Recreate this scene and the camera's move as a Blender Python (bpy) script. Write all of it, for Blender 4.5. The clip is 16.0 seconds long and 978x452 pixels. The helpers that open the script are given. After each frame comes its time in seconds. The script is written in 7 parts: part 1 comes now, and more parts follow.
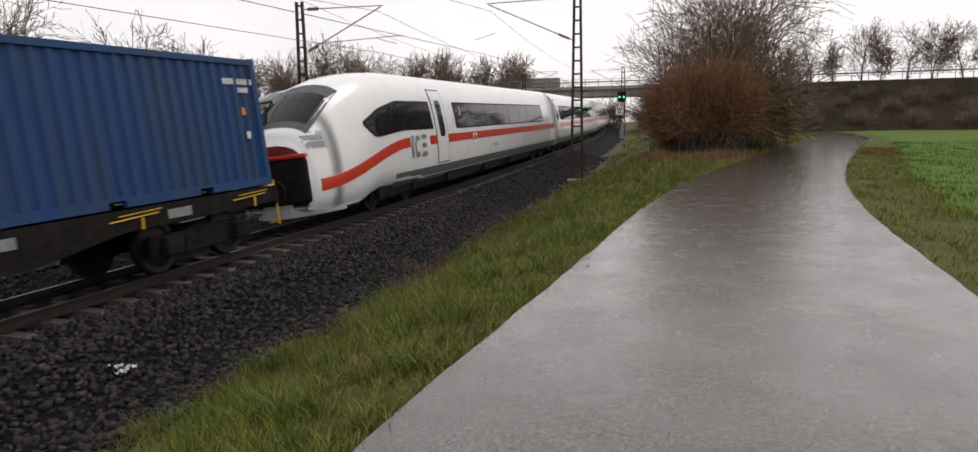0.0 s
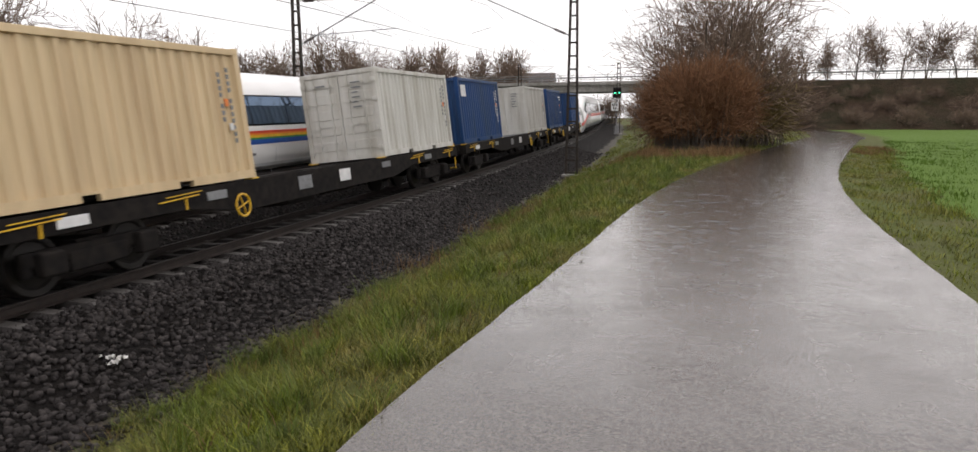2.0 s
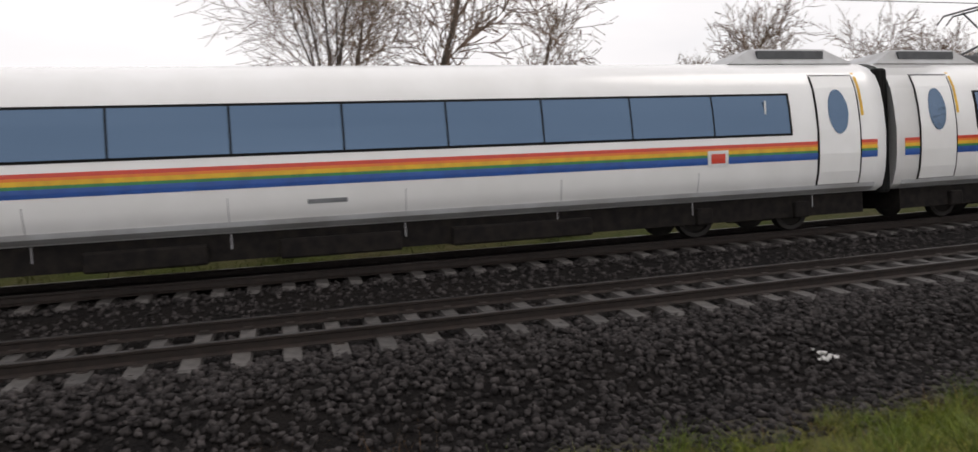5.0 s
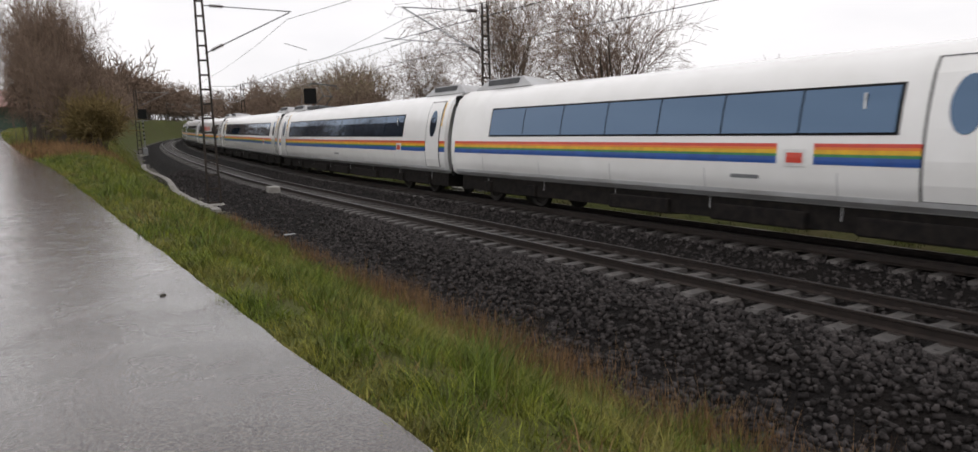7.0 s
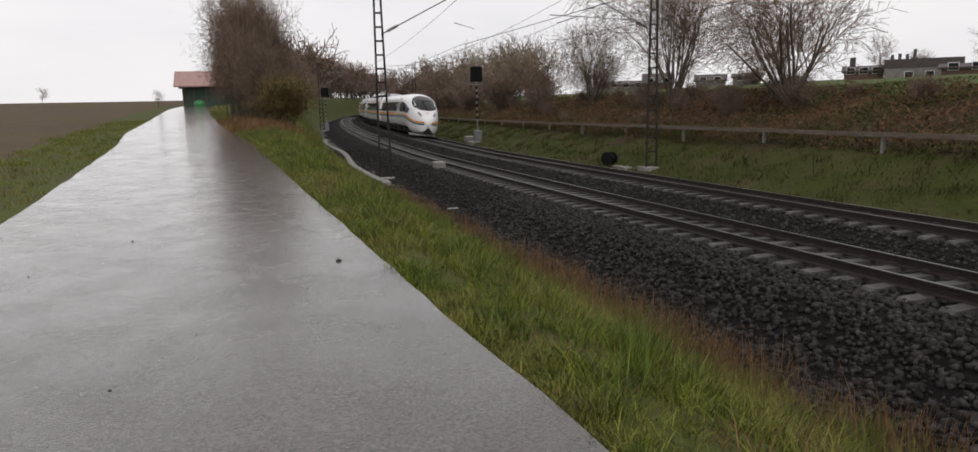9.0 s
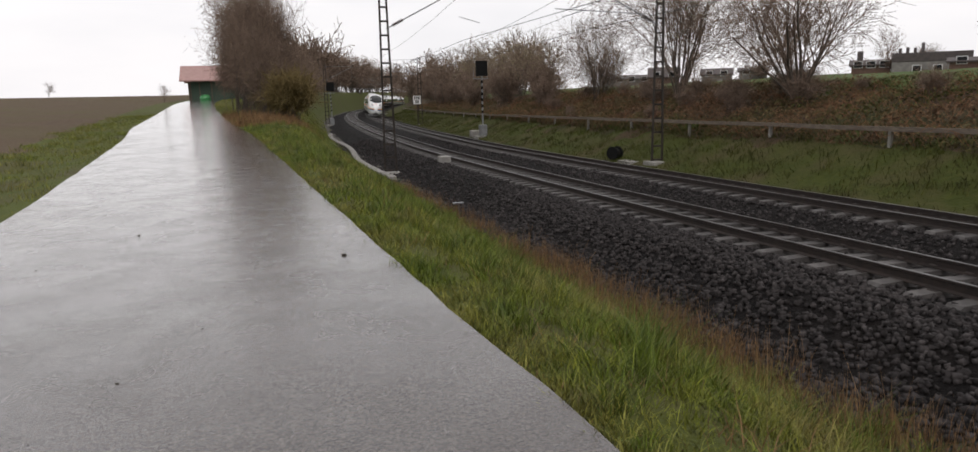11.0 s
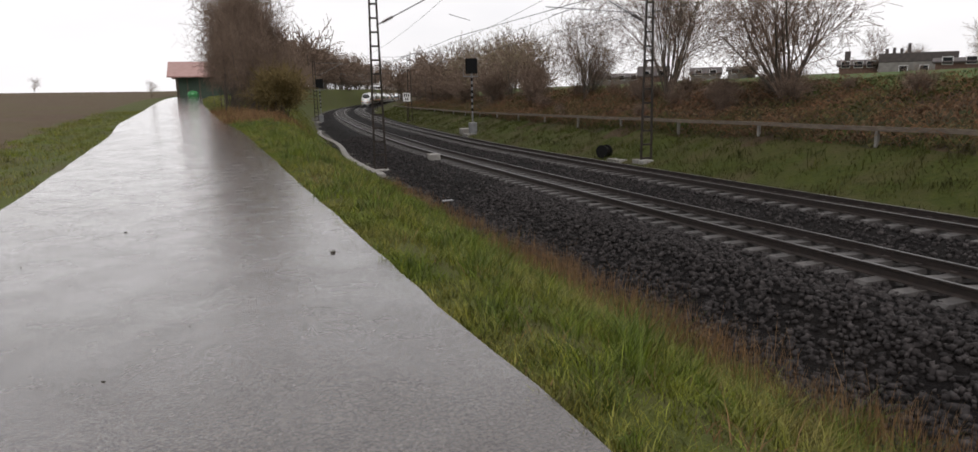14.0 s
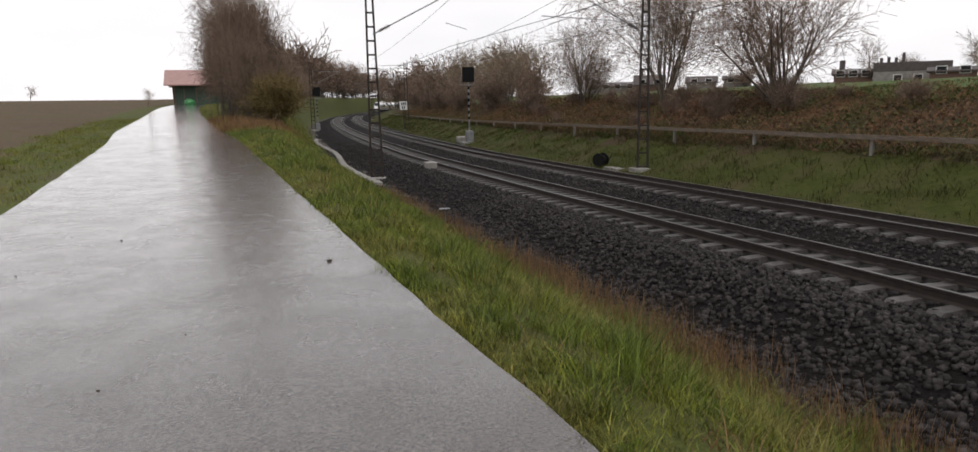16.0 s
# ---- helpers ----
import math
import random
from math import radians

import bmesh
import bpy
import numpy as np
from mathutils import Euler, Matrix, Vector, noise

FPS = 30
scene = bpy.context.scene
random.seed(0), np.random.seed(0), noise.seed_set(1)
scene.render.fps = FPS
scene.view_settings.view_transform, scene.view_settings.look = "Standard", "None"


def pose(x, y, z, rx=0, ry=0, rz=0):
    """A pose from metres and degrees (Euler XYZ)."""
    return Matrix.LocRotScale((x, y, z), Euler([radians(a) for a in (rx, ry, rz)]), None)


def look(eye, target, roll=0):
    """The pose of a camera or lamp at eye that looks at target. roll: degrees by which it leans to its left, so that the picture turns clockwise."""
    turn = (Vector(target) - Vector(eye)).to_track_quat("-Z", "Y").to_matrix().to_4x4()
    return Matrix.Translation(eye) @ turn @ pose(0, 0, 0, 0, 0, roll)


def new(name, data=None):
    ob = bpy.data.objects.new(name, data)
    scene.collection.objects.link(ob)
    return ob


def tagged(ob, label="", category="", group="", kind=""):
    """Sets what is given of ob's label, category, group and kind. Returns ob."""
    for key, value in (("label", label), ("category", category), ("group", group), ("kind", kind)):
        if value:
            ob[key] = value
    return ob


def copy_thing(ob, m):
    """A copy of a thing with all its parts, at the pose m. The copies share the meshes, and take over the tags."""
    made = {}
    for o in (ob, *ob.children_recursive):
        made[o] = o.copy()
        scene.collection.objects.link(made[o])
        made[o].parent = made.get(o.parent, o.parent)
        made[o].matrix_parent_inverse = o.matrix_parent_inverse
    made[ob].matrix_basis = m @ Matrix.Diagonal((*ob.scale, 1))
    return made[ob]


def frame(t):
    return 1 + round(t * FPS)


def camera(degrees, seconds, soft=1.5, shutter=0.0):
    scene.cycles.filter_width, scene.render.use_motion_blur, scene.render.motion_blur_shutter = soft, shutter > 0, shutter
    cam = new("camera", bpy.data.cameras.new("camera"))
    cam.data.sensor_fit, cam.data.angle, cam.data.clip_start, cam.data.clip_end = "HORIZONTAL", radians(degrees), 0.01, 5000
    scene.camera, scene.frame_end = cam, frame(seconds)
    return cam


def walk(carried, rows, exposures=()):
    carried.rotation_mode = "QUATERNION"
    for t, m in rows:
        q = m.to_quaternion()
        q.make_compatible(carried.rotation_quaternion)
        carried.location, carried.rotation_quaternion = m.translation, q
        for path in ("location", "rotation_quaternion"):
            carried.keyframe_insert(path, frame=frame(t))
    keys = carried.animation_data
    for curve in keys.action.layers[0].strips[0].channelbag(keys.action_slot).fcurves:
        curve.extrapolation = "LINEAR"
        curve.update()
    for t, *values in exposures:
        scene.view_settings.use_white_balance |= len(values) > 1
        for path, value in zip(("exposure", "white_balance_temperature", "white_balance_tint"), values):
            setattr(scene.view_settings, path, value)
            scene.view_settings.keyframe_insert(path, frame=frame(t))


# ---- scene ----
cam = camera(70.18, 16.0, soft=1.5, shutter=0.08)
EYE_A = (0.0, 0.0, 1.6)
EYE_B = (-0.316, 0.017, 1.511)
PATH_A = [(0.0, 18.49, -8.37, 0.89), (0.5, 17.71, -8.72, 0.5), (1.0, 17.98, -8.81, 0.46), (1.5, 17.99, -8.61, 0.32),
          (2.0, 18.1, -8.83, 0.2), (2.5, 18.29, -8.92, 0.42), (3.0, 18.33, -8.59, 0.52), (3.5, 18.56, -8.47, 0.6),
          (4.0, 20.97, -8.21, 0.6), (4.2, 29.5, -7.8, 0.9)]
PATH_B = [(6.5, 138.1, -8.91, 0.5), (7.0, 146.43, -8.92, 1.19), (7.5, 151.13, -8.89, 2.18), (8.0, 155.94, -9.36, 1.9),
          (8.5, 158.75, -9.78, 1.56), (9.0, 159.59, -10.44, 1.32), (11.5, 160.02, -10.89, 1.36), (12.0, 159.87, -10.89, 1.32),
          (12.5, 159.69, -11.03, 1.25), (13.0, 159.4, -11.28, 0.94), (13.5, 159.28, -11.31, 0.95), (14.0, 159.2, -11.08, 1.04),
          (14.5, 159.22, -10.81, 1.02), (15.0, 159.13, -10.66, 0.99), (15.5, 158.88, -10.67, 1.03), (16.0, 158.93, -10.41, 0.99)]
GAP = [(4.7, 56.0, -7.9, 0.9), (5.2, 85.0, -8.2, 0.8), (5.7, 110.0, -8.6, 0.7), (6.1, 126.0, -8.8, 0.6)]


def camera_rows():
    rows = []
    for t, yaw, pitch, roll in PATH_A + GAP + PATH_B:
        k = min(1.0, max(0.0, (t - 4.2) / 2.3))
        e = [a + (b - a) * k for a, b in zip(EYE_A, EYE_B)]
        rows.append((t, pose(*e, 90 + pitch, roll, yaw)))
    return rows


walk(cam, camera_rows(), exposures=[(0.0, -0.02, 6750, 14), (1.0, 0.3, 6750, 14), (3.5, 0.26, 6750, 14), (4.2, 0.15, 6750, 14), (6.5, -0.1, 6650, 13), (7.0, 0.02, 6650, 13), (8.0, -0.22, 6650, 13), (9.0, -0.18, 6650, 13), (11.5, -0.02, 6650, 13), (16.0, 0.02, 6650, 13)])

# ---- world and light: overcast afternoon ----
world = bpy.data.worlds.new("overcast_sky")
scene.world = world
world.use_nodes = True
wn, wl = world.node_tree.nodes, world.node_tree.links
wn.clear()
w_out = wn.new("ShaderNodeOutputWorld")
w_bg = wn.new("ShaderNodeBackground")
w_sky = wn.new("ShaderNodeTexSky")
w_sky.sky_type = "NISHITA"
w_sky.sun_disc = False
w_sky.sun_elevation, w_sky.sun_rotation = radians(52), radians(15)
w_sky.dust_density, w_sky.air_density = 4.0, 1.0
w_scale = wn.new("ShaderNodeMix")
w_scale.data_type, w_scale.blend_type = "RGBA", "MULTIPLY"
w_scale.inputs[0].default_value = 1.0
w_scale.inputs[7].default_value = (0.06, 0.06, 0.06, 1)
w_co = wn.new("ShaderNodeTexCoord")
w_map = wn.new("ShaderNodeMapping")
w_map.inputs["Scale"].default_value = (1.0, 1.0, 3.5)
w_noise = wn.new("ShaderNodeTexNoise")
w_noise.inputs["Scale"].default_value = 2.2
w_noise.inputs["Detail"].default_value = 6.0
w_ramp = wn.new("ShaderNodeValToRGB")
w_ramp.color_ramp.elements[0].position, w_ramp.color_ramp.elements[1].position = 0.32, 0.68
w_ramp.color_ramp.elements[0].color = (0.8, 0.815, 0.84, 1)
w_ramp.color_ramp.elements[1].color = (0.95, 0.95, 0.96, 1)
w_mix = wn.new("ShaderNodeMix")
w_mix.data_type = "RGBA"
w_mix.inputs[0].default_value = 0.9
wl.new(w_co.outputs["Generated"], w_map.inputs["Vector"])
wl.new(w_map.outputs["Vector"], w_noise.inputs["Vector"])
wl.new(w_noise.outputs["Fac"], w_ramp.inputs["Fac"])
wl.new(w_sky.outputs["Color"], w_scale.inputs[6])
wl.new(w_scale.outputs[2], w_mix.inputs[6])
wl.new(w_ramp.outputs["Color"], w_mix.inputs[7])
w_sep = wn.new("ShaderNodeSeparateXYZ")
wl.new(w_co.outputs["Generated"], w_sep.inputs["Vector"])
w_dir = wn.new("ShaderNodeMapRange")
w_dir.inputs["From Min"].default_value, w_dir.inputs["From Max"].default_value = -1.0, 1.0
w_dir.inputs["To Min"].default_value, w_dir.inputs["To Max"].default_value = 1.22, 1.2
wl.new(w_sep.outputs["Y"], w_dir.inputs["Value"])
wl.new(w_dir.outputs["Result"], w_bg.inputs["Strength"])
wl.new(w_mix.outputs[2], w_bg.inputs["Color"])
wl.new(w_bg.outputs["Background"], w_out.inputs["Surface"])

sun = new("sun", bpy.data.lights.new("sun", "SUN"))
sun.data.energy, sun.data.angle, sun.data.color = 0.5, radians(25), (1.0, 0.97, 0.93)
sun.matrix_world = look((30 * math.sin(radians(15)) * 0.78, 30 * math.cos(radians(15)) * 0.78, 30), (0, 0, 0))


# ---- materials ----
def mat(name, c1, c2=None, rough=0.7, scale=4.0, bump=0.0, bump_scale=None, metal=0.0, detail=6.0, rough2=None, big=None, big_scale=0.4,
        big_amount=0.5, spec=0.5, per_object=0.0, per_island=0.0, coat=0.0, stretch=None):
    m = bpy.data.materials.new(name)
    m.use_nodes = True
    n, l = m.node_tree.nodes, m.node_tree.links
    b = n["Principled BSDF"]
    b.inputs["Roughness"].default_value, b.inputs["Metallic"].default_value = rough, metal
    b.inputs["Specular IOR Level"].default_value = spec
    b.inputs["Coat Weight"].default_value = coat
    b.inputs["Coat Roughness"].default_value = 0.1
    co = n.new("ShaderNodeTexCoord")
    vec = co.outputs["Object"]
    if stretch:
        mp = n.new("ShaderNodeMapping")
        mp.inputs["Scale"].default_value = stretch
        l.new(vec, mp.inputs["Vector"])
        vec = mp.outputs["Vector"]
    no = n.new("ShaderNodeTexNoise")
    no.inputs["Scale"].default_value, no.inputs["Detail"].default_value = scale, detail
    l.new(vec, no.inputs["Vector"])
    mix = n.new("ShaderNodeMix")
    mix.data_type = "RGBA"
    mix.inputs[6].default_value, mix.inputs[7].default_value = (*c1, 1), (*(c2 or [v * 0.75 for v in c1]), 1)
    st = n.new("ShaderNodeMapRange")
    st.inputs["From Min"].default_value, st.inputs["From Max"].default_value = 0.35, 0.65
    l.new(no.outputs["Fac"], st.inputs["Value"])
    l.new(st.outputs["Result"], mix.inputs[0])
    col = mix.outputs[2]
    if big:
        nb = n.new("ShaderNodeTexNoise")
        nb.inputs["Scale"].default_value, nb.inputs["Detail"].default_value = big_scale, 4.0
        l.new(vec, nb.inputs["Vector"])
        sb = n.new("ShaderNodeMapRange")
        sb.inputs["From Min"].default_value, sb.inputs["From Max"].default_value = 0.42, 0.68
        sb.inputs["To Max"].default_value = big_amount
        l.new(nb.outputs["Fac"], sb.inputs["Value"])
        mb = n.new("ShaderNodeMix")
        mb.data_type = "RGBA"
        l.new(sb.outputs["Result"], mb.inputs[0])
        l.new(col, mb.inputs[6])
        mb.inputs[7].default_value = (*big, 1)
        col = mb.outputs[2]
    for amount, node, socket in ((per_object, "ShaderNodeObjectInfo", "Random"), (per_island, "ShaderNodeNewGeometry", "Random Per Island")):
        if amount:
            oi = n.new(node)
            mr = n.new("ShaderNodeMapRange")
            mr.inputs["To Min"].default_value, mr.inputs["To Max"].default_value = 1 - amount, 1 + amount
            l.new(oi.outputs[socket], mr.inputs["Value"])
            hv = n.new("ShaderNodeHueSaturation")
            l.new(mr.outputs["Result"], hv.inputs["Value"])
            l.new(col, hv.inputs["Color"])
            col = hv.outputs["Color"]
    l.new(col, b.inputs["Base Color"])
    if rough2 is not None:
        rr = n.new("ShaderNodeMapRange")
        rr.inputs["From Min"].default_value, rr.inputs["From Max"].default_value = 0.35, 0.65
        rr.inputs["To Min"].default_value, rr.inputs["To Max"].default_value = rough, rough2
        nr = n.new("ShaderNodeTexNoise")
        nr.inputs["Scale"].default_value, nr.inputs["Detail"].default_value = big_scale * 1.7, 5.0
        l.new(vec, nr.inputs["Vector"])
        l.new(nr.outputs["Fac"], rr.inputs["Value"])
        l.new(rr.outputs["Result"], b.inputs["Roughness"])
    if bump:
        bn = n.new("ShaderNodeTexNoise")
        bn.inputs["Scale"].default_value, bn.inputs["Detail"].default_value = bump_scale or scale * 3, 5.0
        l.new(vec, bn.inputs["Vector"])
        bp = n.new("ShaderNodeBump")
        bp.inputs["Strength"].default_value, bp.inputs["Distance"].default_value = 1.0, bump
        l.new(bn.outputs["Fac"], bp.inputs["Height"])
        l.new(bp.outputs["Normal"], b.inputs["Normal"])
    return m


M = {
    "asphalt": mat("wet_asphalt", (0.112, 0.095, 0.085), (0.03, 0.025, 0.022), rough=0.07, rough2=0.16, scale=55.0, bump=0.005, bump_scale=42, big=(0.055, 0.045, 0.04), big_scale=0.5, big_amount=0.5, spec=0.25, coat=0.4, detail=10),
    "grass_ground": mat("grass_soil", (0.055, 0.07, 0.011), (0.075, 0.09, 0.015), scale=3.0, bump=0.05, bump_scale=12, big=(0.075, 0.06, 0.03), big_scale=0.5, big_amount=0.7, rough=0.9, spec=0.2),
    "crop": mat("young_crop", (0.062, 0.12, 0.011), (0.088, 0.155, 0.016), scale=6.0, bump=0.06, bump_scale=14, big=(0.085, 0.14, 0.02), big_scale=0.06, rough=0.9, spec=0.2),
    "meadow": mat("meadow_grass", (0.05, 0.085, 0.022), (0.075, 0.11, 0.03), scale=1.5, bump=0.05, bump_scale=6, big=(0.08, 0.09, 0.03), big_scale=0.05, rough=0.9, spec=0.2),
    "field": mat("ploughed_soil", (0.085, 0.06, 0.04), (0.12, 0.085, 0.058), scale=2.5, bump=0.1, bump_scale=7, big=(0.1, 0.09, 0.04), big_scale=0.12, big_amount=0.6, rough=0.95, spec=0.15),
    # bed set near black: the shade between ballast stones is in its colour
    "shaded_ballast_bed": mat("shaded_ballast_bed", (0.005, 0.0045, 0.0045), (0.013, 0.0115, 0.011), scale=16, bump=0.05, bump_scale=22, rough=0.9, spec=0.1, big=(0.013, 0.0105, 0.009), big_scale=0.6),
    "bank": mat("bramble_bank_soil", (0.045, 0.03, 0.019), (0.07, 0.046, 0.028), scale=3, bump=0.08, bump_scale=9, big=(0.03, 0.042, 0.012), big_scale=0.35, big_amount=0.9, rough=0.95, spec=0.15),
    "embank": mat("embankment_soil", (0.03, 0.02, 0.014), (0.055, 0.036, 0.024), scale=1.5, bump=0.15, bump_scale=4, big=(0.02, 0.022, 0.01), big_scale=0.3, big_amount=0.8, rough=0.95, spec=0.1),
    "bank_green": mat("grassy_bank_soil", (0.032, 0.042, 0.007), (0.048, 0.056, 0.01), scale=4, bump=0.06, bump_scale=10, big=(0.07, 0.055, 0.028), big_scale=0.5, big_amount=0.8, rough=0.95, spec=0.15),
    "stone": mat("ballast_stone", (0.019, 0.017, 0.0166), (0.054, 0.048, 0.047), scale=9, rough=0.8, spec=0.12, per_island=0.42),
    "dirt": mat("damp_dirt", (0.022, 0.016, 0.011), (0.04, 0.028, 0.018), scale=8, bump=0.03, bump_scale=25, rough=0.8, big=(0.03, 0.036, 0.012), big_scale=1.3, big_amount=0.7),
    "bankblade": mat("bank_grass_blade", (0.036, 0.047, 0.006), (0.068, 0.077, 0.011), scale=0.8, rough=0.6, spec=0.15, per_island=0.5, big=(0.042, 0.033, 0.014), big_scale=0.3, big_amount=0.7),
    "blade": mat("grass_blade", (0.07, 0.1, 0.007), (0.165, 0.185, 0.016), scale=3.2, rough=0.55, spec=0.3, per_island=0.65, big=(0.22, 0.17, 0.06), big_scale=0.7, big_amount=0.7),
    "tuft": mat("dark_tuft_blade", (0.05, 0.082, 0.007), (0.11, 0.15, 0.013), scale=2.5, rough=0.5, spec=0.3, per_island=0.55),
    "dry": mat("dry_stalk", (0.13, 0.07, 0.032), (0.24, 0.15, 0.075), scale=2, rough=0.8, spec=0.2, per_island=0.45),
    "rail": mat("rail_steel", (0.018, 0.013, 0.011), (0.032, 0.022, 0.018), scale=8, rough=0.6, metal=0.2, stretch=(1, 1, 1)),
    "railhead": mat("polished_rail_head", (0.1, 0.094, 0.092), (0.05, 0.046, 0.044), scale=3, rough=0.38, metal=0.9),
    "sleeper": mat("concrete_sleeper", (0.045, 0.041, 0.039), (0.078, 0.072, 0.068), scale=7, rough=0.7, bump=0.004, per_object=0.25, big=(0.04, 0.034, 0.03), big_scale=2),
    "steel": mat("weathered_mast_steel", (0.028, 0.024, 0.021), (0.05, 0.04, 0.033), scale=6, rough=0.75, metal=0.1, spec=0.2),
    "galv": mat("galvanised_steel", (0.3, 0.31, 0.32), (0.22, 0.22, 0.23), scale=8, rough=0.5, metal=0.7),
    "wire": mat("copper_wire", (0.05, 0.06, 0.055), (0.035, 0.04, 0.04), rough=0.6, metal=0.4),
    "insul": mat("insulator_brown", (0.05, 0.035, 0.03), rough=0.3),
    "concrete": mat("concrete", (0.3, 0.29, 0.27), (0.22, 0.21, 0.195), scale=3, rough=0.85, bump=0.006, big=(0.14, 0.13, 0.11), big_scale=0.8, big_amount=0.7),
    "express_white": mat("train_white_paint", (0.84, 0.84, 0.835), (0.8, 0.8, 0.79), scale=1.5, rough=0.24, coat=0.5, big=(0.7, 0.69, 0.67), big_scale=0.5, big_amount=0.3),
    "express_grey": mat("train_grey_paint", (0.1, 0.105, 0.11), (0.075, 0.078, 0.082), scale=3, rough=0.6, spec=0.25),
    "express_light": mat("train_light_grey", (0.45, 0.46, 0.47), (0.4, 0.4, 0.41), scale=3, rough=0.45, big=(0.28, 0.27, 0.26), big_scale=1.2, big_amount=0.6),
    "red": mat("red_stripe_paint", (0.62, 0.04, 0.015), (0.55, 0.035, 0.015), rough=0.3, coat=0.3),
    "orange": mat("orange_stripe_paint", (0.75, 0.2, 0.02), (0.7, 0.18, 0.02), rough=0.3),
    "yellow": mat("yellow_paint", (0.75, 0.45, 0.02), (0.6, 0.34, 0.02), rough=0.4),
    "green": mat("green_stripe_paint", (0.03, 0.22, 0.06), rough=0.3),
    "blue": mat("blue_stripe_paint", (0.02, 0.09, 0.36), rough=0.3),
    "violet": mat("violet_stripe_paint", (0.12, 0.03, 0.22), rough=0.3),
    "glass": mat("tinted_train_glass", (0.012, 0.02, 0.034), (0.014, 0.023, 0.038), rough=0.03, spec=1.0),
    "dark_glass": mat("dark_glass", (0.01, 0.011, 0.012), (0.014, 0.015, 0.016), rough=0.04, spec=0.16),
    "under": mat("black_underframe", (0.01, 0.009, 0.009), (0.02, 0.017, 0.015), scale=6, rough=0.9, spec=0.12),
    "wheel": mat("wheel_steel", (0.024, 0.02, 0.018), (0.014, 0.012, 0.011), scale=5, rough=0.5, metal=0.5),
    "rubber": mat("black_rubber", (0.01, 0.01, 0.01), rough=0.8, spec=0.15),
    "lettering": mat("grey_lettering", (0.2, 0.21, 0.22), rough=0.4),
    "white_mark": mat("white_marking", (0.75, 0.75, 0.74), (0.6, 0.6, 0.6), rough=0.6),
    "c_blue": mat("blue_container_paint", (0.008, 0.047, 0.155), (0.012, 0.055, 0.17), scale=2.5, rough=0.5, spec=0.25, big=(0.03, 0.055, 0.095), big_scale=0.9, big_amount=0.7, stretch=(2.4, 2.4, 0.35)),
    "c_white": mat("white_container_paint", (0.62, 0.61, 0.57), (0.55, 0.54, 0.5), scale=2.5, rough=0.55, big=(0.3, 0.27, 0.21), big_scale=1.0, big_amount=0.55, stretch=(2.6, 2.6, 0.3)),
    "c_cream": mat("cream_container_paint", (0.66, 0.5, 0.3), (0.6, 0.46, 0.27), scale=2.5, rough=0.55, big=(0.42, 0.29, 0.16), big_scale=0.9, big_amount=0.5, stretch=(2.6, 2.6, 0.3)),
    "c_grey": mat("grey_container_paint", (0.45, 0.45, 0.43), (0.38, 0.38, 0.36), scale=2.5, rough=0.6, big=(0.12, 0.12, 0.1), big_scale=1.1, big_amount=0.85, stretch=(2.8, 2.8, 0.25)),
    "bark": mat("grey_bark", (0.07, 0.058, 0.048), (0.11, 0.092, 0.075), scale=5, rough=0.9, spec=0.2),
    "twig": mat("brown_twig", (0.15, 0.105, 0.08), (0.21, 0.155, 0.118), scale=2, rough=0.9, spec=0.2, per_island=0.3),
    "olivetwig": mat("olive_twig", (0.13, 0.1, 0.04), (0.19, 0.14, 0.06), scale=1.2, rough=0.9, spec=0.2, per_island=0.35),
    "redtwig": mat("reddish_twig", (0.16, 0.08, 0.042), (0.21, 0.11, 0.058), scale=1.2, rough=0.9, spec=0.2, per_island=0.35),
    "bud": mat("pale_bud", (0.24, 0.22, 0.12), (0.3, 0.26, 0.16), scale=2, rough=0.9, per_island=0.3),
    "bramble": mat("bramble_leaf", (0.11, 0.068, 0.042), (0.155, 0.1, 0.062), scale=0.8, rough=0.9, spec=0.1, per_island=0.5, big=(0.05, 0.075, 0.018), big_scale=0.3, big_amount=0.9),
    "barn_wall": mat("green_timber_wall", (0.04, 0.07, 0.05), (0.055, 0.085, 0.06), scale=3, rough=0.8, stretch=(4, 4, 0.4)),
    "barn_roof": mat("red_sheet_roof", (0.3, 0.16, 0.14), (0.36, 0.21, 0.185), scale=2, rough=0.5),
    "house_wall": mat("rendered_wall", (0.24, 0.225, 0.21), (0.17, 0.16, 0.15), scale=2, rough=0.9),
    "house_brick": mat("brick_wall", (0.11, 0.065, 0.05), (0.15, 0.09, 0.07), scale=4, rough=0.9),
    "house_dark": mat("dark_roof", (0.06, 0.05, 0.05), (0.085, 0.07, 0.065), scale=3, rough=0.8),
    "wood": mat("weathered_wood", (0.15, 0.12, 0.09), (0.09, 0.07, 0.055), scale=3, rough=0.85, stretch=(1, 1, 6)),
    "litter": mat("white_plastic", (0.7, 0.7, 0.68), (0.55, 0.54, 0.52), rough=0.5),
}


def emitting(name, colour, strength):
    m = bpy.data.materials.new(name)
    m.use_nodes = True
    b = m.node_tree.nodes["Principled BSDF"]
    b.inputs["Base Color"].default_value = (*colour, 1)
    b.inputs["Emission Color"].default_value = (*colour, 1)
    b.inputs["Emission Strength"].default_value = strength
    return m


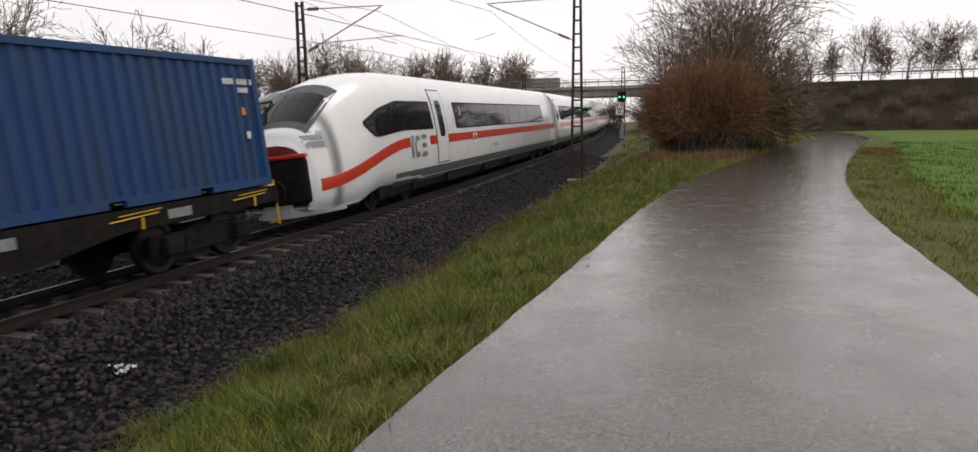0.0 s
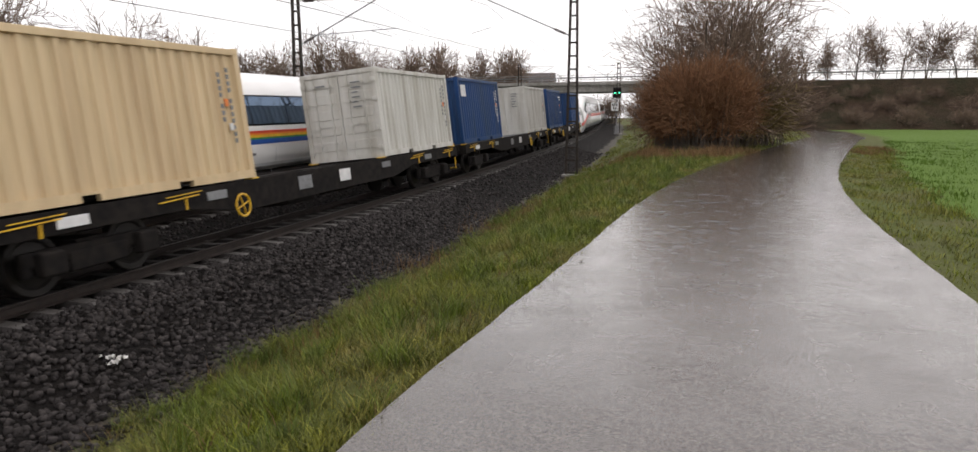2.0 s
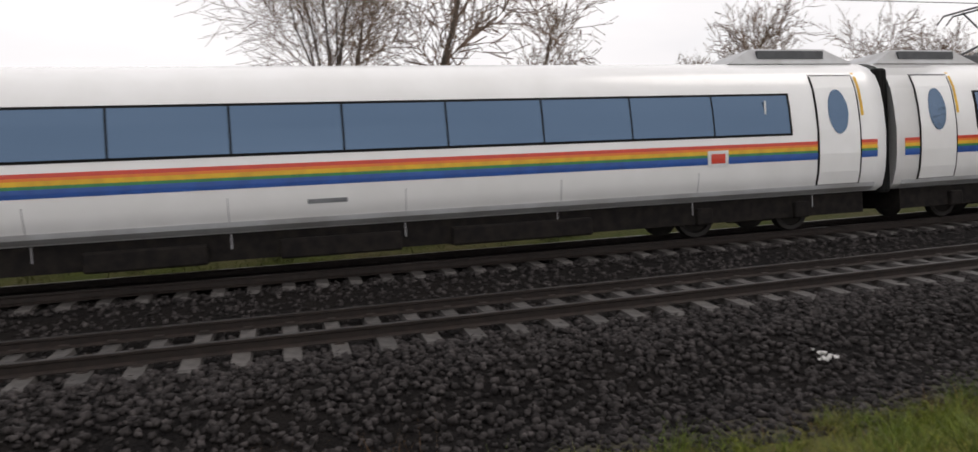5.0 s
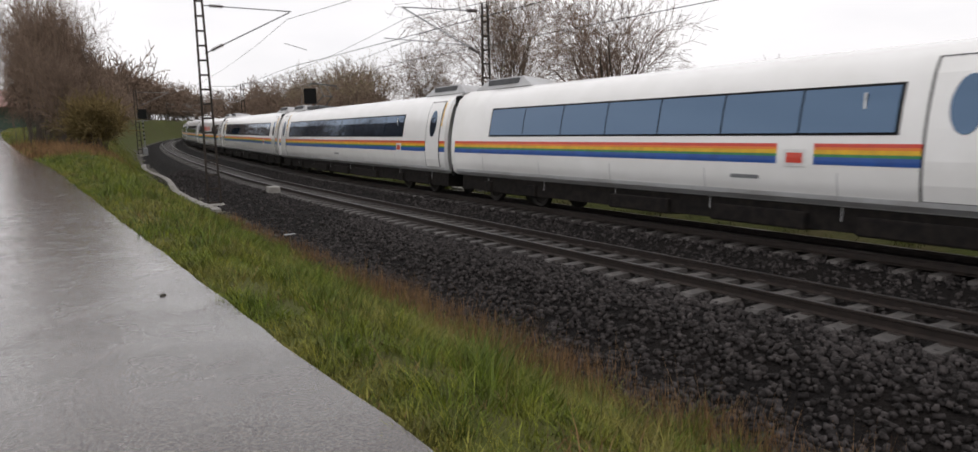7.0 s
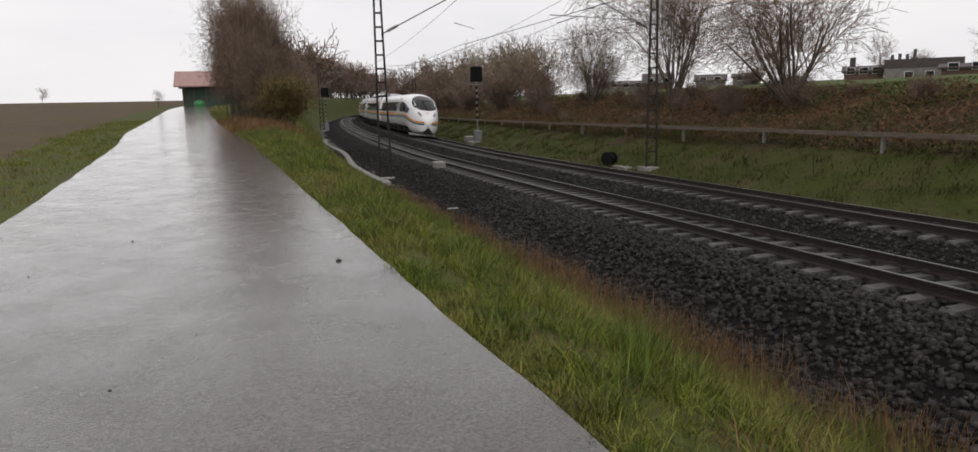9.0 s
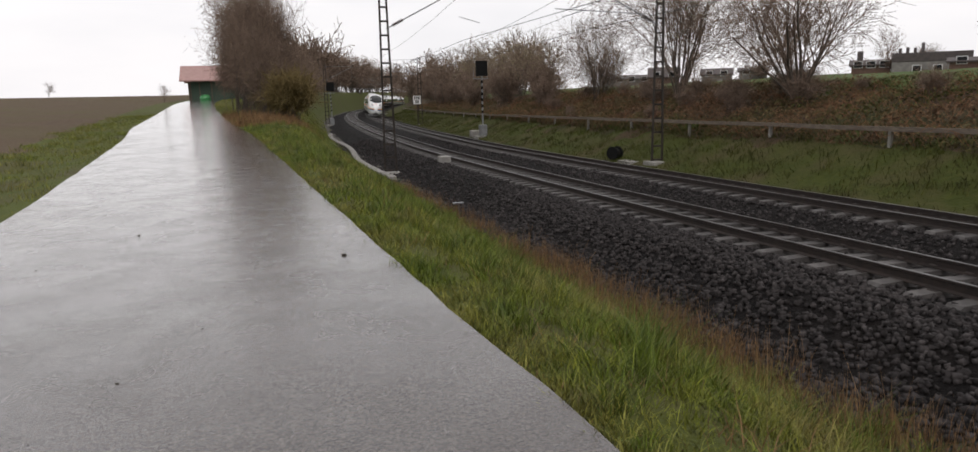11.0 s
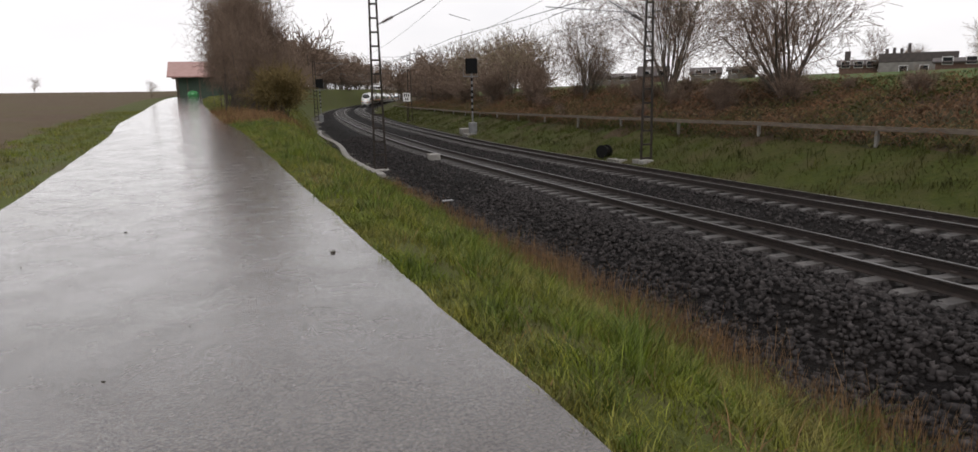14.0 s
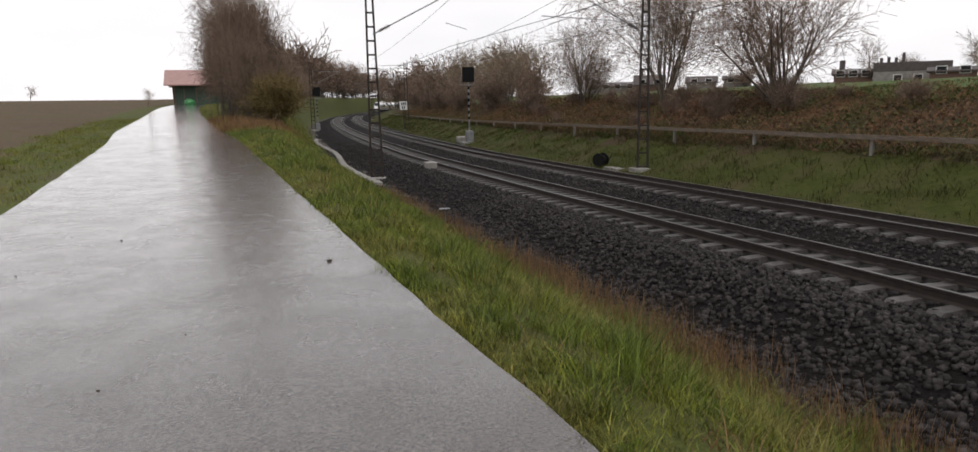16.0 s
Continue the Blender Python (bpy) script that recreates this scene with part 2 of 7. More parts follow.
for _n in M["glass"].node_tree.nodes:
    if _n.type == "BSDF_PRINCIPLED":
        _n.inputs["Specular Tint"].default_value = (0.45, 0.68, 1.0, 1)
        _n.inputs["IOR"].default_value = 1.9
M["lamp_green"] = emitting("green_signal_light", (0.05, 0.9, 0.45), 2.5)
M["lamp_red"] = emitting("red_tail_light", (0.7, 0.03, 0.015), 0.5)



def wet_asphalt():
    """Coarse dark asphalt under an uneven film of rain water."""
    m = M["asphalt"]
    n, l = m.node_tree.nodes, m.node_tree.links
    b = n["Principled BSDF"]
    co = n.new("ShaderNodeTexCoord")

    def noise(scale, detail, lo, hi, a, z):
        t, r = n.new("ShaderNodeTexNoise"), n.new("ShaderNodeMapRange")
        t.inputs["Scale"].default_value, t.inputs["Detail"].default_value = scale, detail
        for k, v in zip(("From Min", "From Max", "To Min", "To Max"), (lo, hi, a, z)):
            r.inputs[k].default_value = v
        l.new(co.outputs["Object"], t.inputs["Vector"])
        l.new(t.outputs["Fac"], r.inputs["Value"])
        return t.outputs["Fac"], r.outputs["Result"]

    def bump(height, distance, normal=None):
        p = n.new("ShaderNodeBump")
        p.inputs["Distance"].default_value = distance
        l.new(height, p.inputs["Height"])
        if normal:
            l.new(normal, p.inputs["Normal"])
        return p.outputs["Normal"]

    grain = noise(95, 4, 0, 1, 0, 1)[0]
    ripple = noise(11, 5, 0, 1, 0, 1)[0]
    l.new(bump(grain, 0.007), b.inputs["Normal"])
    l.new(bump(grain, 0.0017, bump(ripple, 0.0013)), b.inputs["Coat Normal"])
    l.new(noise(1.3, 8, 0.36, 0.62, 0.78, 1.0)[1], b.inputs["Coat Weight"])
    l.new(noise(2.3, 6, 0.35, 0.68, 0.02, 0.08)[1], b.inputs["Coat Roughness"])
    l.new(noise(3.1, 6, 0.35, 0.65, 0.16, 0.3)[1], b.inputs["Roughness"])


wet_asphalt()

# ---- track line: arc length s (forward), offset u (towards the path) ----
KN_S = (-150, -90, -50, 0, 30, 60, 100)
KN_K = (0.00111, 0.00089, 0.00115, 0.0016, 0.00162, 0.00105, 0.00083)
D0, GAUGE2, TRACK2, CANT = 9.99, 0.7525, -4.05, 0.12
RAIL0, GRADE = -1.106, 0.0143
S_ARR = np.arange(-1200, 1200.5, 1.0)
_k = np.interp(S_ARR, KN_S, KN_K)
_th = np.concatenate([[0], np.cumsum((_k[1:] + _k[:-1]) / 2)])
_i0 = 1200
_th = _th - _th[_i0]
_x = np.concatenate([[0], np.cumsum(-(np.sin(_th[1:]) + np.sin(_th[:-1])) / 2)])
_y = np.concatenate([[0], np.cumsum((np.cos(_th[1:]) + np.cos(_th[:-1])) / 2)])
_x, _y = _x - _x[_i0] - D0, _y - _y[_i0]


def rail_z(y):
    """Rail head height: climbs ahead, levels out behind."""
    y = np.asarray(y, float)
    return RAIL0 + np.where(y > -40, GRADE * np.minimum(y, 400), -40 * GRADE + 0.006 * (y + 40).clip(-500, 0))


def track(s, u=0.0):
    """x, y, heading at arc length s and offset u."""
    th = np.interp(s, S_ARR, _th)
    return np.interp(s, S_ARR, _x) + np.cos(th) * u, np.interp(s, S_ARR, _y) + np.sin(th) * u, th


def to_su(x, y):
    """Arc length and offset of ground points."""
    x, y = np.asarray(x, float), np.asarray(y, float)
    s = y.copy()
    for _ in range(6):
        th = np.interp(s, S_ARR, _th)
        s = s + (x - np.interp(s, S_ARR, _x)) * -np.sin(th) + (y - np.interp(s, S_ARR, _y)) * np.cos(th)
    th = np.interp(s, S_ARR, _th)
    return s, (x - np.interp(s, S_ARR, _x)) * np.cos(th) + (y - np.interp(s, S_ARR, _y)) * np.sin(th)


PATH_Y = (-400, -140, -120, -100, -84, -68, -52, -36, -27.6, -15.7, -10.4, -5.9, -2.3, 2.9, 5, 7, 9, 12, 16, 20, 26, 33, 42, 52, 60, 70, 80, 90, 96, 104)
PATH_X = (-60, -4, 1.5, 3.6, 3.8, 3.2, 2.6, 1.95, 1.22, 0.74, 0.55, 0.42, 0.2, 0.2, 0.23, 0.32, 0.36, 0.42, 0.68, 1.1, 2.0, 3.3, 5.0, 6.96, 8.5, 10.0, 10.6, 10.1, 8.6, 5.0)


def path_half(y):
    """Half the width of the paved strip."""
    return np.interp(y, (-60, -36, -8, 0, 7), (2.1, 2.2, 2.05, 1.93, 1.88))


def path_z(y):
    y = np.asarray(y, float)
    return np.where(y < -12, 0.011 * (-12 - y).clip(0, 48) + 0.018 * (-60 - y).clip(0, 120), 0.0) + 0.004 * (y - 60).clip(0, 100)


def path_x(y):
    return np.interp(y, PATH_Y, PATH_X)


def smooth(a, b, v):
    t = np.clip((v - a) / (b - a), 0, 1)
    return t * t * (3 - 2 * t)


def wobble(x, y, size, seed=0.0):
    """Cheap smooth unevenness."""
    a, b = x / size + seed, y / size - seed * 1.7
    return (np.sin(a * 2.1 + 1.3 * np.sin(b * 1.3)) + np.sin(b * 2.7 + 1.1 * np.sin(a * 1.9 + 0.5)) + np.sin((a + b) * 3.7)) / 3


def ground(x, y):
    """Height of the ground sheet."""
    x, y = np.asarray(x, float), np.asarray(y, float)
    s, u = to_su(x, y)
    zr, zp = rail_z(y), path_z(y)
    # ballast bed and its shoulders
    bed = zr - 0.265 + np.interp(u, (TRACK2 - 1.5, TRACK2 + 1.5, -1.5, 1.5), (-CANT, CANT, -CANT, CANT))
    low = zr - 0.55
    near = np.where(u < 2.3, bed, bed + (low - bed) * smooth(2.2, 3.7, u))
    near = near + (zp - 0.07 - low) * smooth(4.1, 8.3, u)
    # fields beside the path
    away = np.abs(x - path_x(y)) - path_half(y)
    side = x > path_x(y)
    dip = np.where(side, -0.12 * smooth(0.1, 1.2, away), 0)
    far_rise = np.where(side, 0.006 * (away - 5).clip(0, 300), 0)
    near = near + dip + far_rise
    # bank behind the far track
    v = TRACK2 - 2.2 - u
    rise = np.interp(v, (0.0, 0.8, 1.6, 4.6, 9.7, 12.7, 16.0), (0.0, -0.22, -0.05, 1.1, 2.65, 3.4, 3.6))
    bank = bed + rise * (1 - 0.8 * smooth(-5, 50, y)) + np.where(y < 10, 0.032, 0.002) * (v - 16).clip(0, 70) + np.where(y < 10, 0.008, 0.002) * (v - 86).clip(0, 200)
    z = np.where(u > -2.0, near, np.where(v < 0, bed, bank))
    rough = wobble(x, y, 1.7) * 0.05 + wobble(x, y, 6.0, 3.0) * 0.08
    wild = smooth(4.6, 6.0, u) * smooth(0.6, 1.8, away) + smooth(2.0, 4.0, v) * 1.6
    return z + rough * wild


# ---- building helpers ----
def mesh_object(name, verts, faces, material, parent=None, smooth_faces=False):
    me = bpy.data.meshes.new(name)
    me.from_pydata([tuple(v) for v in verts], [], [tuple(f) for f in faces])
    me.update()
    for m in material if isinstance(material, (list, tuple)) else [material]:
        me.materials.append(m)
    if smooth_faces:
        me.polygons.foreach_set("use_smooth", [True] * len(me.polygons))
    ob = new(name, me)
    ob.parent = parent
    return ob


def tri_mesh(name, verts, tris, material):
    """A large triangle mesh from arrays."""
    me = bpy.data.meshes.new(name)
    me.vertices.add(len(verts))
    me.vertices.foreach_set("co", np.asarray(verts, np.float32).ravel())
    me.loops.add(len(tris) * 3)
    me.loops.foreach_set("vertex_index", np.asarray(tris, np.int32).ravel())
    me.polygons.add(len(tris))
    me.polygons.foreach_set("loop_start", np.arange(0, len(tris) * 3, 3, dtype=np.int32))
    me.polygons.foreach_set("loop_total", np.full(len(tris), 3, np.int32))
    me.update(calc_edges=True)
    me.materials.append(material)
    return new(name, me)


def part(name, bm, material, parent, label=""):
    me = bpy.data.meshes.new(name)
    bmesh.ops.recalc_face_normals(bm, faces=bm.faces)
    bm.to_mesh(me)
    bm.free()
    for m in material if isinstance(material, (list, tuple)) else [material]:
        me.materials.append(m)
    ob = new(name, me)
    ob.parent = parent
    return tagged(ob, label)


def box(bm, x0, x1, y0, y1, z0, z1, bevel=0.0):
    r = bmesh.ops.create_cube(bm, size=1.0, matrix=Matrix.Translation(((x0 + x1) / 2, (y0 + y1) / 2, (z0 + z1) / 2)) @ Matrix.Diagonal((abs(x1 - x0), abs(y1 - y0), abs(z1 - z0), 1)))
    if bevel:
        edges = list({e for v in r["verts"] for e in v.link_edges})
        bmesh.ops.bevel(bm, geom=edges, offset=bevel, segments=2, affect="EDGES", profile=0.5)
    return bm


def bar(bm, a, b, w, h=None, sides=4, taper=1.0):
    """A bar between two points; w: thickness."""
    a, b = Vector(a), Vector(b)
    d = b - a
    m = Matrix.Translation((a + b) / 2) @ d.to_track_quat("Z", "Y").to_matrix().to_4x4() @ Matrix.Rotation(math.pi / sides, 4, "Z")
    m = m @ Matrix.Diagonal((1, (h or w) / w, 1, 1))
    k = math.cos(math.pi / sides) if sides == 4 else 1
    bmesh.ops.create_cone(bm, cap_ends=True, segments=sides, radius1=w / 2 / k, radius2=w / 2 / k * taper, depth=d.length, matrix=m)
    return bm


def empty(name, m=None):
    ob = new(name)
    if m is not None:
        ob.matrix_world = m
    return ob


def loft(rings, close=True, cap=True):
    """Verts and faces through rings of equal count."""
    n = len(rings[0])
    verts = [tuple(p) for r in rings for p in r]
    faces = []
    for i in range(len(rings) - 1):
        for j in range(n if close else n - 1):
            a, b = i * n + j, i * n + (j + 1) % n
            faces.append((a, b, b + n, a + n))
    if cap:
        faces.append(tuple(range(n - 1, -1, -1)))
        faces.append(tuple(range((len(rings) - 1) * n, len(rings) * n)))
    return verts, faces


# ---- ground sheet ----
def build_ground():
    s = np.unique(np.concatenate([np.arange(-60, 80.1, 1.0), np.arange(-160, 180, 4.0), np.linspace(-1100, 1100, 45)]))
    u = np.unique(np.concatenate([np.arange(-20, 13, 0.4), np.arange(13, 24, 0.5), np.arange(24, 60, 1.2), np.arange(-60, -20, 2.0), np.array([-500, -350, -240, -170, -120, -90, -75, 75, 95, 130, 180, 260, 400, 600, 900]),
                                  np.array([2.2, 3.8, TRACK2 - 2.2])]))
    S, U = np.meshgrid(s, u, indexing="ij")
    X, Y, _ = track(S, U)
    Z = ground(X, Y)
    ns, nu = S.shape
    idx = np.arange(ns * nu).reshape(ns, nu)
    quads = np.stack([idx[:-1, :-1], idx[:-1, 1:], idx[1:, 1:], idx[1:, :-1]], -1).reshape(-1, 4)
    me = bpy.data.meshes.new("ground")
    me.from_pydata(np.stack([X, Y, Z], -1).reshape(-1, 3).tolist(), [], [q[::-1] for q in quads.tolist()])
    for k in ("grass_ground", "shaded_ballast_bed", "dirt", "crop", "field", "bank_green", "bank", "meadow"):
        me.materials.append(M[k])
    c = lambda A: (A[:-1, :-1] + A[1:, 1:]).ravel() / 2
    cx, cy, cu = c(X), c(Y), c(U)
    wob = wobble(cx, cy, 2.3) * 0.25
    away = cx - path_x(cy) - path_half(cy)
    v = TRACK2 - 2.2 - cu
    mi = np.zeros(len(cx), int)
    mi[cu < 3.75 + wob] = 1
    mi[(cu >= 3.75 + wob) & (cu < 4.5 + wob)] = 2
    right = away > 0
    mi[right & (away > 1.9 + 0.4 * wob) & (cy > 6)] = 3
    mi[right & (away > 3.0 + wob) & (cy <= 6)] = 4
    mi[right & (away > 120) & (cy <= 6)] = 7
    mi[(v > 0.9 + wob)] = 5
    mi[(v > 5.4 + 9 * wob)] = 6
    mi[(v > 12.2 + 4 * wob)] = 7
    me.polygons.foreach_set("material_index", mi.astype(np.int32))
    me.polygons.foreach_set("use_smooth", np.ones(len(mi), bool))
    me.update()
    return tagged(new("ground", me), "rough grass, ballast and field soil beside the railway", "ground", kind="structure")


build_ground()


def build_path():
    ys = np.unique(np.concatenate([np.arange(-60, 60, 0.5), np.arange(-140, 100, 3.0)]))
    cx, cz = path_x(ys), path_z(ys)
    k = np.ones(9) / 9
    cx = np.convolve(np.pad(cx, 4, mode="edge"), k, "valid")
    dx = np.gradient(cx, ys)
    nx, ny = 1 / np.hypot(1, dx), -dx / np.hypot(1, dx)
    cols = []
    edge_l = wobble(ys, ys * 0.3, 0.9) * 0.022 + wobble(ys, ys, 0.33, 2) * 0.015
    edge_r = wobble(ys, ys * 0.7, 1.1, 5) * 0.025 + wobble(ys, ys, 0.4, 7) * 0.015
    for f, dz in [(-1.02, -0.12)] + [(f, 0.012 * (1 - f * f)) for f in np.linspace(-1, 1, 13)] + [(1.02, -0.12)]:
        o = f * path_half(ys) + (edge_l if f < -0.9 else edge_r if f > 0.9 else 0)
        cols.append(np.stack([cx + nx * o, ys + ny * o, cz + dz], -1))
    rings = list(np.stack(cols, 1))
    verts, faces = loft(rings, close=False, cap=False)
    ob = mesh_object("path", verts, [f[::-1] for f in faces], M["asphalt"])
    return tagged(ob, "wet dark asphalt farm track with worn edges", "path", kind="structure")


build_path()


# ---- tracks ----
RAIL_PROFILE = ((-0.07, -0.172), (0.07, -0.172), (0.07, -0.16), (0.012, -0.135), (0.01, -0.05), (0.036, -0.036), (0.036, -0.004), (-0.036, -0.004), (-0.036, -0.036), (-0.01, -0.05), (-0.012, -0.135), (-0.07, -0.16))
HEAD_PROFILE = ((-0.034, -0.006), (0.034, -0.006), (0.03, 0.0), (-0.03, 0.0))


def sweep(name, profile, s0, s1, step, u0, dz, material, parent, tilt=0.0):
    ss = np.unique(np.concatenate([np.arange(s0, s1 + 0.01, step), np.arange(max(s0, -40), min(s1, 40), 2.0)]))
    rings = []
    for s in ss:
        x, y, th = track(s, u0)
        z = float(rail_z(y)) + dz
        rings.append([(x + math.cos(th) * p, y + math.sin(th) * p, z + q) for p, q in profile])
    verts, faces = loft(rings)
    return mesh_object(name, verts, faces, material, parent)


def sleeper_mesh():
    bm = bmesh.new()
    prof = [(-1.3, 0.19, 0.11), (-1.25, 0.2, 0.155), (-0.75, 0.2, 0.2), (-0.45, 0.19, 0.17), (0.45, 0.19, 0.17), (0.75, 0.2, 0.2), (1.25, 0.2, 0.155), (1.3, 0.19, 0.11)]
    rings = [[(x, -0.15, -0.02), (x, 0.15, -0.02), (x, w * 0.55, h), (x, -w * 0.55, h)] for x, w, h in prof]
    verts, faces = loft(rings)
    me = bpy.data.meshes.new("sleeper")
    me.from_pydata(verts, [], faces)
    me.update()
    me.materials.append(M["sleeper"])
    bm.free()
    return me


SLEEPER = sleeper_mesh()


def build_track(name, u0, near, label):
    root = tagged(empty(name), label, "railway track", kind="structure")
    for du, dz in ((GAUGE2, CANT / 2), (-GAUGE2, -CANT / 2)):
        sweep("rail", RAIL_PROFILE, -320, 400, 5.0, u0 + du, dz, M["rail"], root)
        sweep("rail_head", HEAD_PROFILE, -320, 400, 5.0, u0 + du, dz, M["railhead"], root)
    tilt = math.degrees(math.atan(CANT / 1.5))
    far_v, far_f = [], []
    base = [tuple(v.co) for v in SLEEPER.vertices]
    bf = [tuple(p.vertices) for p in SLEEPER.polygons]
    for i in range(-330, 420):
        s = i * 0.6
        x, y, th = track(s, u0)
        m = pose(x, y, float(rail_z(y)) - 0.365, math.degrees(math.atan(GRADE)) * 0, -tilt, math.degrees(th))
        if near[0] <= s <= near[1]:
            ob = new("sleeper", SLEEPER)
            ob.parent = root
            ob.matrix_basis = m @ pose(0, 0, random.uniform(-0.008, 0.008), 0, 0, random.uniform(-0.6, 0.6))
        else:
            o = len(far_v)
            far_v += [tuple(m @ Vector(v)) for v in base]
            far_f += [tuple(k + o for k in f) for f in bf]
    tagged(mesh_object("sleeper_run", far_v, far_f, M["sleeper"], root), "distant concrete sleepers", kind="stuff")
    # rail fastenings on the nearest sleepers
    bm = bmesh.new()
    for i in range(-40, 40):
        x, y, th = track(i * 0.6, u0)
        for du in (GAUGE2, -GAUGE2):
            for e in (-0.11, 0.11):
                px, py, _ = track(i * 0.6, u0 + du + e)
                box(bm, px - 0.04, px + 0.04, py - 0.06, py + 0.06, float(rail_z(py)) - 0.17, float(rail_z(py)) - 0.135 + du * 0.04)
    tagged(part("rail_clip", bm, M["rail"], root), kind="stuff")
    return root


build_track("track_near", 0.0, (-45, 45), "near track with dark rails on concrete sleepers")
build_track("track_far", TRACK2, (-45, 32), "far track with dark rails on concrete sleepers")


# ---- overhead line masts ----
def mast(s, u, h, arm_to, name="catenary_mast", label="rusty lattice catenary mast beside the track"):
    x, y, th = track(s, u)
    z = float(ground(x, y))
    zr = float(rail_z(y))
    root = empty(name, pose(x, y, z - 0.05, 0, 0, math.degrees(th)))
    tagged(root, label, "catenary mast", group="catenary masts")
    top = zr + h - z
    b0, b1 = 0.27, 0.14
    for sg in (-1, 1):
        bm = bmesh.new()
        bar(bm, (sg * b0, 0, 0), (sg * b1, 0, top), 0.08, 0.11)
        part("leg", bm, M["steel"], root)
    n = int(top / 0.62)
    for i in range(n + 1):
        k = (i + 0.3) / (n + 0.6)
        w = b0 + (b1 - b0) * k
        bm = bmesh.new()
        box(bm, -w, w, -0.03, 0.03, k * top - 0.04, k * top + 0.04)
        part("batten", bm, M["steel"], root)
    bm = bmesh.new()
    box(bm, -0.45, 0.45, -0.5, 0.5, -0.5, 0.12, 0.03)
    part("foundation", bm, M["concrete"], root)
    if arm_to is None:
        return root
    # cantilever: local x points towards +u
    d = arm_to - u
    sg = 1 if d > 0 else -1
    za, zb = zr + h - 0.35 - z, zr + h - 2.35 - z
    reach = abs(d) + 0.2
    bm = bmesh.new()
    bar(bm, (sg * 0.1, 0, za), (sg * reach, 0, za - 0.05), 0.05, sides=8)
    part("top_tube", bm, M["galv"], root)
    bm = bmesh.new()
    bar(bm, (sg * 0.1, 0, zb), (sg * (reach - 0.1), 0, za - 0.1), 0.06, sides=8)
    part("stay_tube", bm, M["galv"], root)
    bm = bmesh.new()
    if arm_to:
        bar(bm, (sg * 0.75, 0, zb + 0.45), (sg * (reach + 0.9), 0, zb + 0.62), 0.04, sides=8)
    bar(bm, (sg * (reach - 0.4), 0, zb + 0.55), (sg * (reach + 0.6), 0, zb + 0.28), 0.03, sides=8)
    part("registration_arm", bm, M["galv"], root)
    for (ax, az), (bx, bz) in (((0.1, za), (reach, za - 0.05)), ((0.1, zb), (reach - 0.1, za - 0.1))):
        L = math.hypot(bx - ax, bz - az)
        stem = bmesh.new()
        k0, k1 = 0.3 / L, 0.9 / L
        bar(stem, (sg * (ax + (bx - ax) * k0), 0, az + (bz - az) * k0), (sg * (ax + (bx - ax) * k1), 0, az + (bz - az) * k1), 0.07, sides=8)
        bm = stem
        for i in range(6):
            k = (0.35 + i * 0.09) / L
            p = Vector((sg * (ax + (bx - ax) * k), 0, az + (bz - az) * k))
            q = Vector((sg * (ax + (bx - ax) * (k + 0.03 / L)), 0, az + (bz - az) * (k + 0.03 / L)))
            bar(bm, p, q, 0.16, sides=10)
        part("insulator", bm, M["insul"], root)
    return root


MASTS = [(33, 4.2, 8.4, 0.0), (29, -8.0, 8.0, TRACK2), (88, 3.7, 8.2, 0.0), (84, -8.0, 8.0, TRACK2), (-32, 3.72, 8.4, 0.0), (-28, -8.0, 8.2, TRACK2), (-105, 3.9, 8.2, 0.0), (-90, -7.8, 8.2, TRACK2), (-165, -7.8, 8.2, TRACK2)]
for m_ in MASTS:
    mast(*m_)


def wire(name, u0, h, sag, spans, r, label):
    pts = []
    for a, b in zip(spans[:-1], spans[1:]):
        for i in range(10):
            s = a + (b - a) * i / 10
            k = i / 10
            x, y, th = track(s, u0)
            # straight between supports
            xa, ya, _ = track(a, u0)
            xb, yb, _ = track(b, u0)
            px, py = xa + (xb - xa) * k, ya + (yb - ya) * k
            pts.append((px, py, float(rail_z(py)) + h - sag * 4 * k * (1 - k)))
    rings = []
    for i, p in enumerate(pts):
        d = Vector(pts[min(i + 1, len(pts) - 1)]) - Vector(pts[max(i - 1, 0)])
        q = d.to_track_quat("Z", "Y")
        rings.append([tuple(Vector(p) + q @ Vector((r * math.cos(a), r * math.sin(a), 0))) for a in (0, 2.09, 4.19)])
    verts, faces = loft(rings)
    return tagged(mesh_object(name, verts, faces, M["wire"]), label, "overhead wire", kind="structure")


NEAR_SPANS, FAR_SPANS = (-220, -163, -105, -32, 33, 88, 145, 210, 280), (-220, -165, -90, -28, 29, 84, 140, 210, 280)
wire("contact_wire", 0.0, 5.5, 0.05, NEAR_SPANS, 0.012, "thin contact wire above the near track")
wire("messenger_wire", 0.0, 7.6, 0.8, NEAR_SPANS, 0.012, "thin messenger wire above the near track")
wire("contact_wire", TRACK2, 5.5, 0.05, FAR_SPANS, 0.012, "thin contact wire above the far track")
wire("messenger_wire", TRACK2, 7.3, 0.8, FAR_SPANS, 0.012, "thin messenger wire above the far track")
wire("feeder_wire", -8.3, 8.2, 1.0, FAR_SPANS, 0.012, "thin feeder wire along the masts")


# ---- road bridge and embankment ----
BR_Y, BR_TOP = 110.0, 6.9


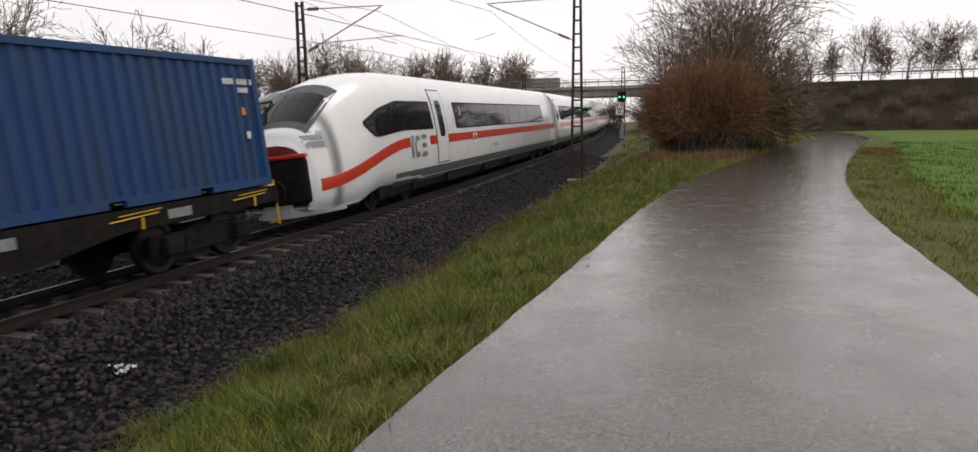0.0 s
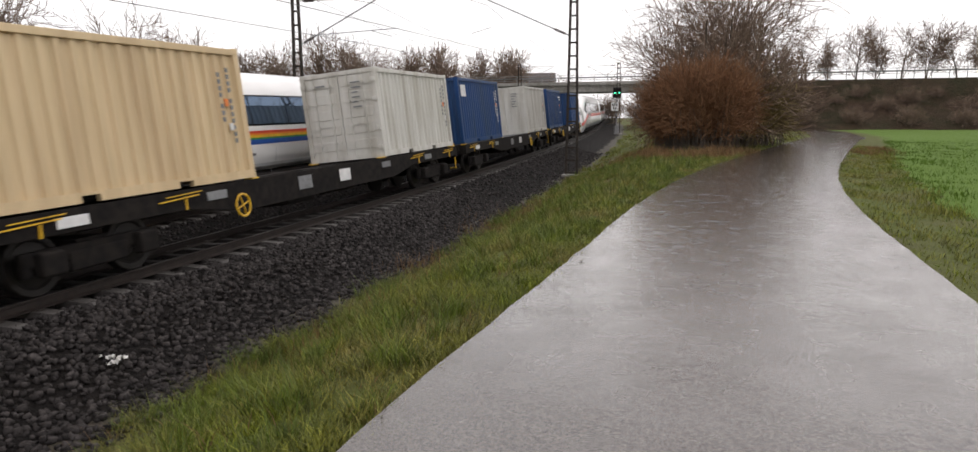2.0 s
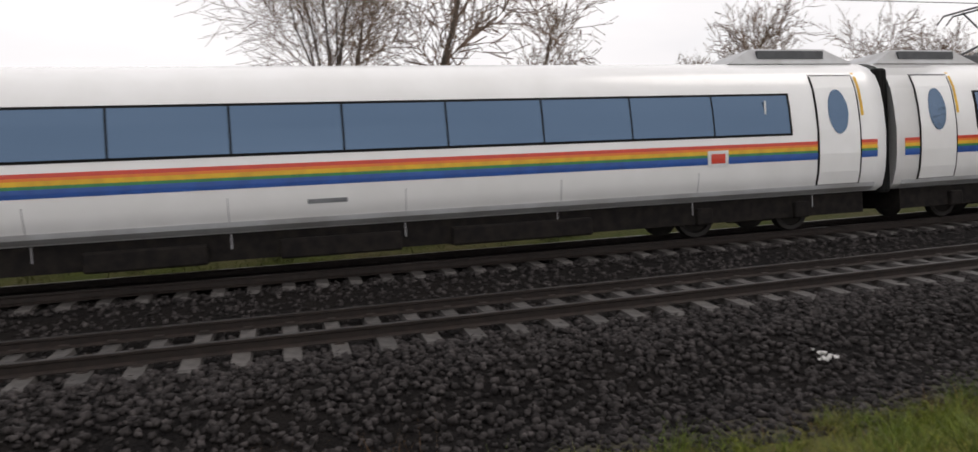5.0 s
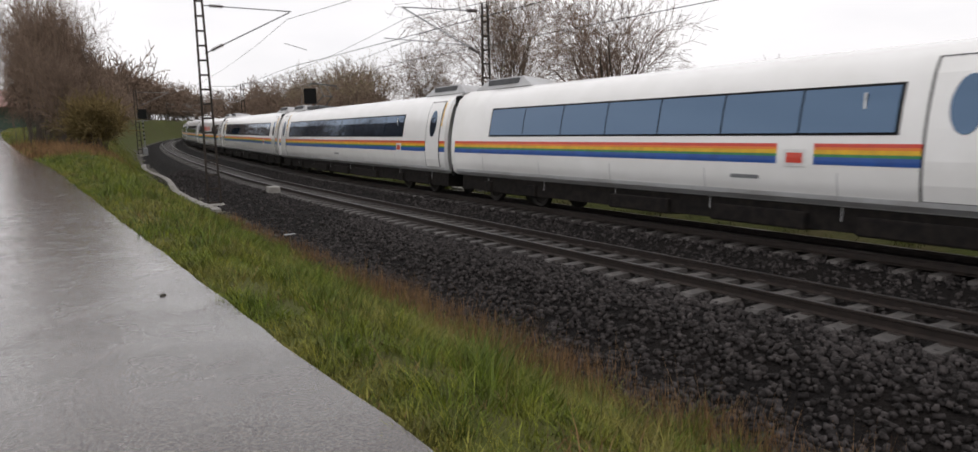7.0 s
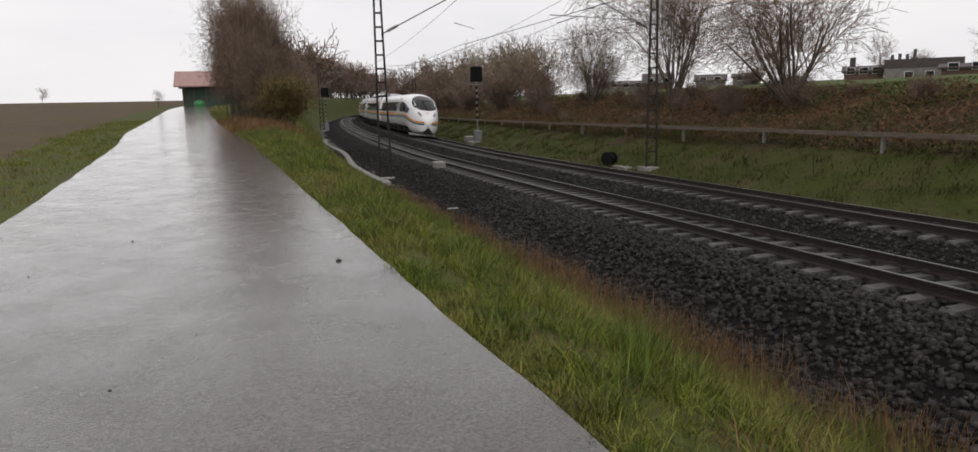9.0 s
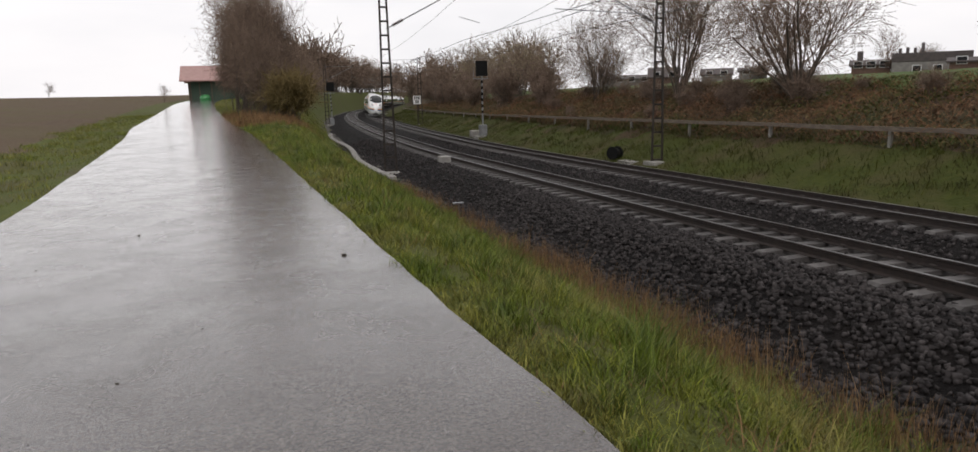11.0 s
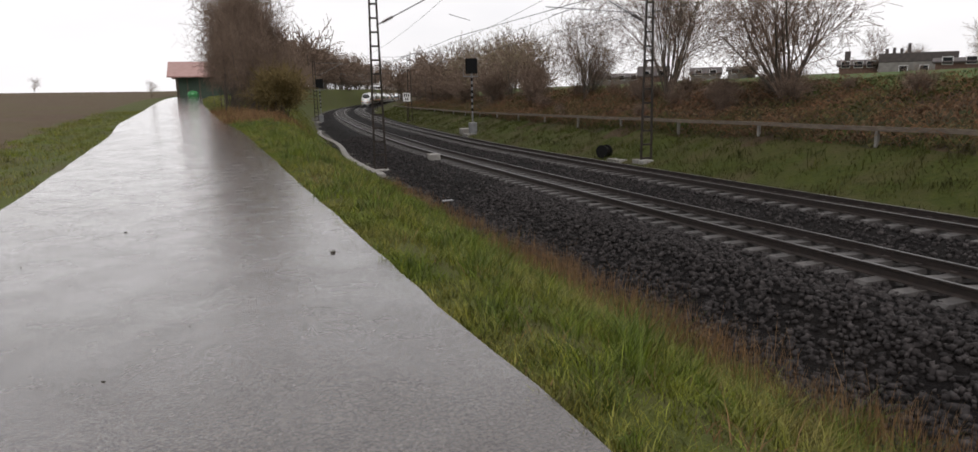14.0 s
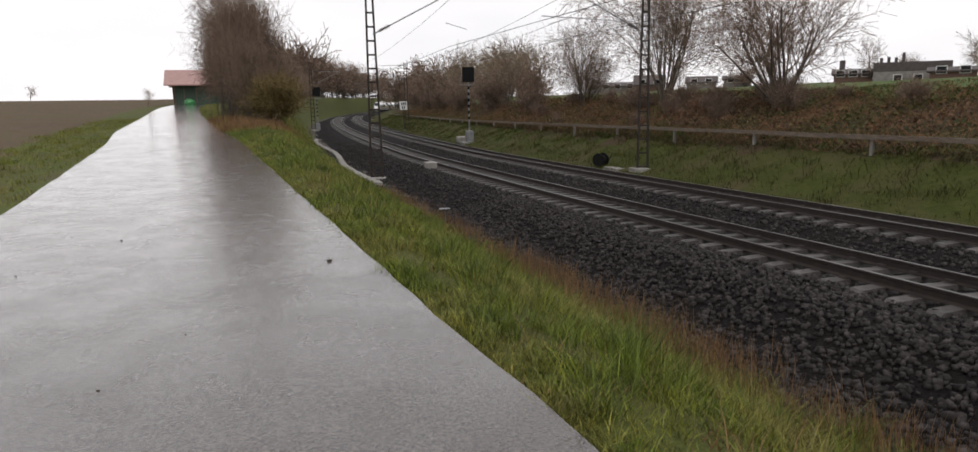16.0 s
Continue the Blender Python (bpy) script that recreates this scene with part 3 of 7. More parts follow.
def build_bridge():
    # embankment on the path side
    xs = np.concatenate([[-3, -1.5, 2], np.arange(6, 60, 5.0), np.arange(60, 420, 20)])
    rings = []
    for x in xs:
        bend = 0.0006 * max(0.0, x - 20) ** 2
        y0 = BR_Y + bend * 0.3
        e = 0.35 if x < -2 else 0.75 if x < 0 else 1.0
        base = float(ground(x, y0 - 12)) - 0.4
        j = wobble(np.array(x), np.array(y0), 4.0) * 0.4
        ring = [(x, y0 - 14 + j, base), (x, y0 - 9.5, base + 2.4 * e + j * 0.3), (x, y0 - 5.6, base + (BR_TOP - 0.9 - base) * 0.72 * e), (x, y0 - 3.9, BR_TOP - 0.35 - (1 - e) * 2), (x, y0 + 3.9, BR_TOP - 0.35 - (1 - e) * 2), (x, y0 + 14, base)]
        rings.append(ring)
    verts, faces = loft(rings, close=False, cap=False)
    tagged(mesh_object("embankment", verts, faces, M["embank"], smooth_faces=True), "brown bramble-covered road embankment", "embankment", kind="structure")
    rings = []
    for x in np.arange(-75, -34, 5.0):
        base = float(ground(x, BR_Y - 12)) - 0.5
        rings.append([(x, BR_Y - 14, base), (x, BR_Y - 5, BR_TOP - 1.5), (x, BR_Y - 3.9, BR_TOP - 0.35), (x, BR_Y + 3.9, BR_TOP - 0.35), (x, BR_Y + 14, base)])
    verts, faces = loft(rings, close=False, cap=False)
    tagged(mesh_object("embankment", verts, faces, M["embank"], smooth_faces=True), "brown road embankment beyond the tracks", "embankment", kind="structure")
    root = tagged(empty("road_bridge"), "grey concrete road bridge over the railway", "bridge")
    bm = bmesh.new()
    box(bm, -40, 2, BR_Y - 4.4, BR_Y + 4.4, BR_TOP - 0.5, BR_TOP, 0.05)
    part("deck", bm, M["concrete"], root)
    for k in range(4):
        bm = bmesh.new()
        y = BR_Y - 3.4 + k * 2.25
        box(bm, -39, 1, y - 0.35, y + 0.35, BR_TOP - 1.5, BR_TOP - 0.5, 0.03)
        part("girder", bm, M["concrete"], root)
    for x in (-11.0, -30.0):
        bm = bmesh.new()
        box(bm, x - 0.9, x + 0.9, BR_Y - 4, BR_Y + 4, BR_TOP - 2.3, BR_TOP - 1.5, 0.05)
        part("pier_cap", bm, M["concrete"], root)
        for y in (-2.6, 2.6):
            bm = bmesh.new()
            bar(bm, (x, BR_Y + y, -1.5), (x, BR_Y + y, BR_TOP - 2.3), 0.9, sides=16)
            part("pier", bm, M["concrete"], root)
    for x0, x1 in ((-40, 60),):
        for sy in (-4.25,):
            for z, w in ((1.0, 0.06), (0.62, 0.09), (0.3, 0.05)):
                bm = bmesh.new()
                bar(bm, (x0, BR_Y + sy, BR_TOP + z), (x1, BR_Y + sy, BR_TOP + z), w, w * 2 if z == 0.62 else w)
                part("handrail", bm, M["galv"], root)
            for i in range(51):
                bm = bmesh.new()
                x = x0 + (x1 - x0) * i / 50
                box(bm, x - 0.04, x + 0.04, BR_Y + sy - 0.04, BR_Y + sy + 0.04, BR_TOP - 0.35, BR_TOP + 1.03)
                part("rail_post", bm, M["galv"], root)
    return root


build_bridge()


# ---- trains ----
PROF_Y = np.array([1.12, 1.3, 1.40, 1.445, 1.455, 1.405, 1.325, 1.2, 1.0, 0.73, 0.38, 0.0])
PROF_Z = np.array([0.32, 0.45, 0.85, 1.3, 1.9, 2.5, 3.0, 3.36, 3.6, 3.76, 3.85, 3.88])
Q_SLIM = (0.0, 0.015, 0.06, 0.2, 0.5, 1.0, 1.6, 2.3, 3.0, 3.8, 4.8, 6.0, 7.2)
H_SLIM = (1.1, 1.27, 1.42, 1.62, 1.88, 2.22, 2.6, 2.99, 3.31, 3.57, 3.74, 3.85, 3.88)
W_SLIM = (0.03, 0.16, 0.3, 0.48, 0.72, 0.97, 1.15, 1.28, 1.37, 1.42, 1.445, 1.455, 1.455)
B_SLIM = (0.98, 0.8, 0.68, 0.52, 0.4, 0.37, 0.37, 0.37, 0.4, 0.76, 0.78, 0.78, 0.78)
Q_TALL = (0.0, 0.06, 0.2, 0.5, 0.9, 1.5, 2.2, 3.0, 4.0, 5.2, 6.4, 7.4)
H_TALL = (2.05, 2.25, 2.4, 2.62, 2.9, 3.3, 3.62, 3.82, 3.95, 4.03, 4.06, 4.06)
W_TALL = (0.95, 1.05, 1.12, 1.2, 1.27, 1.33, 1.38, 1.42, 1.44, 1.455, 1.455, 1.455)
B_TALL = (0.5, 0.45, 0.42, 0.4, 0.38, 0.36, 0.36, 0.55, 0.6, 0.55, 0.5, 0.5)


class Shell:
    """The outer skin of a car; x runs forward, the front end lies at x = 0 and the tail at -length."""

    def __init__(self, length, nose=None, roof=3.88, bottom=0.32):
        self.length, self.nose, self.roof, self.bottom = length, nose, roof, bottom

    def dims(self, x):
        q = -x
        if self.nose is None:
            return 1.455, self.roof, self.bottom
        Q, H, W, B = self.nose
        return np.interp(q, Q, W), np.interp(q, Q, H), np.interp(q, Q, B)

    def ring(self, x):
        w, h, b = self.dims(x)
        y = PROF_Y * w / 1.455
        z = b + (PROF_Z - 0.32) / 3.56 * (h - b)
        right = [(x, -a, c) for a, c in zip(y, z)]
        left = [(x, a, c) for a, c in zip(y[:-1][::-1], z[:-1][::-1])]
        return right + left

    def side(self, x, z, sg, off=0.0):
        w, h, b = self.dims(x)
        k = 0.32 + (z - b) / (h - b) * 3.56
        return (x, sg * (np.interp(k, PROF_Z, PROF_Y) * w / 1.455 + off), z)

    def over(self, x, v, off=0.0):
        """v from -1 to 1 across the roof, in equal angles."""
        w, h, b = self.dims(x)
        a = v * 1.35
        yy = w * 0.93 * math.sin(a)
        zz = np.interp(abs(yy) * 1.455 / w, PROF_Y[4:][::-1], (b + (PROF_Z - 0.32) / 3.56 * (h - b))[4:][::-1])
        return (x, yy, zz + off)

    def xs(self):
        body = list(np.arange(-self.length, -8.0, 2.0))
        if self.nose is None:
            return body + list(np.arange(body[-1] + 2.0, -0.01, 2.0)) + [0.0]
        fine = [-q for q in np.unique(np.concatenate([self.nose[0], np.linspace(0, 7.2, 25)]))[::-1]]
        return [x for x in body if x < fine[0] - 0.2] + fine


def patch(name, pts, material, parent, label="", back=0.02, sg=1):
    """A thin raised panel from a grid of skin points (rows of equal length)."""
    n, m = len(pts), len(pts[0])
    verts = [tuple(p) for r in pts for p in r]
    faces = [(i * m + j, i * m + j + 1, (i + 1) * m + j + 1, (i + 1) * m + j) for i in range(n - 1) for j in range(m - 1)]
    rim = [(0, j) for j in range(m)] + [(i, m - 1) for i in range(1, n)] + [(n - 1, j) for j in range(m - 2, -1, -1)] + [(i, 0) for i in range(n - 2, 0, -1)]
    o = len(verts)
    for i, j in rim:
        x, y, z = pts[i][j]
        k = back if abs(y) < 0.01 else back * (1 if y > 0 else -1)
        verts.append((x, y - k, z))
    for a in range(len(rim)):
        b = (a + 1) % len(rim)
        faces.append((rim[a][0] * m + rim[a][1], rim[b][0] * m + rim[b][1], o + b, o + a))
    bm = bmesh.new()
    bv = [bm.verts.new(v) for v in verts]
    for f in faces:
        try:
            bm.faces.new([bv[k] for k in f])
        except ValueError:
            pass
    return part(name, bm, material, parent, label)


def side_patch(name, sh, x0, x1, zlo, zhi, sg, off, material, parent, label="", nx=None):
    nx = nx or max(2, int(abs(x1 - x0) / 1.2) + 1)
    lo = zlo if callable(zlo) else (lambda x: zlo)
    hi = zhi if callable(zhi) else (lambda x: zhi)
    nz = max(2, int((hi((x0 + x1) / 2) - lo((x0 + x1) / 2)) / 0.14) + 1)
    pts = []
    for x in np.linspace(x0, x1, nx):
        pts.append([sh.side(x, lo(x) + (hi(x) - lo(x)) * k / nz, sg, off) for k in range(nz + 1)])
    return patch(name, pts, material, parent, label)


def text_mesh(body, size, depth, material, parent, m, name="lettering", label=""):
    cu = bpy.data.curves.new(name, "FONT")
    cu.body, cu.size, cu.extrude = body, size, depth
    tmp = bpy.data.objects.new("tmp", cu)
    scene.collection.objects.link(tmp)
    bpy.context.view_layer.update()
    me = bpy.data.meshes.new_from_object(tmp.evaluated_get(bpy.context.evaluated_depsgraph_get()))
    bpy.data.objects.remove(tmp)
    me.materials.clear()
    me.materials.append(material)
    ob = new(name, me)
    ob.parent = parent
    ob.matrix_basis = m
    return tagged(ob, label)


def wheel_bm(r, w):
    bm = bmesh.new()
    prof = [(0.0, 0.09), (0.1, 0.09), (0.13, 0.05), (r * 0.72, 0.03), (r * 0.8, 0.06), (r, 0.065), (r + 0.03, 0.0)]
    n = 20
    rings = []
    for rad, h in prof:
        rings.append([bm.verts.new((rad * math.cos(a), -h, rad * math.sin(a))) for a in [2 * math.pi * i / n for i in range(n)]] if rad else [bm.verts.new((0, -h, 0))])
    for a, b in zip(rings[:-1], rings[1:]):
        for i in range(n):
            if len(a) == 1:
                bm.faces.new((a[0], b[i], b[(i + 1) % n]))
            else:
                bm.faces.new((a[i], b[i], b[(i + 1) % n], a[(i + 1) % n]))
    last = rings[-1]
    bm.faces.new([bm.verts.new((v.co.x, 0.07, v.co.z)) for v in last])
    bm.verts.ensure_lookup_table()
    tail = [bm.verts[-n + i] for i in range(n)]
    for i in range(n):
        bm.faces.new((last[i], tail[i], tail[(i + 1) % n], last[(i + 1) % n]))
    return bm


def bogie(parent, x, base=2.5, r=0.46, freight=False):
    bm = bmesh.new()
    for sg in (-1, 1):
        y = sg * (1.02 if freight else 0.98)
        box(bm, x - base / 2 - 0.35, x + base / 2 + 0.35, y - 0.08, y + 0.08, r - 0.02, r + 0.2, 0.02)
        box(bm, x - 0.55, x + 0.55, y - 0.1, y + 0.1, r - 0.2, r + 0.1, 0.03)
        for k in (-1, 1):
            ax = x + k * base / 2
            box(bm, ax - 0.2, ax + 0.2, y - 0.13 * (1 if sg < 0 else -1) - 0.1, y - 0.13 * (1 if sg < 0 else -1) + 0.1, r - 0.18, r + 0.18, 0.04)
            for e in (-0.3, 0.3):
                bar(bm, (ax + e, y, r - 0.15), (ax + e, y, r + 0.2), 0.16, sides=10)
    box(bm, x - 0.3, x + 0.3, -1.0, 1.0, r - 0.05, r + 0.25)
    fr = part("bogie", bm, M["under"], parent, "black bogie frame with springs")
    for k in (-1, 1):
        for sg in (-1, 1):
            wb = wheel_bm(r, 0.13)
            bmesh.ops.transform(wb, verts=wb.verts, matrix=Matrix.Translation((x + k * base / 2, sg * 0.75, r)) @ (Matrix.Rotation(math.pi, 4, "Z") if sg > 0 else Matrix.Identity(4)))
            part("wheel", wb, M["wheel"], fr, "dull steel wheel")
    return fr


STRIPES = (("red", 0.0, 0.07), ("orange", 0.07, 0.12), ("yellow", 0.12, 0.2), ("green", 0.2, 0.255), ("blue", 0.255, 0.4))


def emblem_shapes(h, parent, m):
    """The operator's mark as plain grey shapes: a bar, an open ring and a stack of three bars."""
    def flat(outline):
        bm = bmesh.new()
        bm.faces.new([bm.verts.new((a * h + b * h * 0.1, b * h, 0.004)) for a, b in outline])
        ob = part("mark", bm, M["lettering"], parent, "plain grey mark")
        ob.matrix_basis = m
    flat(((0.0, 0), (0.2, 0), (0.2, 1), (0.0, 1)))
    for k in range(9):
        t0, t1 = math.radians(45 + k * 30), math.radians(75 + k * 30)
        ring = [(0.72 + 0.36 * r_ * math.cos(t), 0.5 + 0.5 * r_ * math.sin(t)) for r_, t in ((1, t0), (1, t1), (0.58, t1), (0.58, t0))]
        flat(ring)
    for k in range(3):
        flat(((1.22, k * 0.4), (1.82, k * 0.4), (1.82, k * 0.4 + 0.2), (1.22, k * 0.4 + 0.2)))


def express_car(family, nose, length, classes, sides=(-1, 1), restaurant=False, pantograph=False):
    """An express train car; front at x = 0."""
    three = family == "rainbow"
    roof = 3.88 if three else 4.06
    sh = Shell(length, (Q_SLIM, H_SLIM, W_SLIM, B_SLIM) if nose and three else (Q_TALL, H_TALL, W_TALL, B_TALL) if nose else None, roof, 0.78 if three else 0.5)
    root = empty("express_train_car")
    tagged(root, ("white express train " + ("end" if nose else "middle") + " car with a rainbow stripe on rails") if three else ("white express train " + ("end car with open hatch" if nose else "middle car") + " and red stripe"), "train car", group="rainbow express train" if three else "red-striped express train")
    verts, faces = loft([sh.ring(x) for x in sh.xs()], close=False, cap=False)
    n = len(sh.ring(-1))
    faces.append(tuple(range(n)))
    faces.append(tuple(range(len(verts) - n, len(verts)))[::-1])
    if nose:
        # the belly closes the nose from below
        count = len(verts) // n
        faces += [(i * n, i * n + n - 1, (i + 1) * n + n - 1, (i + 1) * n) for i in range(count - 12, count - 1)]
    bodym = mesh_object("body", verts, faces, M["express_white"], root, smooth_faces=True)
    # belly and skirt
    bm = bmesh.new()
    box(bm, -length + 0.4, -3.6 if nose else -0.4, -1.12, 1.12, 0.3, 0.82)
    part("underfloor", bm, M["under"], root)
    front = 0.35
    wz0, wz1 = (2.15, 2.98) if three else (2.12, 2.98)
    for sg in sides:
        x_end = -length + 0.25
        if three:
            side_patch("sill_band", sh, -3.2 if nose else -0.25, x_end, 0.8, 0.98, sg, 0.012, M["express_light"], root, "dirty light grey sill band")
            for c, d0, d1 in STRIPES:
                def z_at(x, d=d0):
                    k = float(smooth(5.0, 0.2, -x)) if nose else 0.0
                    return 1.95 - 0.62 * k - d * (1 - 0.3 * k)
                def z_lo(x, d=d1):
                    k = float(smooth(5.0, 0.2, -x)) if nose else 0.0
                    return 1.95 - 0.62 * k - d * (1 - 0.3 * k)
                if nose:
                    side_patch("stripe", sh, -0.03, -5.0, z_lo, z_at, sg, 0.016, M[c], root, nx=60)
                    side_patch("stripe", sh, -6.75, -11.6, z_lo, z_at, sg, 0.006, M[c], root, nx=6)
                    side_patch("stripe", sh, -12.4, x_end, z_lo, z_at, sg, 0.006, M[c], root, nx=10)
                else:
                    side_patch("stripe", sh, -0.25, x_end, z_lo, z_at, sg, 0.006, M[c], root, nx=10)
        else:
            side_patch("skirt_band", sh, -4.2 if nose else -0.25, x_end, 0.52, 0.9, sg, 0.012, M["express_grey"], root, "dark grey lower band")
            def z_hi4(x):
                return float(1.9 - (0.75 * smooth(5.2, 0.2, -x) if nose else 0))
            def z_lo4(x):
                return z_hi4(x) - 0.29
            if nose:
                side_patch("stripe", sh, -0.25, -5.3, z_lo4, z_hi4, sg, 0.014, M["red"], root, nx=40)
                side_patch("stripe", sh, -7.0, x_end, z_lo4, z_hi4, sg, 0.006, M["red"], root, nx=10)
            else:
                side_patch("stripe", sh, -0.25, x_end, z_lo4, z_hi4, sg, 0.006, M["red"], root, nx=10)
        # doors
        doors = [(-8.45, -9.6)] if nose and three else [(-7.7, -8.8)] if nose else [(-0.75, -1.85), (-length + 1.85, -length + 0.75)]
        for a, b in doors:
            fr = side_patch("door_frame", sh, a + 0.05, b - 0.05, 0.95, 3.45, sg, 0.01, M["rubber"], root, "black door seal", nx=3)
            dr = side_patch("door", sh, a, b, 0.99, 3.41, sg, 0.02, M["express_white"], root, nx=3)
            pts = []
            cx, cz, rx, rz = (a + b) / 2, 2.6 if three else 2.45, 0.27, 0.5 if three else 0.62
            for ring in (0.0, 0.5, 0.8, 1.0):
                row = []
                for i in range(25):
                    t = 2 * math.pi * i / 24
                    e = 2 if three else 5
                    c, s_ = math.cos(t), math.sin(t)
                    c, s_ = math.copysign(abs(c) ** (2 / e), c), math.copysign(abs(s_) ** (2 / e), s_)
                    row.append(sh.side(cx + rx * ring * c + 1e-4, cz + rz * ring * s_, sg, 0.03))
                pts.append(row)
            patch("door_window", pts, M["glass"], dr, "oval dark door window" if three else "narrow dark door window")
            yl = side_patch("door_mark", sh, a + 0.16, a + 0.09, 2.5, 3.5, sg, 0.01, M["yellow"], root, "yellow first class mark", nx=2) if 1 in classes else None
        # windows
        if nose and three:
            runs = [(-10.1, -length + 2.5)]
        elif nose:
            runs = [(-9.9, -length + 3.6)]
        elif restaurant:
            runs = [(-2.6, -8.5), (-16.8, -length + 2.6)]
        else:
            runs = [(-4.1 if pantograph and 1 in classes else -2.6, -length + 2.6)]
        for a, b in runs:
            side_patch("window_frame", sh, a + 0.05, b - 0.05, wz0 - 0.05, wz1 + 0.05, sg, 0.005, M["rubber"], root, "black window surround")
            k = max(1, round(abs(b - a) / 1.9))
            for i in range(k):
                p0, p1 = a + (b - a) * i / k, a + (b - a) * (i + 1) / k
                gap = -0.02
                side_patch("window", sh, p0 + gap, p1 - gap, wz0, wz1, sg, 0.016, M["glass" if three else "dark_glass"], root, nx=3)
        if nose:
            if three:
                q0, q1 = 2.95, 8.1
                qh, zh, ql, zl = (2.9, 4.6, 6.2, 8.2), (2.33, 2.76, 2.95, 2.98), (2.9, 3.45, 5.0, 8.2), (2.3, 1.99, 2.1, 2.15)
            else:
                q0, q1 = 2.5, 7.4
                qh, zh, ql, zl = (2.45, 3.4, 4.7, 7.5), (2.41, 2.75, 2.99, 2.99), (2.45, 3.0, 4.8, 7.5), (2.38, 2.02, 2.16, 2.14)
            lo = lambda x: float(np.interp(-x, ql, zl))
            hi2 = lambda x: float(np.interp(-x, qh, zh))
            side_patch("cab_window_frame", sh, -q0 + 0.04, -q1 - 0.04, lambda x: lo(x) - 0.035, lambda x: hi2(x) + 0.035, sg, 0.012, M["rubber"], root, nx=22)
            cuts = (q0, q0 + 0.75, q0 + 1.55, q0 + 2.9, q1) if three else (q0, q0 + 1.75, q1)
            for c0, c1 in zip(cuts[:-1], cuts[1:]):
                side_patch("cab_window", sh, -c0 - 0.02, -c1 + 0.02, lo, hi2, sg, 0.024, M["glass" if three else "dark_glass"], root, nx=12)
            y0 = max((sh.side(xq, zq, sg)[1] for xq in (-5.2, -6.0, -6.8) for zq in (1.3, 1.6, 1.95)), key=abs)
            span = (-5.15 - 1.45, 1.3, 0.62) if three else (-5.5 - 1.35, 1.28, 0.68)
            xx = span[0] if sg < 0 else span[0] + 1.5
            m = Matrix.Translation((xx, y0 + sg * 0.012, span[1])) @ (Matrix.Rotation(math.pi / 2, 4, "X") if sg < 0 else Matrix.Rotation(math.pi, 4, "Z") @ Matrix.Rotation(math.pi / 2, 4, "X"))
            emblem_shapes(span[2], root, m)
        # small class figures and notices
        for c, xx in ((classes[0], runs[0][0] - 0.6),):
            y0 = sh.side(xx, 2.6, sg)[1]
            m = Matrix.Translation((xx - (0.12 if sg < 0 else -0.12), y0 + sg * 0.016, 2.58)) @ (Matrix.Rotation(math.pi / 2, 4, "X") if sg < 0 else Matrix.Rotation(math.pi, 4, "Z") @ Matrix.Rotation(math.pi / 2, 4, "X"))
            text_mesh(str(c), 0.42, 0.003, M["white_mark"], root, m, name="class_figure", label="white class figure")
        if restaurant and three:
            y0 = sh.side(-15, 2.6, sg)[1]
            m = Matrix.Translation((-16.2 if sg < 0 else -8.9, y0 + sg * 0.012, 2.45)) @ (Matrix.Rotation(math.pi / 2, 4, "X") if sg < 0 else Matrix.Rotation(math.pi, 4, "Z") @ Matrix.Rotation(math.pi / 2, 4, "X"))
            text_mesh("Bordrestaurant", 0.95, 0.003, M["red"], root, m, name="restaurant_lettering", label="red restaurant lettering")
        # plain red emblem with white ground
        ex = -11.75 if nose else -4.2
        em = side_patch("emblem", sh, ex, ex - 0.5, 1.5, 1.84, sg, 0.012, M["white_mark"], root, nx=2)
        side_patch("emblem_bar", sh, ex - 0.08, ex - 0.42, 1.57, 1.77, sg, 0.016, M["red"], em, nx=2)
        # jacking marks, hatches and numbers along the side
        for i in range(int(length / 3.1)):
            hx = -1.8 - i * 3.1
            if nose and hx > -8:
                continue
            side_patch("hatch_line", sh, hx, hx - 0.02, 0.5, 1.4, sg, 0.004, M["express_light"], root, nx=2)
        side_patch("number_bar", sh, -length * 0.5, -length * 0.5 - 0.7, 1.22, 1.3, sg, 0.006, M["lettering"], root, nx=2)
    # ends: dark bellows between the cars
    bm = bmesh.new()
    box(bm, -length - 0.22, -length + 0.02, -1.25, 1.25, 0.7, 3.6, 0.08)
    part("gangway", bm, M["rubber"], root, "black rubber gangway")
    if not nose:
        bm = bmesh.new()
        box(bm, -0.02, 0.2, -1.25, 1.25, 0.7, 3.6, 0.08)
        part("gangway", bm, M["rubber"], root)
    for bx in ((-4.3 if three else -4.6) if nose else -3.4, -length + 3.4):
        bogie(root, bx)
    for i, (a, b) in enumerate(((0.3, 0.42), (0.46, 0.55), (0.6, 0.68))):
        bm = bmesh.new()
        box(bm, -length * a, -length * b, -1.25, 1.25, 0.26, 0.62, 0.04)
        part("underfloor_box", bm, M["under"], root)
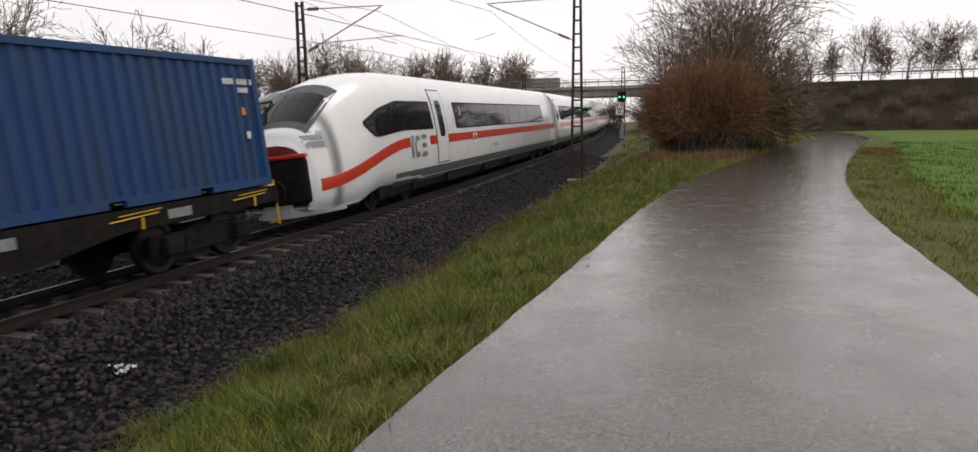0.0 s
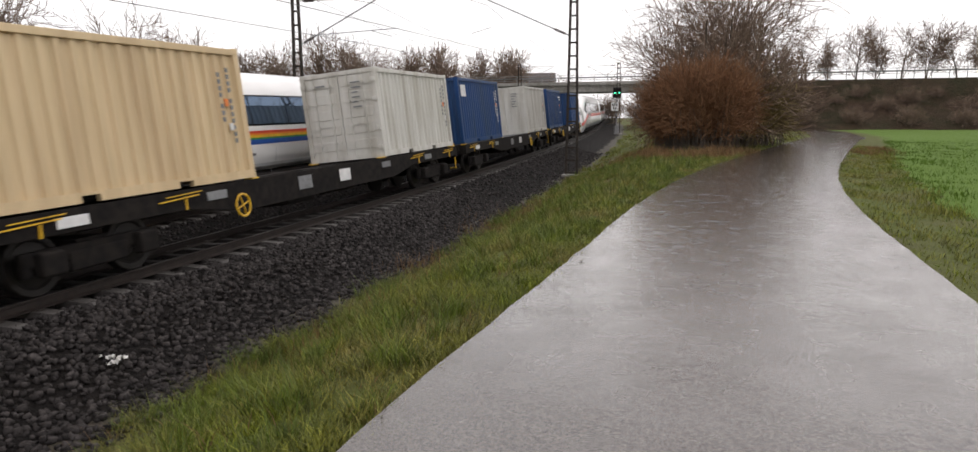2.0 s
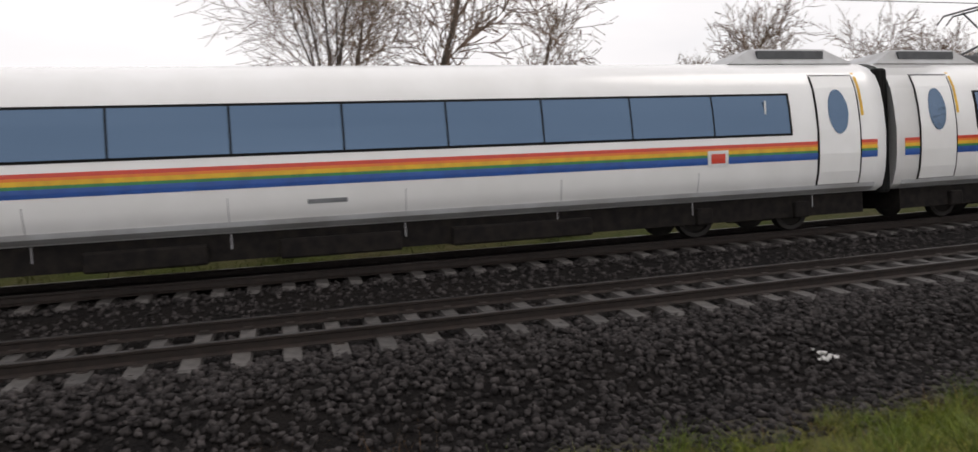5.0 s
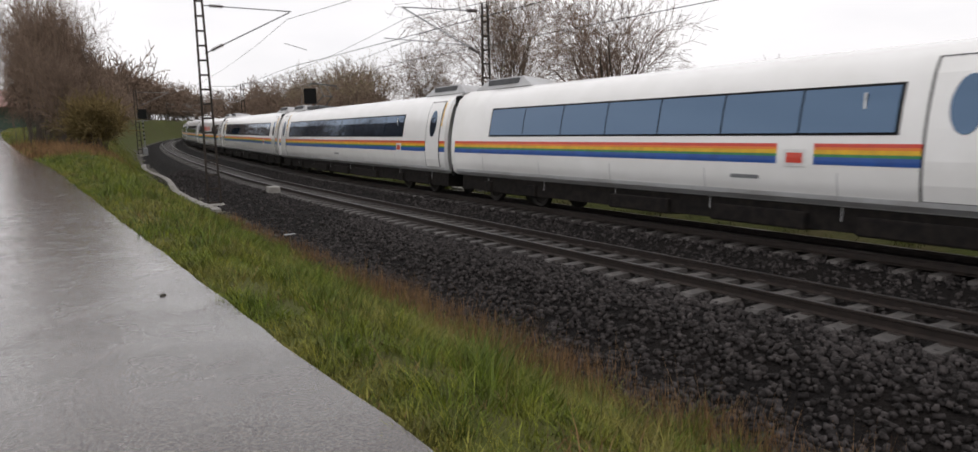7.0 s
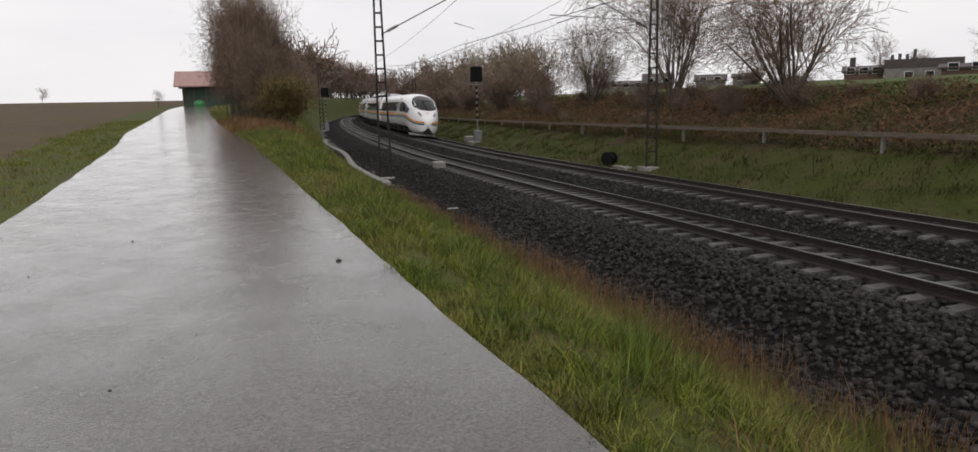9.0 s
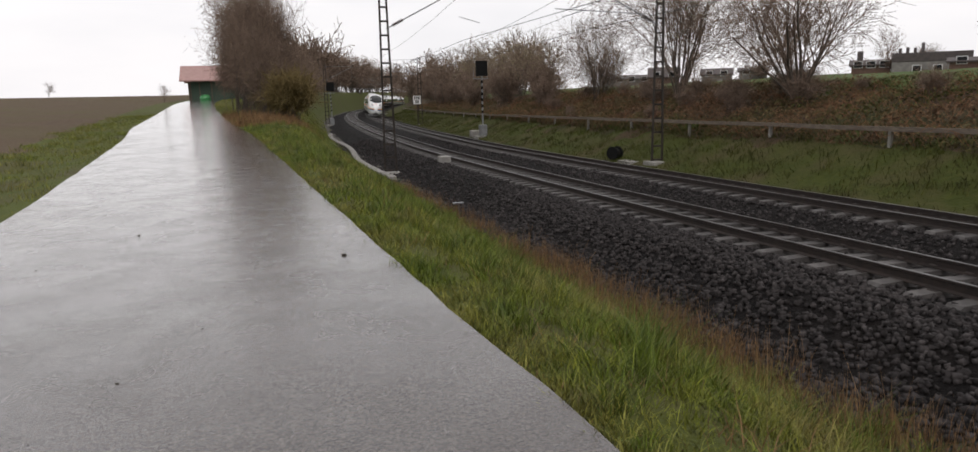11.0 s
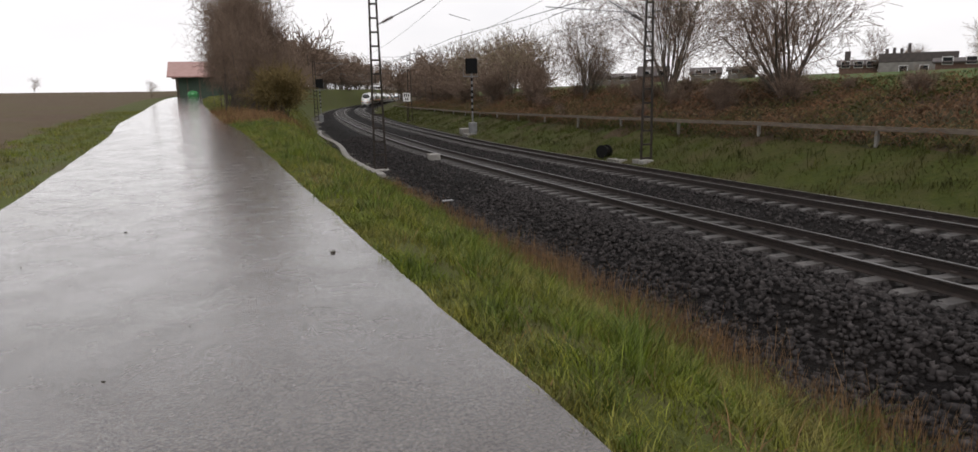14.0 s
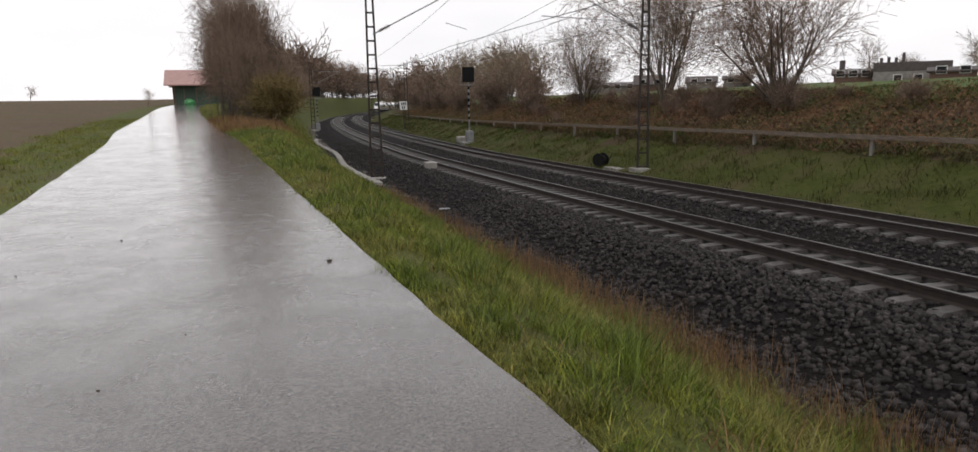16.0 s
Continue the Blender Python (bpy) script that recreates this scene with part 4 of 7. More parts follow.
    # roof details
    if three:
        for rx in (-1.9, -length + 1.9) if not nose else (-length + 2.0,):
            bm = bmesh.new()
            ringz = roof - 0.09
            v = [bm.verts.new(p) for p in ((rx - 1.7, -0.75, ringz), (rx + 1.7, -0.75, ringz), (rx + 1.7, 0.75, ringz), (rx - 1.7, 0.75, ringz), (rx - 1.0, -0.6, ringz + 0.36), (rx + 1.0, -0.6, ringz + 0.36), (rx + 1.0, 0.6, ringz + 0.36), (rx - 1.0, 0.6, ringz + 0.36))]
            for f in ((0, 1, 5, 4), (1, 2, 6, 5), (2, 3, 7, 6), (3, 0, 4, 7), (4, 5, 6, 7), (3, 2, 1, 0)):
                bm.faces.new([v[k] for k in f])
            rf = part("roof_fairing", bm, M["express_light"], root, "grey sloped roof fairing")
            for sg in (-1, 1):
                bm = bmesh.new()
                box(bm, rx - 0.9, rx + 0.9, sg * 0.64, sg * 0.72, ringz + 0.12, ringz + 0.3)
                part("grille", bm, M["express_grey"], rf, "dark side grille")
    if pantograph:
        px = -length + 4.6
        bm = bmesh.new()
        box(bm, px - 1.2, px + 1.2, -0.6, 0.6, roof - 0.02, roof + 0.16, 0.03)
        pg = part("pantograph", bm, M["express_grey"], root, "raised dark pantograph")
        bm = bmesh.new()
        for sg in (-1, 1):
            bar(bm, (px - 0.7, sg * 0.35, roof + 0.15), (px + 0.9, sg * 0.25, roof + 0.75), 0.06, sides=8)
            bar(bm, (px + 0.9, sg * 0.25, roof + 0.75), (px - 0.2, sg * 0.2, roof + 1.45), 0.045, sides=8)
        bar(bm, (px + 0.9, -0.35, roof + 0.75), (px + 0.9, 0.35, roof + 0.75), 0.06, sides=8)
        for e in (-0.2, 0.15):
            bar(bm, (px + e, -0.75, roof + 1.5), (px + e, 0.75, roof + 1.5), 0.05, sides=8)
            for sg in (-1, 1):
                bar(bm, (px + e, sg * 0.75, roof + 1.5), (px + e, sg * 0.95, roof + 1.3), 0.04, sides=8)
        part("arm", bm, M["express_grey"], pg)
    if nose and three:
        pts = []
        for ring in np.linspace(0.0, 1.0, 8):
            row = []
            for i in range(33):
                t = 2 * math.pi * i / 32
                q = 2.75 + 1.55 * ring * math.cos(t) * (1 if math.cos(t) > 0 else 1.05)
                v = 0.8 * ring * math.sin(t) * (1 - 0.12 * math.cos(t))
                row.append(sh.over(-q, v, 0.012))
            pts.append(row)
        ws = patch("windscreen", pts, M["dark_glass"], root, "oval dark windscreen", back=0.0)
        bm = bmesh.new()
        a, b = Vector(sh.over(-1.35, 0.0, 0.04)), Vector(sh.over(-2.6, -0.15, 0.05))
        bar(bm, a, b, 0.05)
        bar(bm, b, sh.over(-2.9, 0.35, 0.05), 0.035)
        part("wiper", bm, M["rubber"], ws)
        for sg in (-1, 1):
            pts = [[sh.over(-q, sg * (v0 + 0.1 * (q - 0.5)), 0.012) for v0 in (0.5, 0.58, 0.66, 0.74)] for q in np.linspace(0.6, 1.2, 6)]
            hl = patch("headlight", pts, M["galv"], root, "slanted headlight lens", back=0.0)
            pts = [[sh.over(-q, sg * v0, 0.02) for v0 in (0.6, 0.64, 0.67)] for q in np.linspace(0.68, 0.74, 3)]
            patch("tail_lamp", pts, M["lamp_red"], hl, "red tail lamp", back=0.0)
        pts = [[sh.over(-q, v, 0.014) for v in np.linspace(-0.12, 0.12, 5)] for q in np.linspace(0.8, 0.88, 3)]
        patch("emblem", pts, M["red"], root, "small red emblem on the nose", back=0.0)
        bm = bmesh.new()
        rings = []
        for z, g_ in ((0.12, 0.0), (0.3, 0.06)):
            ring = []
            for i in range(13):
                t = -1 + 2 * i / 12
                ring.append((-0.75 - g_ - 2.2 * abs(t) ** 2.4, t * 1.22, z))
            rings.append(ring)
        verts, faces = loft(rings, close=False, cap=False)
        sp = mesh_object("spoiler", verts, faces, M["express_light"], root)
        md = sp.modifiers.new("thick", "SOLIDIFY")
        md.thickness = 0.06
        tagged(sp, "light grey snow plough")
    if nose and not three:
        pts = []
        for a in np.linspace(0, 1, 9):
            row = []
            for v in np.linspace(-0.72, 0.72, 13):
                row.append(sh.over(-(0.3 + 1.75 * a), v * (1 - 0.12 * a), 0.012))
            pts.append(row)
        ws = patch("windscreen_surround", pts, M["express_grey"], root, "dark grey windscreen surround", back=0.0)
        pts = []
        for a in np.linspace(0.12, 0.72, 7):
            pts.append([sh.over(-(0.3 + 1.75 * a), v * (1 - 0.12 * a), 0.022) for v in np.linspace(-0.6, 0.6, 13)])
        patch("windscreen", pts, M["dark_glass"], ws, "sloping windscreen", back=0.0)
        bm = bmesh.new()
        bar(bm, sh.over(-0.42, -0.2, 0.05), sh.over(-1.2, -0.45, 0.08), 0.06)
        bar(bm, sh.over(-0.5, -0.5, 0.06), sh.over(-1.35, -0.35, 0.07), 0.04)
        part("wiper", bm, M["rubber"], ws)
        # open hatch with coupler; a solid black block stands for its shaded cavity
        bm = bmesh.new()
        box(bm, -0.1, 0.14, -0.98, 0.98, 0.62, 1.72, 0.1)
        ht = part("front_hatch", bm, M["under"], root, "black block standing in for the shaded open coupler hatch")
        bm = bmesh.new()
        bar(bm, (-0.2, 0, 1.04), (0.5, 0, 1.04), 0.3, sides=12)
        box(bm, 0.35, 0.6, -0.22, 0.22, 0.85, 1.25, 0.03)
        part("coupler", bm, M["wheel"], ht)
        bm = bmesh.new()
        box(bm, 0.0, 0.17, -1.03, 1.03, 1.7, 1.8, 0.03)
        part("hatch_lip", bm, M["red"], ht, "red hatch edge")
        bm = bmesh.new()
        rings = []
        for z, g_ in ((0.3, 0.0), (0.62, 0.05)):
            rings.append([(0.12 - g_ - 1.4 * abs(t) ** 3, t * 1.15, z) for t in np.linspace(-1, 1, 13)])
        verts, faces = loft(rings, close=False, cap=False)
        sp = mesh_object("spoiler", verts, faces, M["express_light"], root)
        sp.modifiers.new("thick", "SOLIDIFY").thickness = 0.06
        bm = bmesh.new()
        for y in (-0.6, -1.0):
            bar(bm, (0.3, y, 1.25), (0.3, y, 2.15), 0.05, sides=8)
        bar(bm, (0.3, -0.6, 2.15), (0.3, -1.0, 2.15), 0.05, sides=8)
        part("shunter_rail", bm, M["yellow"], root, "yellow shunter's hand rail")
        for sg in (-1, 1):
            pts = [[sh.side(x, z, sg, 0.014) for z in (1.88, 2.05, 2.3)] for x in np.linspace(-0.1, -0.75, 5)]
            hl = patch("headlight", pts, M["express_light"], root, "grey headlight unit")
            for k in range(2):
                pts = [[sh.side(x, z, sg, 0.022) for z in (1.92 + 0.17 * k, 2.04 + 0.17 * k)] for x in np.linspace(-0.16, -0.6, 4)]
                patch("lens", pts, M["galv"], hl)
    return root


# ---- containers ----
CL, CW, CH = 6.058, 2.438, 2.591


def corrugated(along, length, z0, z1, period=0.278, depth=0.05):
    """Outline of trapezoid ribs: list of (position, depth)."""
    n = int(length / period)
    p = length / n
    out = []
    for i in range(n):
        a = i * p
        out += [(a, 0.0), (a + 0.3 * p, 0.0), (a + 0.45 * p, -depth), (a + 0.85 * p, -depth)]
    out.append((length, 0.0))
    return out


def container(paint, doors_at, label, marks):
    """A 20-foot box; x forward, base at z = 0. doors_at: -1 rear, 1 front."""
    root = empty("shipping_container")
    tagged(root, label, "shipping container", group="container load")
    hx, hy = CL / 2, CW / 2
    for sg in (-1, 1):
        rib = corrugated("x", CL - 0.3, 0, 0)
        verts, faces = [], []
        for i, (a, d) in enumerate(rib):
            y = sg * (hy - 0.03 + d)
            verts += [(-hx + 0.15 + a, y, 0.16), (-hx + 0.15 + a, y, CH - 0.1)]
            if i:
                faces.append((2 * i - 2, 2 * i, 2 * i + 1, 2 * i - 1))
        mesh_object("side_wall", verts, faces, M[paint], root)
        bm = bmesh.new()
        box(bm, -hx + 0.1, hx - 0.1, sg * hy - 0.08 * (sg > 0), sg * hy + 0.08 * (sg < 0), CH - 0.14, CH - 0.02, 0.01)
        part("top_rail", bm, M[paint], root)
        bm = bmesh.new()
        y0, y1 = sg * hy - 0.09 * (sg > 0), sg * hy + 0.09 * (sg < 0)
        for a, b in ((-hx + 0.1, -1.2), (-0.85, 0.85), (1.2, hx - 0.1)):
            box(bm, a, b, y0, y1, 0.01, 0.17)
        for a, b in ((-1.2, -0.85), (0.85, 1.2)):
            box(bm, a, b, y0, y1, 0.12, 0.17)
        part("bottom_rail", bm, M[paint], root)
        for a in (-1.025, 1.025):
            bm = bmesh.new()
            box(bm, a - 0.17, a + 0.17, sg * (hy - 0.3) - 0.05, sg * (hy - 0.3) + 0.05, 0.01, 0.12)
            part("fork_pocket", bm, M["rubber"], root)
    for ex in (-1, 1):
        for sg in (-1, 1):
            bm = bmesh.new()
            box(bm, ex * hx - 0.16 * (ex > 0), ex * hx + 0.16 * (ex < 0), sg * hy - 0.12 * (sg > 0), sg * hy + 0.12 * (sg < 0), 0.0, CH, 0.012)
            for z in (0.0, CH - 0.118):
                box(bm, ex * hx - 0.178 * (ex > 0) + 0.004 * ex, ex * hx + 0.178 * (ex < 0) + 0.004 * ex, sg * (hy + 0.004) - 0.162 * (sg > 0), sg * (hy + 0.004) + 0.162 * (sg < 0), z, z + 0.118, 0.01)
            part("corner_post", bm, M[paint], root)
        if ex == doors_at:
            for sg in (-1, 1):
                bm = bmesh.new()
                x0 = ex * (hx - 0.06)
                box(bm, x0 - 0.02, x0 + 0.02, sg * 0.01, sg * (hy - 0.12), 0.1, CH - 0.1, 0.004)
                for k in range(5):
                    z = 0.3 + k * 0.46
                    box(bm, x0 + ex * 0.02 - 0.015, x0 + ex * 0.02 + 0.015, sg * 0.1, sg * (hy - 0.2), z, z + 0.28, 0.012)
                dr = part("door", bm, M[paint], root, "ribbed container door")
                for y in (0.3, 0.78):
                    bm = bmesh.new()
                    bar(bm, (ex * (hx + 0.0), sg * y, 0.06), (ex * (hx + 0.0), sg * y, CH - 0.05), 0.034, sides=8)
                    for z in (0.5, 1.0, 1.7, 2.2):
                        box(bm, ex * hx - 0.035, ex * hx + 0.025, sg * y - 0.05, sg * y + 0.05, z - 0.03, z + 0.03)
                    box(bm, ex * hx - 0.01, ex * hx + 0.03, sg * y - 0.02, sg * (y + 0.28 if y < 0.5 else y - 0.28), 1.02, 1.07)
                    part("lock_rod", bm, M[paint], dr)
                for z in (0.3, 0.85, 1.7, 2.25):
                    bm = bmesh.new()
                    box(bm, ex * hx - 0.05, ex * hx + 0.02, sg * (hy - 0.16), sg * (hy - 0.02), z - 0.06, z + 0.06, 0.008)
                    part("hinge", bm, M[paint], dr)
                for i in range(6):
                    bm = bmesh.new()
                    w = (0.34, 0.3, 0.2, 0.26, 0.18, 0.28)[i]
                    if sg * ex > 0 or i < 1:
                        box(bm, ex * hx - 0.03, ex * hx - 0.012, sg * 0.42, sg * (0.42 + w), 2.2 - i * 0.14, 2.24 - i * 0.14)
                        part("marking", bm, M["lettering"] if paint != "c_blue" else M["white_mark"], dr)
                    else:
                        bm.free()
        else:
            rib = corrugated("y", CW - 0.24, 0, 0, 0.25, 0.045)
            verts, faces = [], []
            for i, (a, d) in enumerate(rib):
                x = ex * (hx - 0.05 + d)
                verts += [(x, -hy + 0.12 + a, 0.12), (x, -hy + 0.12 + a, CH - 0.1)]
                if i:
                    faces.append((2 * i - 2, 2 * i, 2 * i + 1, 2 * i - 1))
            mesh_object("end_wall", verts, faces, M[paint], root)
        bm = bmesh.new()
        box(bm, ex * hx - 0.1 * (ex > 0), ex * hx + 0.1 * (ex < 0), -hy + 0.12, hy - 0.12, 0.0, 0.13)
        part("end_sill", bm, M[paint], root)
        bm = bmesh.new()
        box(bm, ex * hx - 0.1 * (ex > 0), ex * hx + 0.1 * (ex < 0), -hy + 0.12, hy - 0.12, CH - 0.12, CH - 0.005)
        part("end_rail", bm, M[paint], root)
    bm = bmesh.new()
    box(bm, -hx + 0.1, hx - 0.1, -hy + 0.05, hy - 0.05, CH - 0.05, CH - 0.025)
    part("roof", bm, M[paint], root)
    bm = bmesh.new()
    box(bm, -hx + 0.1, hx - 0.1, -hy + 0.05, hy - 0.05, 0.13, 0.17)
    part("floor", bm, M["under"], root)
    dark = M["white_mark"] if paint == "c_blue" else M["lettering"]
    for sg in (-1, 1):
        y = sg * (hy - 0.02)
        if marks == "row":
            for i in range(9):
                bm = bmesh.new()
                x = hx - 1.05 + i * 0.085 + (0.09 if i > 3 else 0) + (0.06 if i > 7 else 0)
                box(bm, x, x + 0.055, y - 0.008, y + 0.008, 2.06, 2.17)
                part("marking", bm, dark, root)
            for i in range(4):
                bm = bmesh.new()
                x = hx - 0.62 + i * 0.08
                box(bm, x, x + 0.05, y - 0.008, y + 0.008, 1.9, 2.0)
                part("marking", bm, dark, root)
        else:
            for col, (x, n_, z0) in enumerate(((hx - 0.45, 11, 2.2), (hx - 0.72, 7, 2.1))):
                for i in range(n_):
                    bm = bmesh.new()
                    z = z0 - i * 0.13 - (0.08 if i > 3 else 0)
                    box(bm, x, x + 0.07, y - 0.008, y + 0.008, z - 0.085, z)
                    part("marking", bm, dark, root)
        bm = bmesh.new()
        box(bm, hx - 0.6, hx - 0.5, y - 0.009, y + 0.009, 1.45, 1.6)
        part("label", bm, M["orange"], root, "small orange label")
        bm = bmesh.new()
        box(bm, hx - 0.55, hx - 0.45, y - 0.009, y + 0.009, 0.98, 1.12)
        part("label", bm, M["white_mark"], root)
        if marks == "plate":
            bm = bmesh.new()
            box(bm, -hx + 0.35, -hx + 0.95, y - 0.009, y + 0.009, 1.85, 2.3)
            part("label", bm, M["white_mark"], root, "white placard")
    return root


# ---- container wagons ----
DECK = 1.22


def wagon(flat):
    """A four-axle container wagon, 18.4 m frame; centre at x = 0."""
    root = empty("container_wagon")
    tagged(root, "dark steel " + ("flat-decked" if flat else "skeleton") + " container wagon on two bogies", "railway wagon", group="container wagons")
    for sg in (-1, 1):
        bm = bmesh.new()
        prof = [(-9.2, 0.86), (-5.2, 0.84), (-3.6, 0.6), (3.6, 0.6), (5.2, 0.84), (9.2, 0.86)]
        y0, y1 = sg * 1.12, sg * 1.24
        rings = [[(x, y0, z), (x, y1, z), (x, y1, DECK - 0.03), (x, y0, DECK - 0.03)] for x, z in prof]
        verts, faces = loft(rings)
        mesh_object("side_sill", verts, faces, M["under"], root)
        for i, x in enumerate((-7.6, -4.4, -1.3, 0.6, 3.1, 6.4)):
            bm = bmesh.new()
            box(bm, x - 0.28, x + 0.28, sg * 1.255 - 0.008, sg * 1.255 + 0.008, 0.78 if i in (2, 3) else 0.92, 1.08, 0.004)
            part("notice_plate", bm, M["white_mark"] if i in (0, 3) else M["galv"], root, "small stencilled notice plate")
        bm = bmesh.new()
        hw = 3.05 if flat else -3.75
        for i in range(16):
            a, b = 2 * math.pi * i / 16, 2 * math.pi * (i + 1) / 16
            bar(bm, (hw + 0.22 * math.cos(a), sg * 1.32, 0.72 + 0.22 * math.sin(a)), (hw + 0.22 * math.cos(b), sg * 1.32, 0.72 + 0.22 * math.sin(b)), 0.045, sides=6)
        for a in (0.3, 1.87):
            bar(bm, (hw - 0.22 * math.cos(a), sg * 1.31, 0.72 - 0.22 * math.sin(a)), (hw + 0.22 * math.cos(a), sg * 1.31, 0.72 + 0.22 * math.sin(a)), 0.03, sides=6)
        part("handbrake_wheel", bm, M["yellow"], root, "yellow hand brake wheel") if sg < 0 or flat else bm.free()
        for x in (-8.3, -5.4, 5.4, 8.3):
            bm = bmesh.new()
            bar(bm, (x - 0.5, sg * 1.27, 1.03), (x + 0.5, sg * 1.27, 1.07), 0.02)
            bar(bm, (x - 0.3, sg * 1.26, 1.1), (x + 0.6, sg * 1.26, 1.13), 0.016)
            bar(bm, (x + 0.15, sg * 1.27, 1.03), (x + 0.12, sg * 1.28, 0.84), 0.03)
            part("lever", bm, M["yellow"], root, "yellow coupling lever")
    for x in (-9.15, -6.0, -3.05, 0.0, 3.05, 6.0, 9.15):
        bm = bmesh.new()
        box(bm, x - 0.12, x + 0.12, -1.13, 1.13, 0.9, DECK - 0.04)
        part("cross_member", bm, M["under"], root)
    bm = bmesh.new()
    box(bm, -9.2, 9.2, -0.3, 0.3, 0.75, DECK - 0.05)
    part("centre_sill", bm, M["under"], root)
    if flat:
        bm = bmesh.new()
        box(bm, -9.2, 9.2, -1.2, 1.2, DECK - 0.035, DECK - 0.005)
        part("deck", bm, M["express_grey"], root, "wet dark steel deck")
    for x in (-9.1, -3.1, 3.1, 9.1):
        for sg in (-1, 1):
            bm = bmesh.new()
            box(bm, x - 0.12, x + 0.12, sg * 1.13 - 0.1, sg * 1.13 + 0.1, DECK - 0.04, DECK - 0.002, 0.01)
            part("twist_lock", bm, M["yellow"], root)
    for ex in (-1, 1):
        bm = bmesh.new()
        box(bm, ex * 9.2 - 0.06, ex * 9.2 + 0.06, -1.25, 1.25, 0.8, 1.16)
        part("headstock", bm, M["under"], root)
        for sg in (-1, 1):
            bm = bmesh.new()
            bar(bm, (ex * 9.2, sg * 0.875, 1.0), (ex * 9.72, sg * 0.875, 1.0), 0.2, sides=12)
            bar(bm, (ex * 9.72, sg * 0.875, 1.0), (ex * 9.77, sg * 0.875, 1.0), 0.46, sides=16)
            part("buffer", bm, M["under"], root, "round black buffer")
        bm = bmesh.new()
        bar(bm, (ex * 9.2, 0, 0.98), (ex * 9.75, 0, 0.9), 0.12)
        part("coupling", bm, M["under"], root)
        bm = bmesh.new()
        y = -1.15 * ex
        bar(bm, (ex * 9.3, y, 0.35), (ex * 9.3, y, 1.3), 0.04, sides=8)
        bar(bm, (ex * 9.3, y * 0.8, 0.4), (ex * 9.3, y, 0.4), 0.04, sides=8)
        part("step_rail", bm, M["yellow"], root)
        bogie(root, ex * 7.1, base=1.8, freight=True)
    bm = bmesh.new()
    box(bm, -1.6, -0.4, -0.9, 0.9, 0.45, 0.8, 0.04)
    part("brake_gear", bm, M["under"], root)
    bm = bmesh.new()
    bar(bm, (0.6, -0.5, 0.65), (2.2, -0.5, 0.65), 0.38, sides=14)
    part("air_tank", bm, M["under"], root)
    return root


def on_track(s, u, half, dz=0.0, back=False):
    """Pose of a car whose bogies stand at s - half and s + half."""
    x0, y0, _ = track(s - half, u)
    x1, y1, _ = track(s + half, u)
    z0, z1 = float(rail_z(y0)), float(rail_z(y1))
    d = Vector((x1 - x0, y1 - y0, z1 - z0))
    yaw = math.degrees(math.atan2(d.y, d.x))
    pitch = math.degrees(math.atan2(d.z, math.hypot(d.x, d.y)))
    if back:
        yaw, pitch = yaw + 180, -pitch
    c = (Vector((x0, y0, z0)) + Vector((x1, y1, z1))) / 2
    tilt = (math.degrees(math.atan(CANT / 1.5)) + 1.5) * (1 if not back else -1)
    return Matrix.Translation(c) @ Matrix.Rotation(radians(yaw), 4, "Z") @ Matrix.Rotation(radians(-pitch), 4, "Y") @ Matrix.Rotation(radians(-tilt), 4, "X") @ Matrix.Translation((0, 0, dz))


MOVERS = []


def freight_s(t):
    return 25.5 * t


NOSE_T = (0.0, 1.0, 2.5, 4.2, 6.5, 7.4, 8.0, 8.5, 9.2, 11.3, 12.5, 16.0)
NOSE_S = (217.5, 186.3, 139.4, 88.1, 19.1, -8.3, -26.5, -43.0, -66.0, -130.0, -167.0, -275.0)


def express_s(t):
    return float(np.interp(t, NOSE_T, NOSE_S))


CARGO = [(12.5, "c_blue", 1, "row", "blue corrugated shipping container with white code marks"), (0.2, "c_blue", 1, "row", "faded blue corrugated shipping container riding on a wagon"),
         (-7.1, "c_white", -1, "column", "dirty white shipping container with closed rear doors"), (-19.2, "c_blue", 1, "plate", "blue shipping container with white placard"),
         (-26.6, "c_white", -1, "column", "off-white shipping container with rear doors and yellow sign"), (-38.85, "c_cream", 1, "column", "cream corrugated shipping container on a wagon"),
         (-46.05, "c_cream", 1, "column", "cream shipping container with rust marks"), (-58.2, "c_grey", -1, "column", "streaky grey shipping container with grimy doors"),
         (-65.5, "c_cream", -1, "column", "cream shipping container with doors facing back"), (-77.7, "c_white", 1, "column", "last off-white shipping container of the train")]
WAGONS = [(3.3, False), (-16.05, True), (-35.75, False), (-55.2, False), (-74.65, False)]


